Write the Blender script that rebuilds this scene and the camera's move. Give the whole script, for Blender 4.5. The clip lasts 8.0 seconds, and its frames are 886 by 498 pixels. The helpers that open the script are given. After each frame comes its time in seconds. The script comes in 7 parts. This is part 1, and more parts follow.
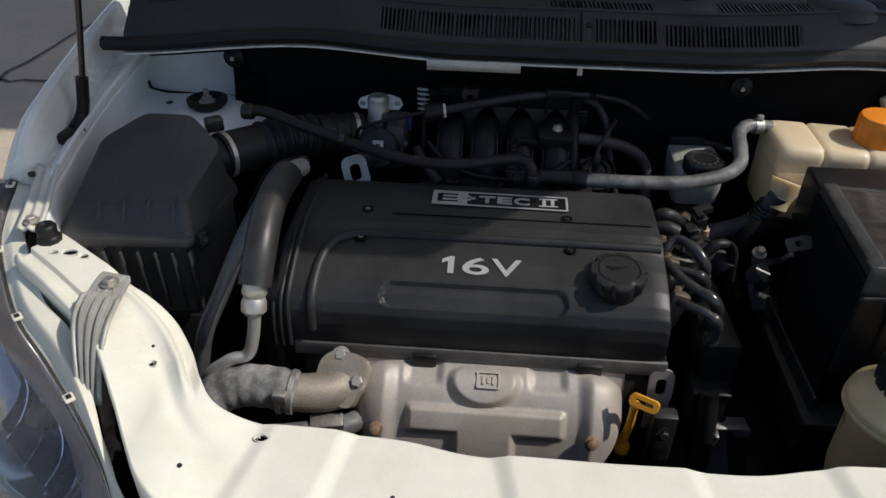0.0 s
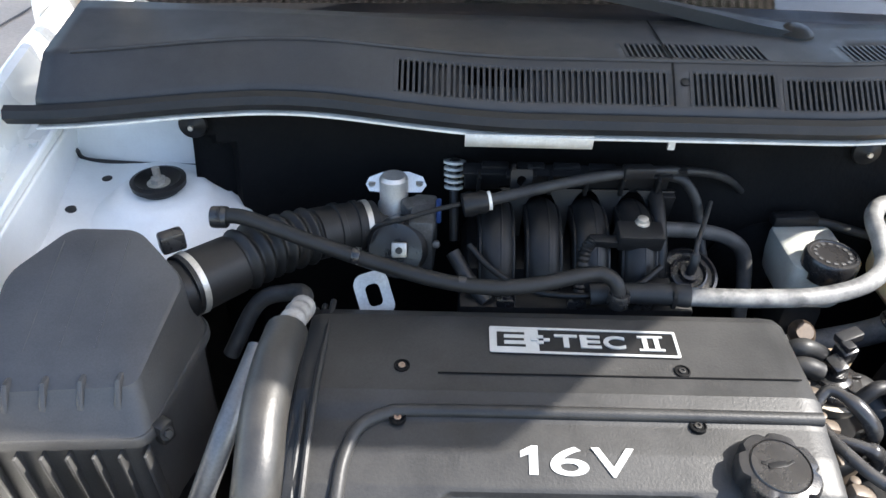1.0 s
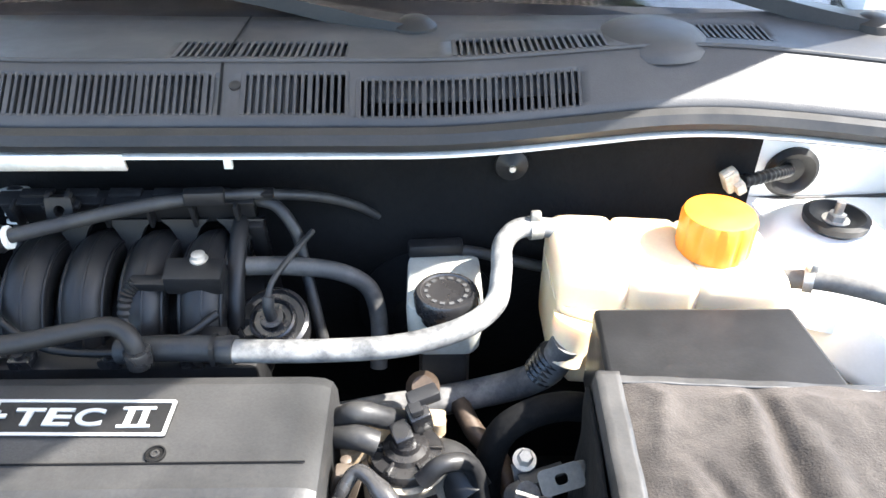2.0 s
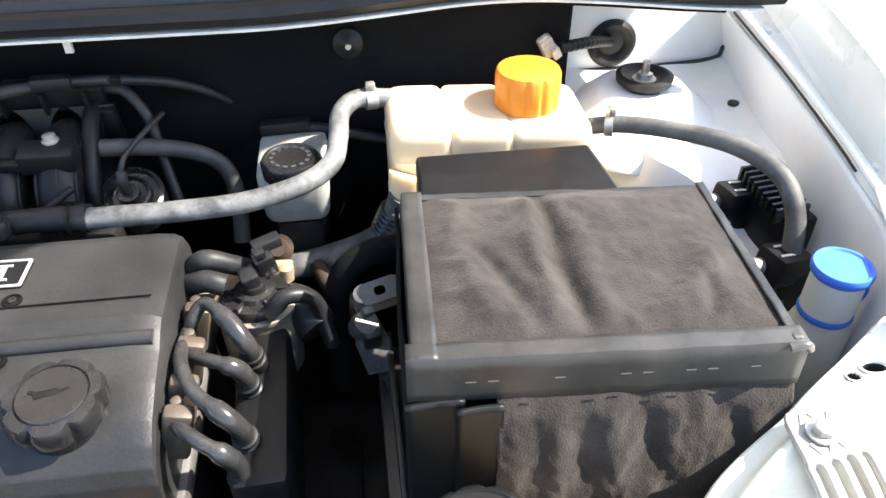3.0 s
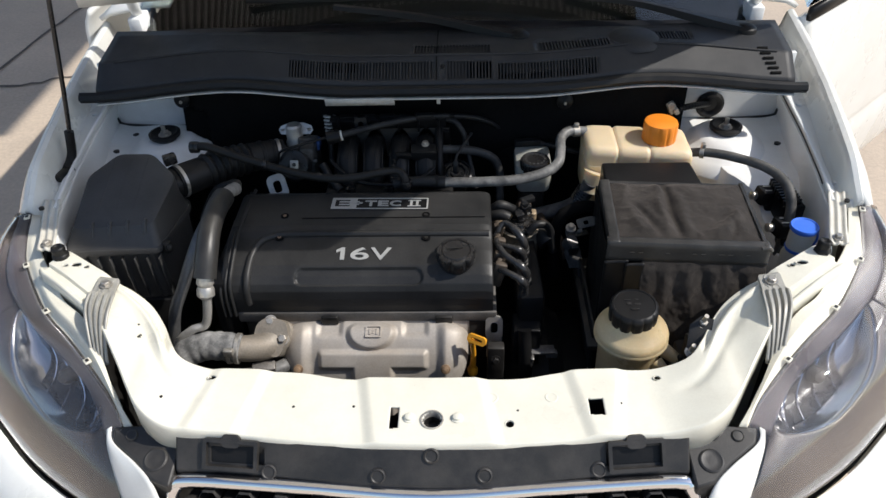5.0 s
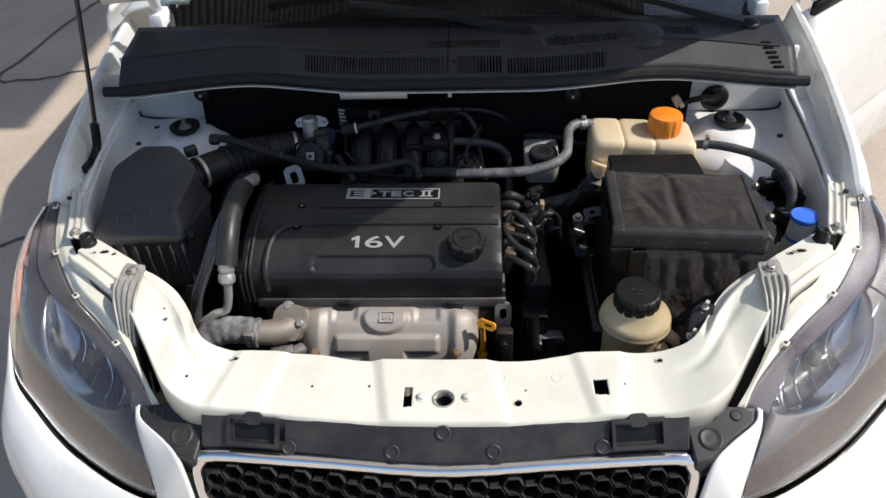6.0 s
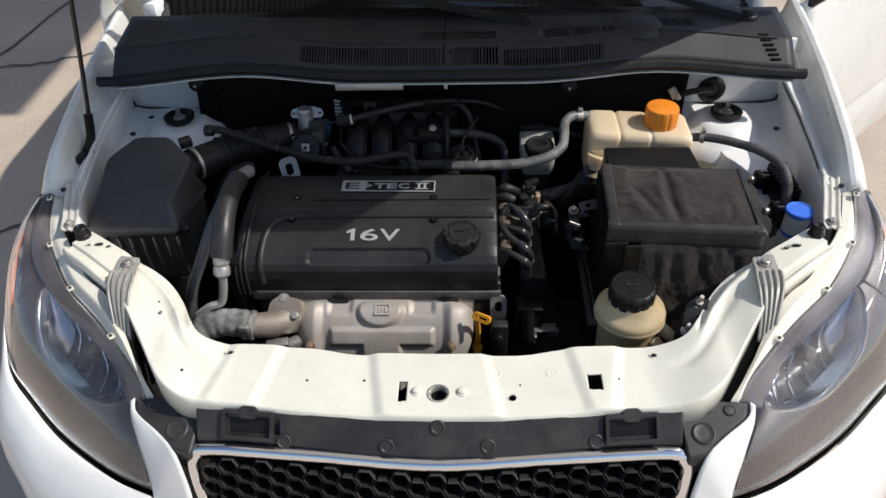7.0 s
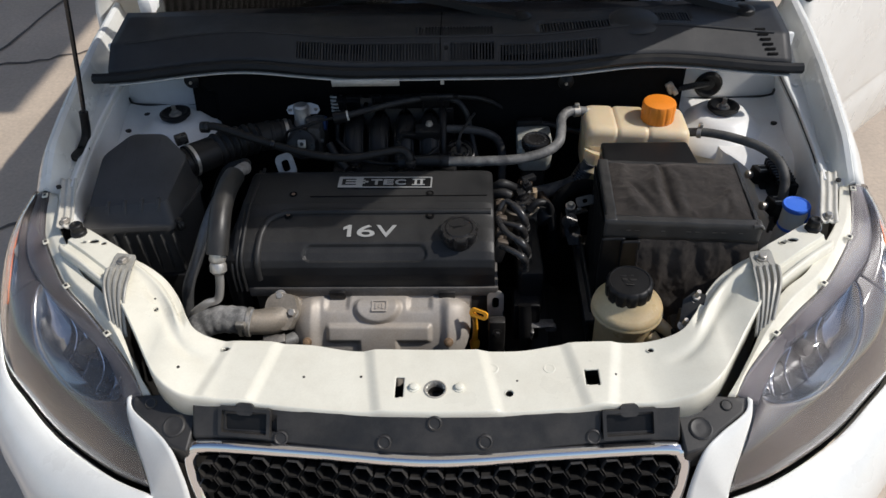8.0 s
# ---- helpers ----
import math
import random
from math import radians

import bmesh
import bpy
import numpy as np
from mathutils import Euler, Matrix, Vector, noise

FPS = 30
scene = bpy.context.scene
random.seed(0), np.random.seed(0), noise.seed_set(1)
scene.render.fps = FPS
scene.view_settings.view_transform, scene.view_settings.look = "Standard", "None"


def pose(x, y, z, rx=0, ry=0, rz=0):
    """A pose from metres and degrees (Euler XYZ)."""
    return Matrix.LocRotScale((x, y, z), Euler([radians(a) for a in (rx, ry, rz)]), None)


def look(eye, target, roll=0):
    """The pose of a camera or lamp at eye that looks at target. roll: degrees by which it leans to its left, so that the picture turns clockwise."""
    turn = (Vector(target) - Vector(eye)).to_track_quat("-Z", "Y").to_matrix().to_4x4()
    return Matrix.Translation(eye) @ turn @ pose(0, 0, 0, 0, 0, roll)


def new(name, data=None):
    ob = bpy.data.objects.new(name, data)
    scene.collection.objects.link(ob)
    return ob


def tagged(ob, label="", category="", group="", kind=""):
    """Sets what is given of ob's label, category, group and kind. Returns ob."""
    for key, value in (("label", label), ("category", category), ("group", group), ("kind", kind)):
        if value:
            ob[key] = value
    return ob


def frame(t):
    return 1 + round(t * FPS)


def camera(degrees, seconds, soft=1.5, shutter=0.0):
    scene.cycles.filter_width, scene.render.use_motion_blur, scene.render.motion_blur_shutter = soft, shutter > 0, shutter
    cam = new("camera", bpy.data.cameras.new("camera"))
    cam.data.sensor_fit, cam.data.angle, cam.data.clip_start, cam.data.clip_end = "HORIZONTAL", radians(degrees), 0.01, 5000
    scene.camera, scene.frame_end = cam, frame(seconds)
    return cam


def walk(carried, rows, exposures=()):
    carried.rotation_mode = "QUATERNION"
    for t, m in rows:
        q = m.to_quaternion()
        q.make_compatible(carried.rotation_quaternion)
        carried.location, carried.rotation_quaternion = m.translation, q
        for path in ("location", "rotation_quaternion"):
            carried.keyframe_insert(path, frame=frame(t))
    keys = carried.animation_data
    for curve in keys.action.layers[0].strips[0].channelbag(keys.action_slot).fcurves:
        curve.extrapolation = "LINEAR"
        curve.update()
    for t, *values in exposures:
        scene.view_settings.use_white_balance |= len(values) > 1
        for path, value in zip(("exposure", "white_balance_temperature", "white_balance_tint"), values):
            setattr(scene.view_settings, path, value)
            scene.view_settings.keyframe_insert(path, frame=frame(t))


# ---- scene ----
cam = camera(62.0, 8.0)
PATH = [
    (0, (-0.1252, -0.3645, 1.3328), (-0.2363, 1.2753, 0.1932), 0.95),
    (0.2, (-0.1971, -0.2708, 1.3087), (-0.3218, 1.3646, 0.1642), 2.39),
    (0.5, (-0.2563, -0.1696, 1.3191), (-0.3720, 1.4382, 0.1352), 1.95),
    (0.7, (-0.2804, -0.1043, 1.3318), (-0.3428, 1.4955, 0.1332), 2.40),
    (1, (-0.2460, -0.0314, 1.3197), (-0.2369, 1.5659, 0.1161), 1.47),
    (1.2, (-0.1805, 0.0069, 1.3197), (-0.1144, 1.5922, 0.1022), 2.30),
    (1.5, (-0.0508, 0.0383, 1.3017), (-0.0133, 1.6356, 0.0988), 1.47),
    (1.8, (0.1090, 0.0904, 1.2922), (0.0723, 1.6706, 0.0667), -0.64),
    (2, (0.1712, 0.0952, 1.2471), (0.2097, 1.7331, 0.1000), 0.46),
    (2.2, (0.2566, 0.1043, 1.2419), (0.2853, 1.7218, 0.0659), -0.75),
    (3.3, (0.2538, -0.1165, 1.2119), (0.4905, 1.4292, -0.0350), -0.07),
    (3.5, (0.2007, -0.1858, 1.2396), (0.3486, 1.4137, 0.0481), 0.58),
    (3.8, (0.1414, -0.2880, 1.3057), (0.1894, 1.3702, 0.1885), 2.11),
    (4, (0.1048, -0.3335, 1.3668), (0.0886, 1.2777, 0.1819), 0.26),
    (4.2, (0.0862, -0.3761, 1.4403), (0.0546, 1.1613, 0.1615), -0.56),
    (4.5, (0.0723, -0.4887, 1.5255), (-0.0124, 1.0490, 0.2493), -1.38),
    (4.7, (0.0621, -0.5652, 1.5706), (-0.0067, 1.0012, 0.3290), -2.00),
    (5.8, (0.0490, -0.6813, 1.6273), (-0.0348, 0.8799, 0.3801), -2.25),
    (6, (0.0520, -0.6799, 1.6288), (-0.0417, 0.8741, 0.3733), -2.49),
    (6.5, (0.0574, -0.6790, 1.6294), (-0.0341, 0.8762, 0.3753), -2.41),
    (7, (0.0542, -0.6705, 1.6387), (-0.0305, 0.8587, 0.3525), -2.14),
    (7.5, (0.0615, -0.6685, 1.6329), (-0.0302, 0.8554, 0.3409), -2.68),
    (8, (0.0574, -0.6698, 1.6359), (-0.0238, 0.8541, 0.3432), -2.28),
]
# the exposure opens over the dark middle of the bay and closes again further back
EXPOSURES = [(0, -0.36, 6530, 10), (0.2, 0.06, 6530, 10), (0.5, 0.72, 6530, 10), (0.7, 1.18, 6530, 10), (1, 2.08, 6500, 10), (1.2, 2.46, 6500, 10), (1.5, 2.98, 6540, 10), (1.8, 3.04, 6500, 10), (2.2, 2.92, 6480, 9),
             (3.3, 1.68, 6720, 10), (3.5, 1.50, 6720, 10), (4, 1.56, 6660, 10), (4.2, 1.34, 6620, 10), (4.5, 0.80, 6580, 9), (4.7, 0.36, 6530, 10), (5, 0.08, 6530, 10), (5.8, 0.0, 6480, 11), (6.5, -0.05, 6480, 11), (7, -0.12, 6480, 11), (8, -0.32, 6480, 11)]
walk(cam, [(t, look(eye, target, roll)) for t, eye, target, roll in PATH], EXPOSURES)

# ---- light ----
world = bpy.data.worlds.new("sky")
scene.world = world
world.use_nodes = True
wt = world.node_tree
sky = wt.nodes.new("ShaderNodeTexSky")
sky.sky_type = 'NISHITA'
sky.sun_disc = False
SUN_EL, SUN_AZ = radians(47.9), radians(94)      # azimuth from +y towards +x
sky.sun_elevation, sky.sun_rotation = SUN_EL, SUN_AZ
wt.nodes["Background"].inputs["Strength"].default_value = 0.145
wt.links.new(sky.outputs[0], wt.nodes["Background"].inputs["Color"])
sun = new("sun", bpy.data.lights.new("sun", 'SUN'))
sun.data.energy, sun.data.angle, sun.data.color = 4.2, radians(0.53), (1.0, 0.96, 0.90)
to_sun = Vector((math.cos(SUN_EL) * math.sin(SUN_AZ), math.cos(SUN_EL) * math.cos(SUN_AZ), math.sin(SUN_EL)))
sun.matrix_world = look(to_sun * 20, (0, 0, 0))


# ---- materials ----
def surf(name, col, rough=0.5, metal=0.0, var=0.25, scale=12.0, grain=350.0, bump=0.15, dist=0.0006, dust=None,
         dust_amount=0.4, coat=0.0, sss=0.0, trans=0.0, rvar=0.12, dust_scale=7.0, spec=0.5):
    """Principled paint, plastic, rubber or metal: blotches and grain in colour, roughness and relief, and a film of dust."""
    m = bpy.data.materials.new(name)
    m.use_nodes = True
    n, l = m.node_tree.nodes, m.node_tree.links
    b = n["Principled BSDF"]
    tc = n.new("ShaderNodeTexCoord")

    def tex(s, detail, rough_):
        t = n.new("ShaderNodeTexNoise")
        t.inputs["Scale"].default_value, t.inputs["Detail"].default_value = s, detail
        t.inputs["Roughness"].default_value = rough_
        l.new(tc.outputs["Object"], t.inputs["Vector"])
        return t

    def ramp(src, lo, hi, a, c):
        r = n.new("ShaderNodeMapRange")
        for k, v in ((1, lo), (2, hi), (3, a), (4, c)):
            r.inputs[k].default_value = v
        l.new(src, r.inputs[0])
        return r.outputs[0]

    big, fine = tex(scale, 5, 0.6), tex(grain, 3, 0.6)
    mul = n.new("ShaderNodeMath")
    mul.operation = 'MULTIPLY'
    l.new(ramp(big.outputs[0], 0.3, 0.7, 1 - var, 1 + var), mul.inputs[0])
    l.new(ramp(fine.outputs[0], 0.3, 0.7, 1 - var * 0.6, 1 + var * 0.6), mul.inputs[1])
    mix = n.new("ShaderNodeMix")
    mix.data_type, mix.blend_type = 'RGBA', 'MULTIPLY'
    mix.inputs[0].default_value = 1.0
    mix.inputs[6].default_value = (*col, 1)
    l.new(mul.outputs[0], mix.inputs[7])
    out = mix.outputs[2]
    rough_out = ramp(big.outputs[0], 0.3, 0.7, max(0.02, rough - rvar), min(1, rough + rvar))
    if dust:
        d = tex(dust_scale, 8, 0.7)
        amount = ramp(d.outputs[0], 0.42, 0.72, 0.0, dust_amount)
        dm = n.new("ShaderNodeMix")
        dm.data_type = 'RGBA'
        l.new(amount, dm.inputs[0])
        l.new(out, dm.inputs[6])
        dm.inputs[7].default_value = (*dust, 1)
        out = dm.outputs[2]
    l.new(out, b.inputs["Base Color"])
    l.new(rough_out, b.inputs["Roughness"])
    b.inputs["Metallic"].default_value = metal
    b.inputs["Specular IOR Level"].default_value = spec
    b.inputs["Coat Weight"].default_value = coat
    b.inputs["Coat Roughness"].default_value = 0.08
    b.inputs["Subsurface Weight"].default_value = sss
    b.inputs["Subsurface Scale"].default_value = 1.0
    b.inputs["Subsurface Radius"].default_value = (0.02, 0.014, 0.008)
    b.inputs["Transmission Weight"].default_value = trans
    if bump:
        bp = n.new("ShaderNodeBump")
        bp.inputs["Strength"].default_value, bp.inputs["Distance"].default_value = bump, dist
        l.new(fine.outputs[0], bp.inputs["Height"])
        l.new(bp.outputs[0], b.inputs["Normal"])
    return m


def glass(name, col=(1, 1, 1), rough=0.0):
    m = bpy.data.materials.new(name)
    m.use_nodes = True
    b = m.node_tree.nodes["Principled BSDF"]
    b.inputs["Base Color"].default_value = (*col, 1)
    b.inputs["Roughness"].default_value = rough
    b.inputs["Transmission Weight"].default_value = 1.0
    b.inputs["IOR"].default_value = 1.45
    return m


DUST = (0.30, 0.25, 0.19)
white = surf("white_paint", (0.78, 0.78, 0.74), 0.32, var=0.03, scale=5, bump=0.03, dust=(0.50, 0.46, 0.38), dust_amount=0.18, coat=0.4, dust_scale=11)
white_bay = surf("white_bay_paint", (0.82, 0.82, 0.80), 0.42, var=0.03, scale=8, bump=0.05, dust=(0.46, 0.42, 0.35), dust_amount=0.22, dust_scale=9)
cream = surf("cream_beam_paint", (0.79, 0.765, 0.65), 0.36, var=0.04, scale=9, bump=0.05, dust=(0.50, 0.45, 0.35), dust_amount=0.25, dust_scale=14, coat=0.15)
strap_grey = surf("dull_strap_steel", (0.42, 0.41, 0.37), 0.5, metal=0.2, var=0.15, scale=30, dust=(0.25, 0.22, 0.17), dust_amount=0.4, dust_scale=24)
flange_cream = surf("cream_flange", (0.74, 0.71, 0.60), 0.5, var=0.06, scale=20, dust=(0.45, 0.40, 0.30), dust_amount=0.3, dust_scale=18)
flange_grey = surf("grey_flange", (0.62, 0.60, 0.53), 0.55, var=0.12, scale=30, dust=DUST, dust_amount=0.35)
cover_black = surf("black_grained_plastic", (0.023, 0.0228, 0.0225), 0.43, spec=0.30, var=0.26, scale=14, grain=430, bump=0.30, dist=0.0007, dust=(0.10, 0.09, 0.08), dust_amount=0.10, rvar=0.06)
black = surf("black_plastic", (0.008, 0.008, 0.0085), 0.42, spec=0.24, var=0.3, scale=18, dust=(0.06, 0.055, 0.05), dust_amount=0.08)
satin = surf("satin_black", (0.012, 0.012, 0.013), 0.28, var=0.25, scale=20, dust=(0.12, 0.10, 0.08), dust_amount=0.12)
rubber = surf("black_rubber", (0.009, 0.009, 0.009), 0.50, spec=0.30, var=0.3, scale=25, dust=(0.07, 0.06, 0.055), dust_amount=0.15)
hose_grey = surf("dusty_hose", (0.055, 0.055, 0.055), 0.58, var=0.4, scale=28, dust=(0.30, 0.295, 0.28), dust_amount=0.85, dust_scale=18)
hose_dark = surf("dark_hose", (0.013, 0.013, 0.014), 0.5, spec=0.3, var=0.3, scale=28, dust=(0.12, 0.115, 0.10), dust_amount=0.25, dust_scale=20)
foam = surf("foam_sleeve", (0.015, 0.0145, 0.014), 0.42, var=0.3, scale=18, dust=(0.11, 0.10, 0.085), dust_amount=0.3, bump=0.3)
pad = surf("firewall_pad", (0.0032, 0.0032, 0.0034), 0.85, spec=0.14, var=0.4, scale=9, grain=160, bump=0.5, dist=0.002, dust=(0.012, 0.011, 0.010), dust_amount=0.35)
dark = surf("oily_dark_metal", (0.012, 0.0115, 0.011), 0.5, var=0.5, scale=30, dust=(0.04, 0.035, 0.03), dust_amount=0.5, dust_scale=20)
alu = surf("cast_aluminium", (0.60, 0.58, 0.54), 0.42, metal=0.7, var=0.15, scale=22, grain=500, bump=0.3, dust=(0.36, 0.30, 0.23), dust_amount=0.35, dust_scale=12)
shield_alu = surf("stamped_aluminised_steel", (0.43, 0.395, 0.355), 0.58, metal=0.25, var=0.14, scale=16, grain=300, bump=0.14, dust=(0.36, 0.29, 0.21), dust_amount=0.5, dust_scale=10)
steel = surf("zinc_steel", (0.50, 0.475, 0.43), 0.46, metal=0.75, var=0.25, scale=40, dust=(0.26, 0.20, 0.14), dust_amount=0.4, dust_scale=40)
rust = surf("rusty_steel", (0.24, 0.15, 0.10), 0.7, metal=0.3, var=0.4, scale=50, dust=(0.4, 0.32, 0.22), dust_amount=0.4)
tankmat = surf("milky_plastic", (0.70, 0.570, 0.385), 0.42, var=0.06, scale=14, bump=0.06, sss=0.55, dust=(0.58, 0.46, 0.30), dust_amount=0.35, dust_scale=16)
yellowed = surf("yellowed_plastic", (0.56, 0.44, 0.26), 0.34, var=0.10, scale=16, bump=0.04, sss=0.25, dust=(0.34, 0.25, 0.13), dust_amount=0.45, dust_scale=14)
milky = surf("milky_white_plastic", (0.62, 0.64, 0.60), 0.42, var=0.06, scale=14, bump=0.05, sss=0.2, dust=(0.4, 0.36, 0.3), dust_amount=0.3)
orange = surf("orange_plastic", (0.84, 0.25, 0.018), 0.42, var=0.08, scale=20, bump=0.08, dust=(0.5, 0.26, 0.09), dust_amount=0.2)
yellow = surf("amber_handle", (0.90, 0.40, 0.03), 0.4, var=0.08, scale=30, bump=0.05)
blue = surf("blue_plastic", (0.045, 0.17, 0.72), 0.38, var=0.08, scale=20, bump=0.05, dust=(0.2, 0.25, 0.5), dust_amount=0.15)
fabric = surf("black_nonwoven_cloth", (0.0245, 0.0212, 0.0190), 0.92, var=0.35, scale=30, grain=620, bump=0.7, dist=0.0012, dust=(0.084, 0.073, 0.064), dust_amount=0.45, dust_scale=20, spec=0.2)
fabric.node_tree.nodes["Principled BSDF"].inputs["Sheen Weight"].default_value = 0.16
fabric.node_tree.nodes["Principled BSDF"].inputs["Sheen Tint"].default_value = (1.0, 0.86, 0.76, 1)
fabric.node_tree.nodes["Principled BSDF"].inputs["Sheen Roughness"].default_value = 0.45
vinyl = surf("black_vinyl_edge", (0.022, 0.0215, 0.021), 0.46, var=0.25, scale=24, dust=(0.10, 0.09, 0.08), dust_amount=0.3, dust_scale=26)
chrome = surf("chrome", (0.86, 0.86, 0.88), 0.09, metal=1.0, var=0.03, scale=8, bump=0.0, rvar=0.03)
letter = surf("silver_letters", (0.44, 0.44, 0.425), 0.42, metal=0.35, var=0.06, scale=60)
bezel = surf("smoked_bezel", (0.036, 0.028, 0.0245), 0.42, spec=0.35, var=0.15, scale=12, dust=(0.09, 0.075, 0.065), dust_amount=0.3)
band_grey = surf("grey_headlamp_edge", (0.058, 0.051, 0.055), 0.38, var=0.15, scale=14, dust=(0.15, 0.13, 0.13), dust_amount=0.3)
reflect = surf("reflector_chrome", (0.56, 0.55, 0.54), 0.14, metal=1.0, var=0.05, scale=20, bump=0.0, rvar=0.05)
airbox_mat = surf("grey_black_plastic", (0.053, 0.0515, 0.050), 0.42, spec=0.42, var=0.2, scale=14, grain=600, bump=0.25, dust=(0.10, 0.095, 0.09), dust_amount=0.25, dust_scale=10)
lens = glass("clear_lens", (0.97, 0.98, 1.0), 0.02)
# weathered plastic: a thin uneven haze over the clear lens
ln, ll = lens.node_tree.nodes, lens.node_tree.links
hz = ln.new("ShaderNodeBsdfDiffuse")
hz.inputs[0].default_value = (0.62, 0.58, 0.56, 1)
hn = ln.new("ShaderNodeTexNoise")
hn.inputs["Scale"].default_value, hn.inputs["Detail"].default_value = 14, 8
hr = ln.new("ShaderNodeMapRange")
for k, v in ((1, 0.35), (2, 0.75), (3, 0.006), (4, 0.035)):
    hr.inputs[k].default_value = v
ll.new(ln.new("ShaderNodeTexCoord").outputs["Object"], hn.inputs["Vector"])
ll.new(hn.outputs[0], hr.inputs[0])
hm = ln.new("ShaderNodeMixShader")
ll.new(hr.outputs[0], hm.inputs[0])
ll.new(ln["Principled BSDF"].outputs[0], hm.inputs[1])
ll.new(hz.outputs[0], hm.inputs[2])
ll.new(hm.outputs[0], ln["Material Output"].inputs["Surface"])
wind_glass = glass("windscreen_glass", (0.80, 0.86, 0.84), 0.0)
amber = surf("amber_reflector", (0.75, 0.18, 0.04), 0.3, var=0.06, scale=30)
label_white = surf("dirty_white_label", (0.62, 0.61, 0.56), 0.6, var=0.12, scale=40, dust=DUST, dust_amount=0.4, dust_scale=30)
cowl_mat = surf("cowl_plastic", (0.021, 0.0215, 0.0235), 0.52, spec=0.35, var=0.18, scale=10, grain=700, bump=0.3, dust=(0.07, 0.068, 0.066), dust_amount=0.3, dust_scale=8)
roof_sheet = surf("galvanised_sheet", (0.34, 0.31, 0.30), 0.5, metal=0.2, var=0.15, scale=2, dust=DUST, dust_amount=0.3, dust_scale=1.5)
# dark bands painted along the corrugations, for shade in the valleys
rn, rl_ = roof_sheet.node_tree.nodes, roof_sheet.node_tree.links
rw = rn.new("ShaderNodeTexWave")
rw.bands_direction = 'X'
rw.inputs["Scale"].default_value, rw.inputs["Distortion"].default_value = 4.19, 0.3
rl_.new(rn.new("ShaderNodeTexCoord").outputs["Object"], rw.inputs["Vector"])
rm = rn.new("ShaderNodeMix")
rm.data_type = 'RGBA'
rl_.new(rw.outputs[1], rm.inputs[0])
rm.inputs[6].default_value, rm.inputs[7].default_value = (0.10, 0.08, 0.075, 1), (0.50, 0.46, 0.44, 1)
rl_.new(rm.outputs[2], rn["Principled BSDF"].inputs["Base Color"])
# translucency added to brighten the underside of the sheets
rt_, rx = rn.new("ShaderNodeBsdfTranslucent"), rn.new("ShaderNodeMixShader")
rl_.new(rm.outputs[2], rt_.inputs["Color"])
rx.inputs[0].default_value = 0.45
rl_.new(rn["Principled BSDF"].outputs[0], rx.inputs[1])
rl_.new(rt_.outputs[0], rx.inputs[2])
rl_.new(rx.outputs[0], rn["Material Output"].inputs["Surface"])
concrete = surf("worn_concrete", (0.56, 0.46, 0.36), 0.85, var=0.16, scale=1.6, grain=60, bump=0.5, dist=0.004, dust=(0.40, 0.34, 0.28), dust_amount=0.6, dust_scale=0.9)
tar = surf("tar_joint", (0.12, 0.10, 0.085), 0.9, var=0.3, scale=6)


# ---- mesh helpers ----
def V(*a):
    return Vector(a)


def fillet(pts, r, n=4):
    """Outline with its corners rounded by r."""
    out = []
    for i, b in enumerate(pts):
        a, b, c = Vector(pts[i - 1]), Vector(b), Vector(pts[(i + 1) % len(pts)])
        p, q = b + (a - b).normalized() * r, b + (c - b).normalized() * r
        for k in range(n + 1):
            t = k / n
            out.append(p * (1 - t) ** 2 + b * 2 * t * (1 - t) + q * t * t)
    return out


def spline(pts, n=8):
    """Points of a smooth curve through pts (Catmull-Rom)."""
    p = [Vector(q) for q in pts]
    if len(p) < 3:
        return [p[0].lerp(p[-1], i / n) for i in range(n + 1)]
    p = [2 * p[0] - p[1]] + p + [2 * p[-1] - p[-2]]
    out = []
    for i in range(1, len(p) - 2):
        for k in range(n):
            t = k / n
            a, b, c, d = p[i - 1:i + 3]
            out.append(0.5 * (2 * b + (c - a) * t + (2 * a - 5 * b + 4 * c - d) * t * t + (3 * b - a - 3 * c + d) * t ** 3))
    return out + [p[-2]]


def skin(bm, rings, closed=True, caps=True):
    """Faces between rings of points."""
    vs = [[bm.verts.new(q) for q in ring] for ring in rings]
    m = len(vs[0])
    for a, b in zip(vs, vs[1:]):
        for i in range(m if closed else m - 1):
            j = (i + 1) % m
            bm.faces.new((a[i], a[j], b[j], b[i]))
    if caps and closed:
        bm.faces.new(vs[0][::-1])
        bm.faces.new(vs[-1])
    return vs


def tube(bm, pts, r, seg=12, n=8, smooth=True):
    """A round bar along a curve; r is a number or a function of 0..1."""
    c = spline(pts, n) if smooth else [Vector(q) for q in pts]
    up = V(0, 0, 1) if abs((c[1] - c[0]).normalized().z) < 0.9 else V(1, 0, 0)
    rings = []
    for i, q in enumerate(c):
        d = (c[min(i + 1, len(c) - 1)] - c[max(i - 1, 0)]).normalized()
        a = up.cross(d)
        a = a.normalized() if a.length > 1e-5 else V(1, 0, 0)
        up = d.cross(a)
        rr = r(i / (len(c) - 1)) if callable(r) else r
        rings.append([q + rr * (math.cos(2 * math.pi * k / seg) * a + math.sin(2 * math.pi * k / seg) * up) for k in range(seg)])
    skin(bm, rings)
    return bm


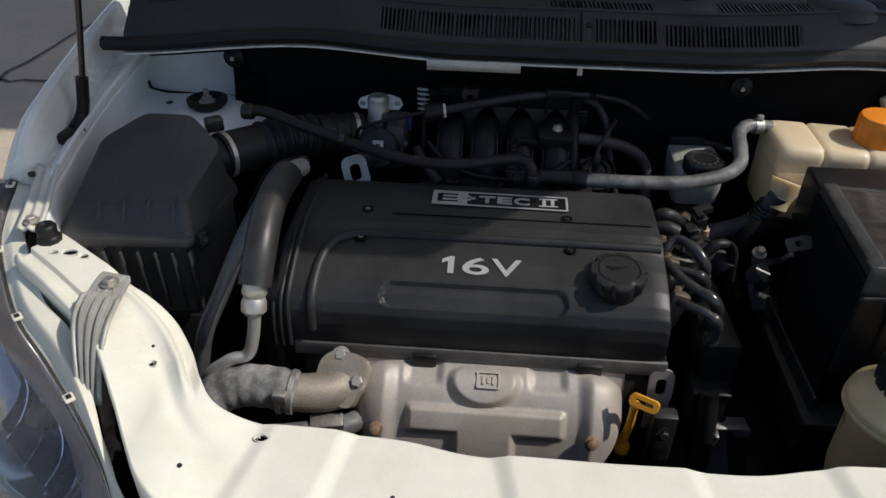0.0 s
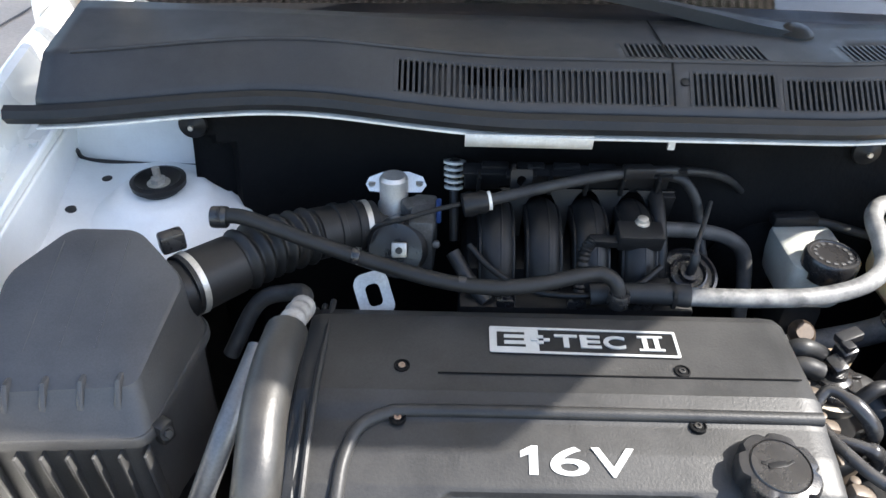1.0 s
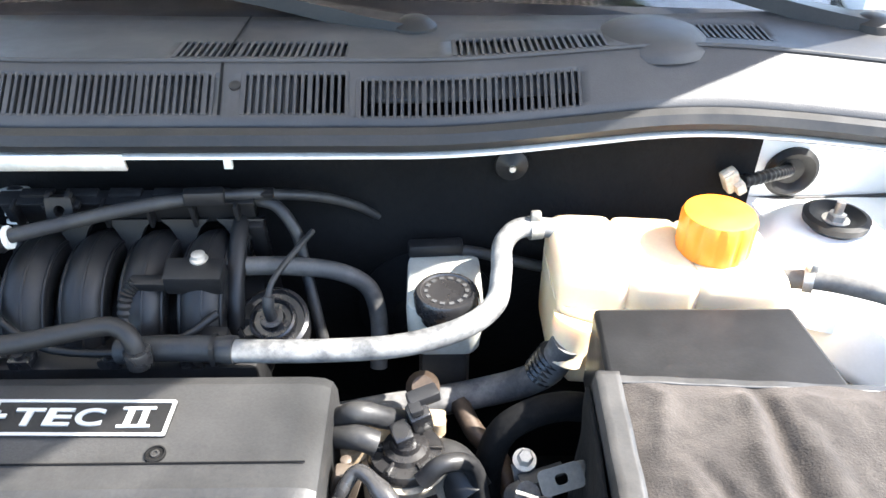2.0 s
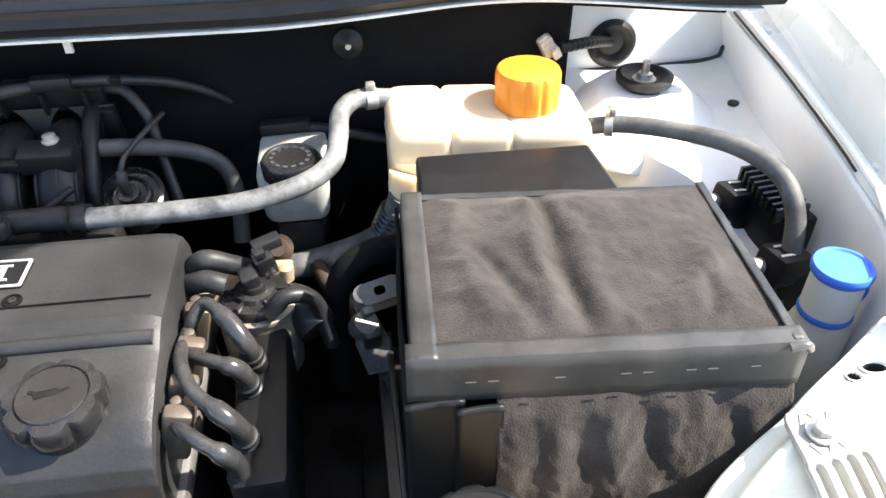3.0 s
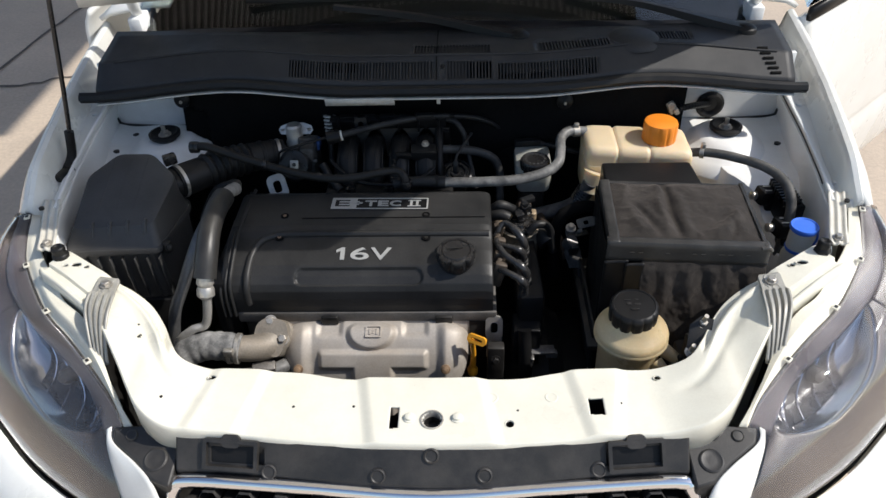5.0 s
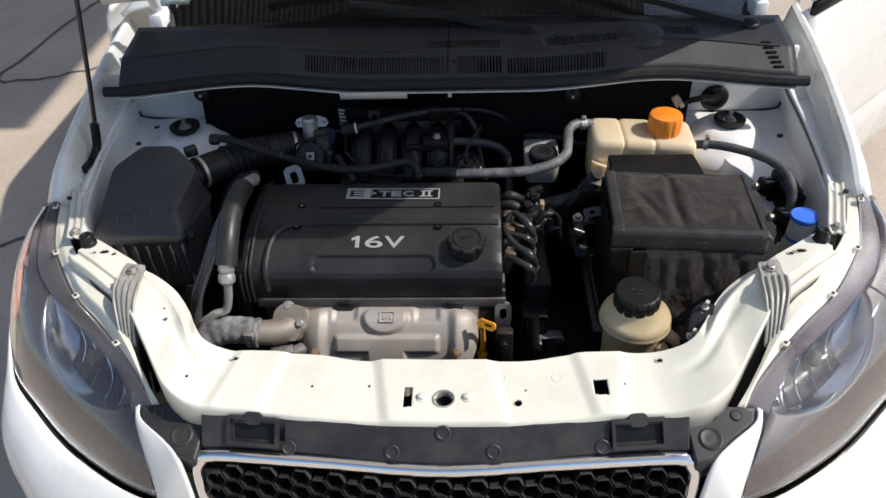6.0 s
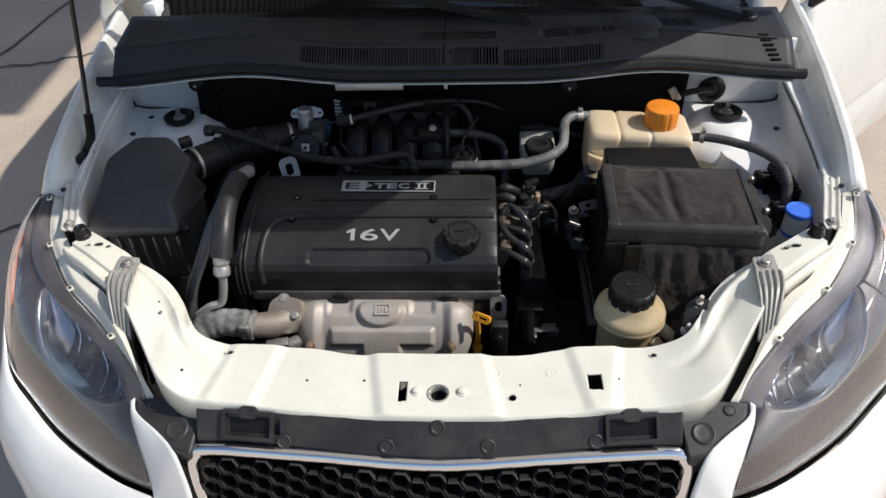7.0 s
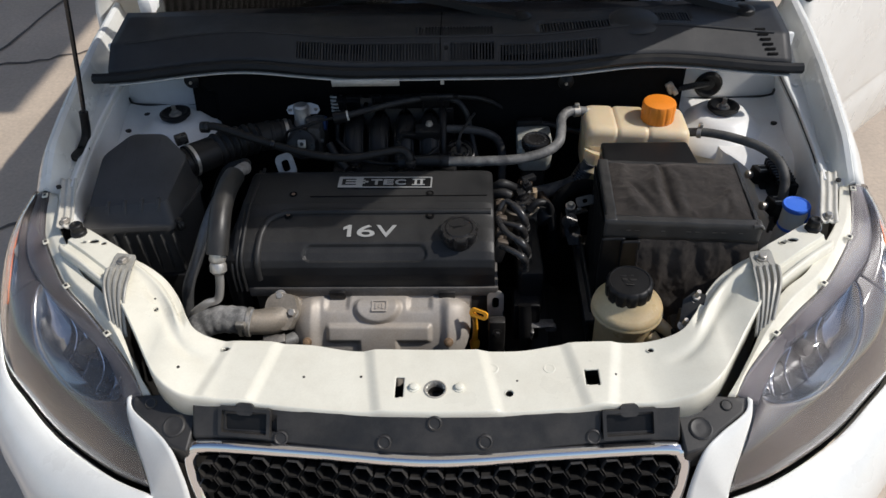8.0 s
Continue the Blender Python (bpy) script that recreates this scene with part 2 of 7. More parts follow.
def lathe(bm, at, prof, seg=28, axis=(0, 0, 1), wave=None):
    """A turned form: prof holds (radius, height); wave(angle, k) scales the radius."""
    z = Vector(axis).normalized()
    x = z.orthogonal().normalized()
    y = z.cross(x)
    rings = []
    for k, (r, h) in enumerate(prof):
        ring = []
        for i in range(seg):
            a = 2 * math.pi * i / seg
            rr = max(r, 1e-4) * (wave(a, k) if wave else 1)
            ring.append(Vector(at) + z * h + rr * (math.cos(a) * x + math.sin(a) * y))
        rings.append(ring)
    skin(bm, rings)
    return bm


def box(bm, c, s, turn=(0, 0, 0), bevel=0.0, seg=2):
    """A box of size s at c, turned by degrees, with rounded edges."""
    made = bmesh.ops.create_cube(bm, size=1.0)
    vs = made["verts"]
    bmesh.ops.scale(bm, vec=s, verts=vs)
    if bevel:
        es = list({e for v in vs for e in v.link_edges})
        got = bmesh.ops.bevel(bm, geom=es, offset=bevel, segments=seg, affect='EDGES', profile=0.5)
        vs = list({v for f in got["faces"] for v in f.verts} | {v for v in vs if v.is_valid})
    bmesh.ops.transform(bm, matrix=pose(*c, *turn), verts=vs)
    return bm


def prism(bm, outline, z0, z1, m=Matrix()):
    """An outline in x, y drawn up from z0 to z1, placed by m."""
    lo = [bm.verts.new(m @ V(x, y, z0)) for x, y in outline]
    hi = [bm.verts.new(m @ V(x, y, z1)) for x, y in outline]
    n = len(lo)
    bm.faces.new(lo[::-1])
    bm.faces.new(hi)
    for i in range(n):
        bm.faces.new((lo[i], lo[(i + 1) % n], hi[(i + 1) % n], hi[i]))
    return bm


def rounded(w, h, r, n=5):
    """Outline of a rectangle with round corners about 0, 0."""
    out = []
    for cx, cy, a0 in ((w / 2 - r, h / 2 - r, 0), (-w / 2 + r, h / 2 - r, 90), (-w / 2 + r, -h / 2 + r, 180), (w / 2 - r, -h / 2 + r, 270)):
        for k in range(n + 1):
            a = radians(a0 + 90 * k / n)
            out.append((cx + r * math.cos(a), cy + r * math.sin(a)))
    return out


def ring_plate(bm, outer, inner, z0, z1, m=Matrix()):
    """A plate with one hole; outer and inner hold as many points."""
    rows = [[m @ V(x, y, z) for x, y in line] for line, z in ((outer, z0), (outer, z1), (inner, z1), (inner, z0), (outer, z0))]
    vs = skin(bm, rows, caps=False)
    return bm


def sheet(bm, fn, nu, nv):
    """A grid of nu by nv faces; fn takes 0..1, 0..1."""
    g = [[bm.verts.new(fn(i / nu, j / nv)) for j in range(nv + 1)] for i in range(nu + 1)]
    for i in range(nu):
        for j in range(nv):
            bm.faces.new((g[i][j], g[i + 1][j], g[i + 1][j + 1], g[i][j + 1]))
    return bm


def finish(name, bm, material, angle=38, bevel=0.0, solid=0.0, offset=-1.0):
    bmesh.ops.remove_doubles(bm, verts=bm.verts, dist=1e-6)
    bmesh.ops.recalc_face_normals(bm, faces=bm.faces)
    me = bpy.data.meshes.new(name)
    bm.to_mesh(me)
    bm.free()
    me.materials.append(material)
    me.shade_smooth()
    me.set_sharp_from_angle(angle=radians(angle))
    ob = new(name, me)
    if solid:
        md = ob.modifiers.new("thickness", 'SOLIDIFY')
        md.thickness, md.offset = solid, offset
    if bevel:
        md = ob.modifiers.new("edges", 'BEVEL')
        md.width, md.segments, md.limit_method, md.angle_limit = bevel, 2, 'ANGLE', radians(40)
    return ob


def root(name, at, label, category, group="", kind=""):
    ob = new(name)
    ob.location = at
    ob.empty_display_size = 0.05
    return tagged(ob, label, category, group, kind)


def part(name, bm, material, parent, label="", **k):
    """Links a bmesh as one mesh under a thing or a part."""
    ob = finish(name, bm, material, **k)
    ob.parent = parent
    ob.matrix_parent_inverse = Matrix.Translation(-Vector(parent.location))
    return tagged(ob, label)


def thing(name, bm, material, label, category, group="", kind="", **k):
    return tagged(finish(name, bm, material, **k), label, category, group, kind)


def B():
    return bmesh.new()


def words(text, size, material, parent, m, wide=1.0, bold=0.0, depth=0.001, name="lettering", gap=1.0, fill=None):
    cu = bpy.data.curves.new(name, 'FONT')
    cu.body, cu.size, cu.extrude, cu.offset = text, size, depth, bold
    cu.align_x, cu.align_y, cu.space_character = 'CENTER', 'CENTER', gap
    tmp = bpy.data.objects.new("tmp", cu)
    scene.collection.objects.link(tmp)
    me = bpy.data.meshes.new_from_object(tmp.evaluated_get(bpy.context.evaluated_depsgraph_get()))
    bpy.data.objects.remove(tmp)
    if fill:
        co = np.array([v.co for v in me.vertices])
        lo, hi = co.min(0), co.max(0)
        me.transform(Matrix.Diagonal((fill[0] / (hi[0] - lo[0]), fill[1] / (hi[1] - lo[1]), 1, 1)) @ Matrix.Translation((-(lo[0] + hi[0]) / 2, -(lo[1] + hi[1]) / 2, 0)))
    me.transform(m @ Matrix.Diagonal((wide, 1, 1, 1)))
    me.materials.clear()
    me.materials.append(material)
    ob = new(name, me)
    ob.parent = parent
    ob.matrix_parent_inverse = Matrix.Translation(-Vector(parent.location))
    return ob


def bolt(bm, at, r=0.006, h=0.006, axis=(0, 0, 1)):
    """Washer, hexagon head and stud end."""
    lathe(bm, at, [(r * 1.5, 0), (r * 1.5, h * 0.25)], 16, axis)
    lathe(bm, at, [(r, h * 0.2), (r, h), (r * 0.8, h * 1.15)], 6, axis)
    return bm


def lerp(a, b, t):
    return a + (b - a) * t


def curve1(keys, x):
    """Smooth function through keys (x, value)."""
    if x <= keys[0][0]:
        return keys[0][1]
    for (x0, a), (x1, b) in zip(keys, keys[1:]):
        if x <= x1:
            t = (x - x0) / (x1 - x0)
            t = t * t * (3 - 2 * t)
            return a + (b - a) * t
    return keys[-1][1]


def at_line(pts, t):
    """Point at 0..1 along a smooth line."""
    c = spline(pts, 8)
    f = t * (len(c) - 1)
    i = min(int(f), len(c) - 2)
    return c[i].lerp(c[i + 1], f - i)


def mirror(p, s):
    return V(p[0] * s, p[1], p[2])


# ---- ground and shelter ----
bm = B()
bmesh.ops.create_grid(bm, x_segments=40, y_segments=40, size=150)
ground = thing("ground", bm, concrete, "sunlit worn tan concrete yard floor", "ground", kind="structure")
bm = B()
for pts in (((-6, 2.55), (-3.2, 2.75), (-2.3, 2.72), (-1.7, 2.95), (-1.2, 2.9)), ((-3.5, 4.4), (-2.4, 4.15), (-1.6, 4.5), (-1, 4.4)),
            ((-2.6, 1.1), (-1.9, 1.28), (-1.55, 1.42), (-1.2, 1.4)), ((-2.35, 6), (-2.3, 4.2), (-2.42, 2.7), (-2.3, 0.5))):
    c = spline([(x, y, 0.004) for x, y in pts], 14)
    rng = random.Random(3)
    side = []
    for i, q in enumerate(c):
        d = (c[min(i + 1, len(c) - 1)] - c[max(i - 1, 0)]).normalized()
        w = 0.006 + 0.006 * rng.random()
        nrm = V(-d.y, d.x, 0)
        q = q + nrm * (rng.random() - 0.5) * 0.03
        side.append([q - nrm * w, q + nrm * w])
    skin(bm, side, closed=False)
thing("ground_cracks", bm, tar, "dark cracks across the concrete yard floor", "crack", kind="structure")

shelter = root("shelter_roof", (-3.0, 1.6, 0), "corrugated sheet shelter roof on steel posts over the yard", "shelter", kind="structure")
bm = B()
sheet(bm, lambda u, v: V(-9 + 10.95 * u, 1.95 + 7 * v, 4.4 + 0.3 * v + 0.020 * abs(math.sin(u * 10.95 / 0.075 * math.pi)) ** 0.6), 1168, 4)
part("roof_sheet", bm, roof_sheet, shelter, solid=0.002)
for y in (2.0, 3.4, 4.8, 6.2, 7.6):
    bm = B()
    box(bm, (-3.8, y, 4.30 + 0.3 * (y - 1.90) / 7), (10.3, 0.06, 0.12))
    part("purlin", bm, dark, shelter)
for x, y in ((-6.5, 2.0), (-6.5, 8.6), (1.2, 8.6)):
    bm = B()
    box(bm, (x, y, 2.2), (0.1, 0.1, 4.4), bevel=0.006)
    part("post", bm, dark, shelter)

# ---- the car ----
car = root("car", (0, 1.6, 0), "white hatchback with its bonnet propped open and front door ajar", "car")


def zb(x):
    """Height of the front beam's top."""
    return curve1([(0, 0.800), (0.30, 0.802), (0.42, 0.828), (0.50, 0.852), (0.60, 0.862), (0.70, 0.866)], abs(x))


# front beam: half outlines from the middle outwards, rear and front edge
REAR = [(0.0, 0.074), (0.07, 0.075), (0.13, 0.076), (0.19, 0.087), (0.26, 0.090), (0.335, 0.093), (0.372, 0.104), (0.396, 0.134), (0.420, 0.175), (0.452, 0.212), (0.505, 0.241), (0.565, 0.275), (0.608, 0.302)]
FRONT = [(0.0, -0.037), (0.07, -0.035), (0.13, -0.032), (0.19, -0.027), (0.26, -0.019), (0.335, -0.015), (0.372, -0.009), (0.402, 0.012), (0.428, 0.047), (0.458, 0.092), (0.505, 0.154), (0.575, 0.212), (0.634, 0.256)]
RC = spline([(x, y, 0) for x, y in REAR], 6)
FC = spline([(x, y, 0) for x, y in FRONT], 6)


def box_bump(x, a, b, w=0.03):
    """1 between a and b with soft ends."""
    return curve1([(a - w, 0), (a + w, 1)], x) * (1 - curve1([(b - w, 0), (b + w, 1)], x))


def beam_point(u, v):
    """u -1..1 along the beam, v 0 front to 1 rear."""
    s = 1 if u >= 0 else -1
    f = abs(u) * (len(RC) - 1)
    i = min(int(f), len(RC) - 2)
    a, b = FC[i].lerp(FC[i + 1], f - i), RC[i].lerp(RC[i + 1], f - i)
    p = a.lerp(b, v)
    z = zb(p.x)
    # raised pads beside the middle, a shallow trough along the bends
    ax = abs(p.x)
    px_, slant = p.x * s, 0.020 * (v - 0.5)
    for a, b in ((-0.090 - slant, 0.082 - slant), (-0.325 + slant, -0.250 + slant), (0.205 - slant, 0.262 + slant)):
        z += 0.0055 * box_bump(px_, a, b, 0.010)
    z -= 0.004 * math.exp(-((v - 0.62) / 0.10) ** 2) * curve1([(0.33, 0), (0.37, 1), (0.46, 1), (0.49, 0)], ax)
    # the rear border steps down to a lower flange along the bends, behind a rounded ridge
    side = curve1([(0.385, 0), (0.41, 1), (0.50, 1), (0.535, 0)], ax)
    z += side * (0.003 * math.exp(-((v - 0.80) / 0.05) ** 2) - 0.011 * curve1([(0.84, 0), (0.90, 1)], v))
    # a recessed strip with a raised rim along the outer front border
    z -= 0.006 * curve1([(0.50, 0), (0.53, 1)], ax) * box_bump(v, 0.08, 0.30)
    return V(s * p.x, p.y, z)


# holes that go through the beam: x, y, half width, half depth
HOLES = [(-0.049, 0.004, 0.0060, 0.018), (0.003, 0.0, 0.0125, 0.0135), (0.108, -0.003, 0.006, 0.006), (0.227, 0.022, 0.010, 0.014),
         (-0.318, 0.075, 0.006, 0.004), (0.320, 0.075, 0.005, 0.004), (0.573, 0.262, 0.009, 0.005), (-0.580, 0.268, 0.009, 0.005),
         (0.557, 0.258, 0.005, 0.004), (-0.563, 0.265, 0.005, 0.004), (-0.596, 0.265, 0.005, 0.003), (-0.439, 0.136, 0.004, 0.004)]
bm = B()
NU, NV = 840, 84
g = [[bm.verts.new(beam_point(-1 + 2 * i / NU, j / NV)) for j in range(NV + 1)] for i in range(NU + 1)]
for i in range(NU):
    for j in range(NV):
        c = (g[i][j].co + g[i + 1][j + 1].co) / 2
        hit = False
        for hx, hy, hw, hh in HOLES:
            dx, dy = abs(c.x - hx) / hw, abs(c.y - hy) / hh
            if (max(dx, dy) < 1) if hx in (-0.049, 0.227) else (dx * dx + dy * dy < 1):
                hit = True
        if not hit:
            bm.faces.new((g[i][j], g[i + 1][j], g[i + 1][j + 1], g[i][j + 1]))
for v in [v for v in bm.verts if not v.link_faces]:
    bm.verts.remove(v)
beam = part("front_beam", bm, cream, car, "cream-white pressed steel front panel over the radiator", solid=0.003)
# turned-down edges of the beam
for nm, v0, out in (("front_lip", 0.0, -0.012), ("rear_lip", 1.0, 0.006)):
    bm = B()
    rows = []
    for i in range(161):
        u = -1 + 2 * i / 160
        p = beam_point(u, v0)
        q = beam_point(u, 0.5)
        d = (p - q)
        d.z = 0
        d.normalize()
        rows.append([p + V(0, 0, 0.0005), p + d * 0.003 + V(0, 0, -0.002), p + d * 0.0045 + V(0, 0, -0.007), p + d * 0.005 + V(0, 0, -0.055)])
    skin(bm, rows, closed=False)
    part(nm, bm, cream, beam, solid=0.002)
def beam_z(x, y):
    """Top of the beam at a place."""
    best = min(((beam_point(u / 400, v / 10) for u in range(-400, 401, 2) for v in range(11))), key=lambda p: (p.x - x) ** 2 + (p.y - y) ** 2)
    return best.z


# rolled rims of the round holes
for hx, hy, hw, hh in HOLES:
    if hx not in (-0.049, 0.227, 0.003):
        bm = B()
        z = beam_z(hx, hy)
        rr = [(1.18, 0.0006), (1.02, 0.0008), (0.92, -0.001), (0.92, -0.008)]
        skin(bm, [[V(hx + hw * k * math.cos(a), hy + hh * k * math.sin(a), z + dz) for a in [2 * math.pi * i / 20 for i in range(20)]] for k, dz in rr], caps=False)
        rim = part("hole_rim", bm, cream, beam)
        bm = B()
        skin(bm, [[V(hx + hw * k * math.cos(a), hy + hh * k * math.sin(a), z + dz) for a in [2 * math.pi * i / 20 for i in range(20)]] for k, dz in ((0.97, -0.0008), (0.90, -0.0016), (0.88, -0.014))])
        bm.faces.ensure_lookup_table()
        for f in [f for f in bm.faces if f.calc_center_median().z > z - 0.001 and len(f.verts) > 4]:
            bm.faces.remove(f)
        part("hole_well", bm, dark, rim)
# dark discs laid along the beam, painting the shade of small drilled holes
for x, y, r in ((-0.374, 0.029, 0.0020), (-0.191, 0.026, 0.0018), (-0.107, 0.027, 0.0018), (0.120, 0.020, 0.0014), (0.262, 0.030, 0.0016), (-0.448, 0.160, 0.0014)):
    bm = B()
    lathe(bm, (x, y, beam_z(x, y)), [(r * 1.2, -0.0005), (r * 1.1, 0.0006), (r * 0.5, 0.0007), (0.0002, 0.0007)], 12)
    part("drilled_hole_disc", bm, dark, beam)
# lock opening, screws and small embossed rings on the beam
bm = B()
lathe(bm, (0.003, 0, 0.775), [(0.0122, 0.0), (0.0122, 0.027), (0.0142, 0.0325), (0.0158, 0.0325), (0.0164, 0.030), (0.0164, 0.0)], 28)
lr = part("lock_ring", bm, alu, beam, "bare steel ring of the bonnet lock opening")
bm = B()
lathe(bm, (0.003, 0, 0.775), [(0.0120, 0.0), (0.0120, 0.022), (0.0105, 0.024), (0.0105, 0.012), (0.0002, 0.012)], 24)
part("lock_well", bm, dark, lr)
for x in (-0.028, 0.037):
    bm = B()
    lathe(bm, (x, 0.003, 0.8055), [(0.0085, 0), (0.0085, 0.0014), (0.0066, 0.0020), (0.0060, 0.0050), (0.0040, 0.0062), (0.001, 0.0064)], 20)
    part("screw", bm, cream, beam, "screw head painted with the panel")
for x, y in ((0.085, 0.043), (0.168, 0.043)):
    bm = B()
    lathe(bm, (x, y, beam_z(x, y) - 0.0006), [(0.010, 0), (0.0085, 0.0012), (0.007, 0.0012), (0.005, 0.0004), (0.002, 0.0004)], 20)
    part("embossed_ring", bm, cream, beam)

# inner wings, strut towers, bulkhead
BEAD = [(0.640, 0.30, 0.862), (0.676, 0.405, 0.872), (0.686, 0.498, 0.883), (0.695, 0.606, 0.893), (0.702, 0.753, 0.905), (0.712, 0.95, 0.925), (0.722, 1.06, 0.935)]
CREST = [(0.697, 0.345, 0.915), (0.716, 0.45, 0.928), (0.734, 0.56, 0.939), (0.757, 0.70, 0.948), (0.780, 0.86, 0.955), (0.804, 1.06, 0.962)]


def by_y(line, y):
    """Point of a line at depth y."""
    for a, b in zip(line, line[1:]):
        if y <= b[1] or b is line[-1]:
            t = min(1, max(0, (y - a[1]) / (b[1] - a[1])))
            return V(lerp(a[0], b[0], t), y, lerp(a[2], b[2], t))


for s in (-1, 1):
    bm = B()
    def wing(u, v):
        y = lerp(0.30, 0.83, v)
        foot = curve1([(0.30, 0.630), (0.45, 0.672), (0.60, 0.700), (0.83, 0.722)], y)
        x_in = curve1([(0.30, 0.62), (0.54, 0.60), (0.62, 0.54), (0.70, 0.48), (0.83, 0.47)], y)
        z = curve1([(0.30, 0.70), (0.50, 0.765), (0.60, 0.803), (0.83, 0.816)], y)
        x = lerp(x_in, foot, min(u / 0.6, 1))
        if u > 0.6:
            k = (u - 0.6) / 0.4
            top = by_y(BEAD, y) + V(-0.004, 0, -0.010)
            x = lerp(foot, top.x, k ** 1.6) + 0.004 * math.sin(math.pi * k) * math.sin(17 * y)
            z = lerp(z, top.z, k)
        elif u > 0.5:
            z += 0.010 * ((u - 0.5) / 0.1) ** 2
        elif u < 0.08:
            z -= 0.05 * (1 - u / 0.08)
        return V(s * x, y, z + 0.003 * noise.noise(V(x * 11, y * 9, s)))
    sheet(bm, wing, 60, 40)
    w = part("inner_wing", bm, white_bay, car, "white painted inner wing with dirt", solid=0.004)
    bm = B()
    lathe(bm, (s * 0.582, 0.715, 0.785), [(0.108, 0), (0.102, 0.014), (0.088, 0.024), (0.072, 0.034), (0.060, 0.044), (0.054, 0.050), (0.040, 0.052)], 40)
    tower = part("strut_tower", bm, white_bay, car, "white strut tower dome")
    bm = B()
    lathe(bm, (s * 0.583, 0.716, 0.832), [(0.022, 0), (0.024, 0.006), (0.0315, 0.012), (0.0325, 0.019), (0.027, 0.021), (0.020, 0.015), (0.011, 0.014)], 32)
    part("mount_disc", bm, rubber, tower, "black rubber strut top mount")
    bm = B()
    bolt(bm, (s * 0.583, 0.716, 0.845), 0.009, 0.008)
    tube(bm, [(s * 0.583, 0.716, 0.85), (s * 0.583, 0.716, 0.867)], 0.0045, 10)
    part("strut_nut", bm, steel, tower)
    for x, y in ((0.672, 0.770), (0.690, 0.700), (0.655, 0.785)):
        bm = B()
        lathe(bm, (s * x, y, 0.8140), [(0.0065, 0), (0.0065, 0.0032), (0.004, 0.0036)], 14)
        part("plug", bm, dark, w)
    # bulkhead corner panel beyond the pad
    bm = B()
    box(bm, (s * 0.60, 0.815, 0.855), (0.26, 0.012, 0.22), bevel=0.004)
    corner = part("bulkhead_corner", bm, white_bay, car)
    bm = B()
    tube(bm, [(s * 0.500, 0.806, 0.818), (s * 0.56, 0.806, 0.817), (s * 0.64, 0.806, 0.818), (s * 0.708, 0.804, 0.824), (s * 0.716, 0.798, 0.842)], 0.0028, 8)
    part("seam", bm, dark, corner, "dark sealant seam")
bm = B()
box(bm, (0, 0.775, 0.60), (0.98, 0.012, 0.68))
box(bm, (0, 0.788, 0.45), (1.30, 0.012, 0.62))
part("bulkhead", bm, dark, car)
bm = B()
def padf(u, v):
    x = lerp(-0.548, 0.497, u)
    z = lerp(0.955, 0.45, v)
    top = 0.935 + 0.015 * math.cos(x * 2.2)
    z = lerp(top, 0.45, v)
    y = 0.742 + 0.012 * noise.noise(V(x * 5, z * 5, 0.3)) - 0.020 * math.exp(-((z - 0.80) / 0.06) ** 2) * (0.5 + 0.5 * math.sin(x * 7))
    if x < -0.50 and z < 0.885 - 0.2 * (x + 0.50):
        y += 0.02
    return V(x, y, z)
sheet(bm, padf, 90, 46)
firepad = part("bulkhead_pad", bm, pad, car, "black sound-deadening pad on the bulkhead", solid=0.012, offset=1.0)
for x, z in ((0.253, 0.900), (-0.535, 0.915)):
    bm = B()
    lathe(bm, (x, 0.736, z), [(0.017, 0), (0.016, 0.004), (0.008, 0.007), (0.003, 0.010)], 20, axis=(0, -1, 0.1))
    part("pad_clip", bm, black, firepad)
    bm = B()
    lathe(bm, (x, 0.726, z), [(0.0035, 0), (0.003, 0.003)], 10, axis=(0, -1, 0.1))
    part("clip_pin", bm, steel, firepad)
# opening with rubber grommet, loom and plug
bm = B()
lathe(bm, (0.573, 0.808, 0.851), [(0.030, 0), (0.030, 0.004), (0.025, 0.008), (0.019, 0.005), (0.013, -0.004)], 28, axis=(0, -1, 0))
gr = part("grommet", bm, rubber, car, "round black rubber grommet")
bm = B()
tube(bm, [(0.574, 0.814, 0.850), (0.558, 0.788, 0.862), (0.525, 0.755, 0.876), (0.482, 0.727, 0.884)], lambda t: 0.0065 + 0.0006 * math.sin(t * 110), 12, 20)
part("loom", bm, black, gr)
bm = B()
box(bm, (0.468, 0.722, 0.889), (0.016, 0.013, 0.026), (10, -30, 10), 0.003)
box(bm, (0.476, 0.720, 0.884), (0.010, 0.016, 0.014), (10, -30, 10), 0.002)
box(bm, (0.462, 0.718, 0.898), (0.012, 0.006, 0.008), (10, -30, 10), 0.001)
part("plug_body", bm, surf("stained_plug", (0.40, 0.36, 0.28), 0.55, var=0.35, scale=60, dust=(0.12, 0.10, 0.07), dust_amount=0.6, dust_scale=50), gr, "stained pale loom plug")

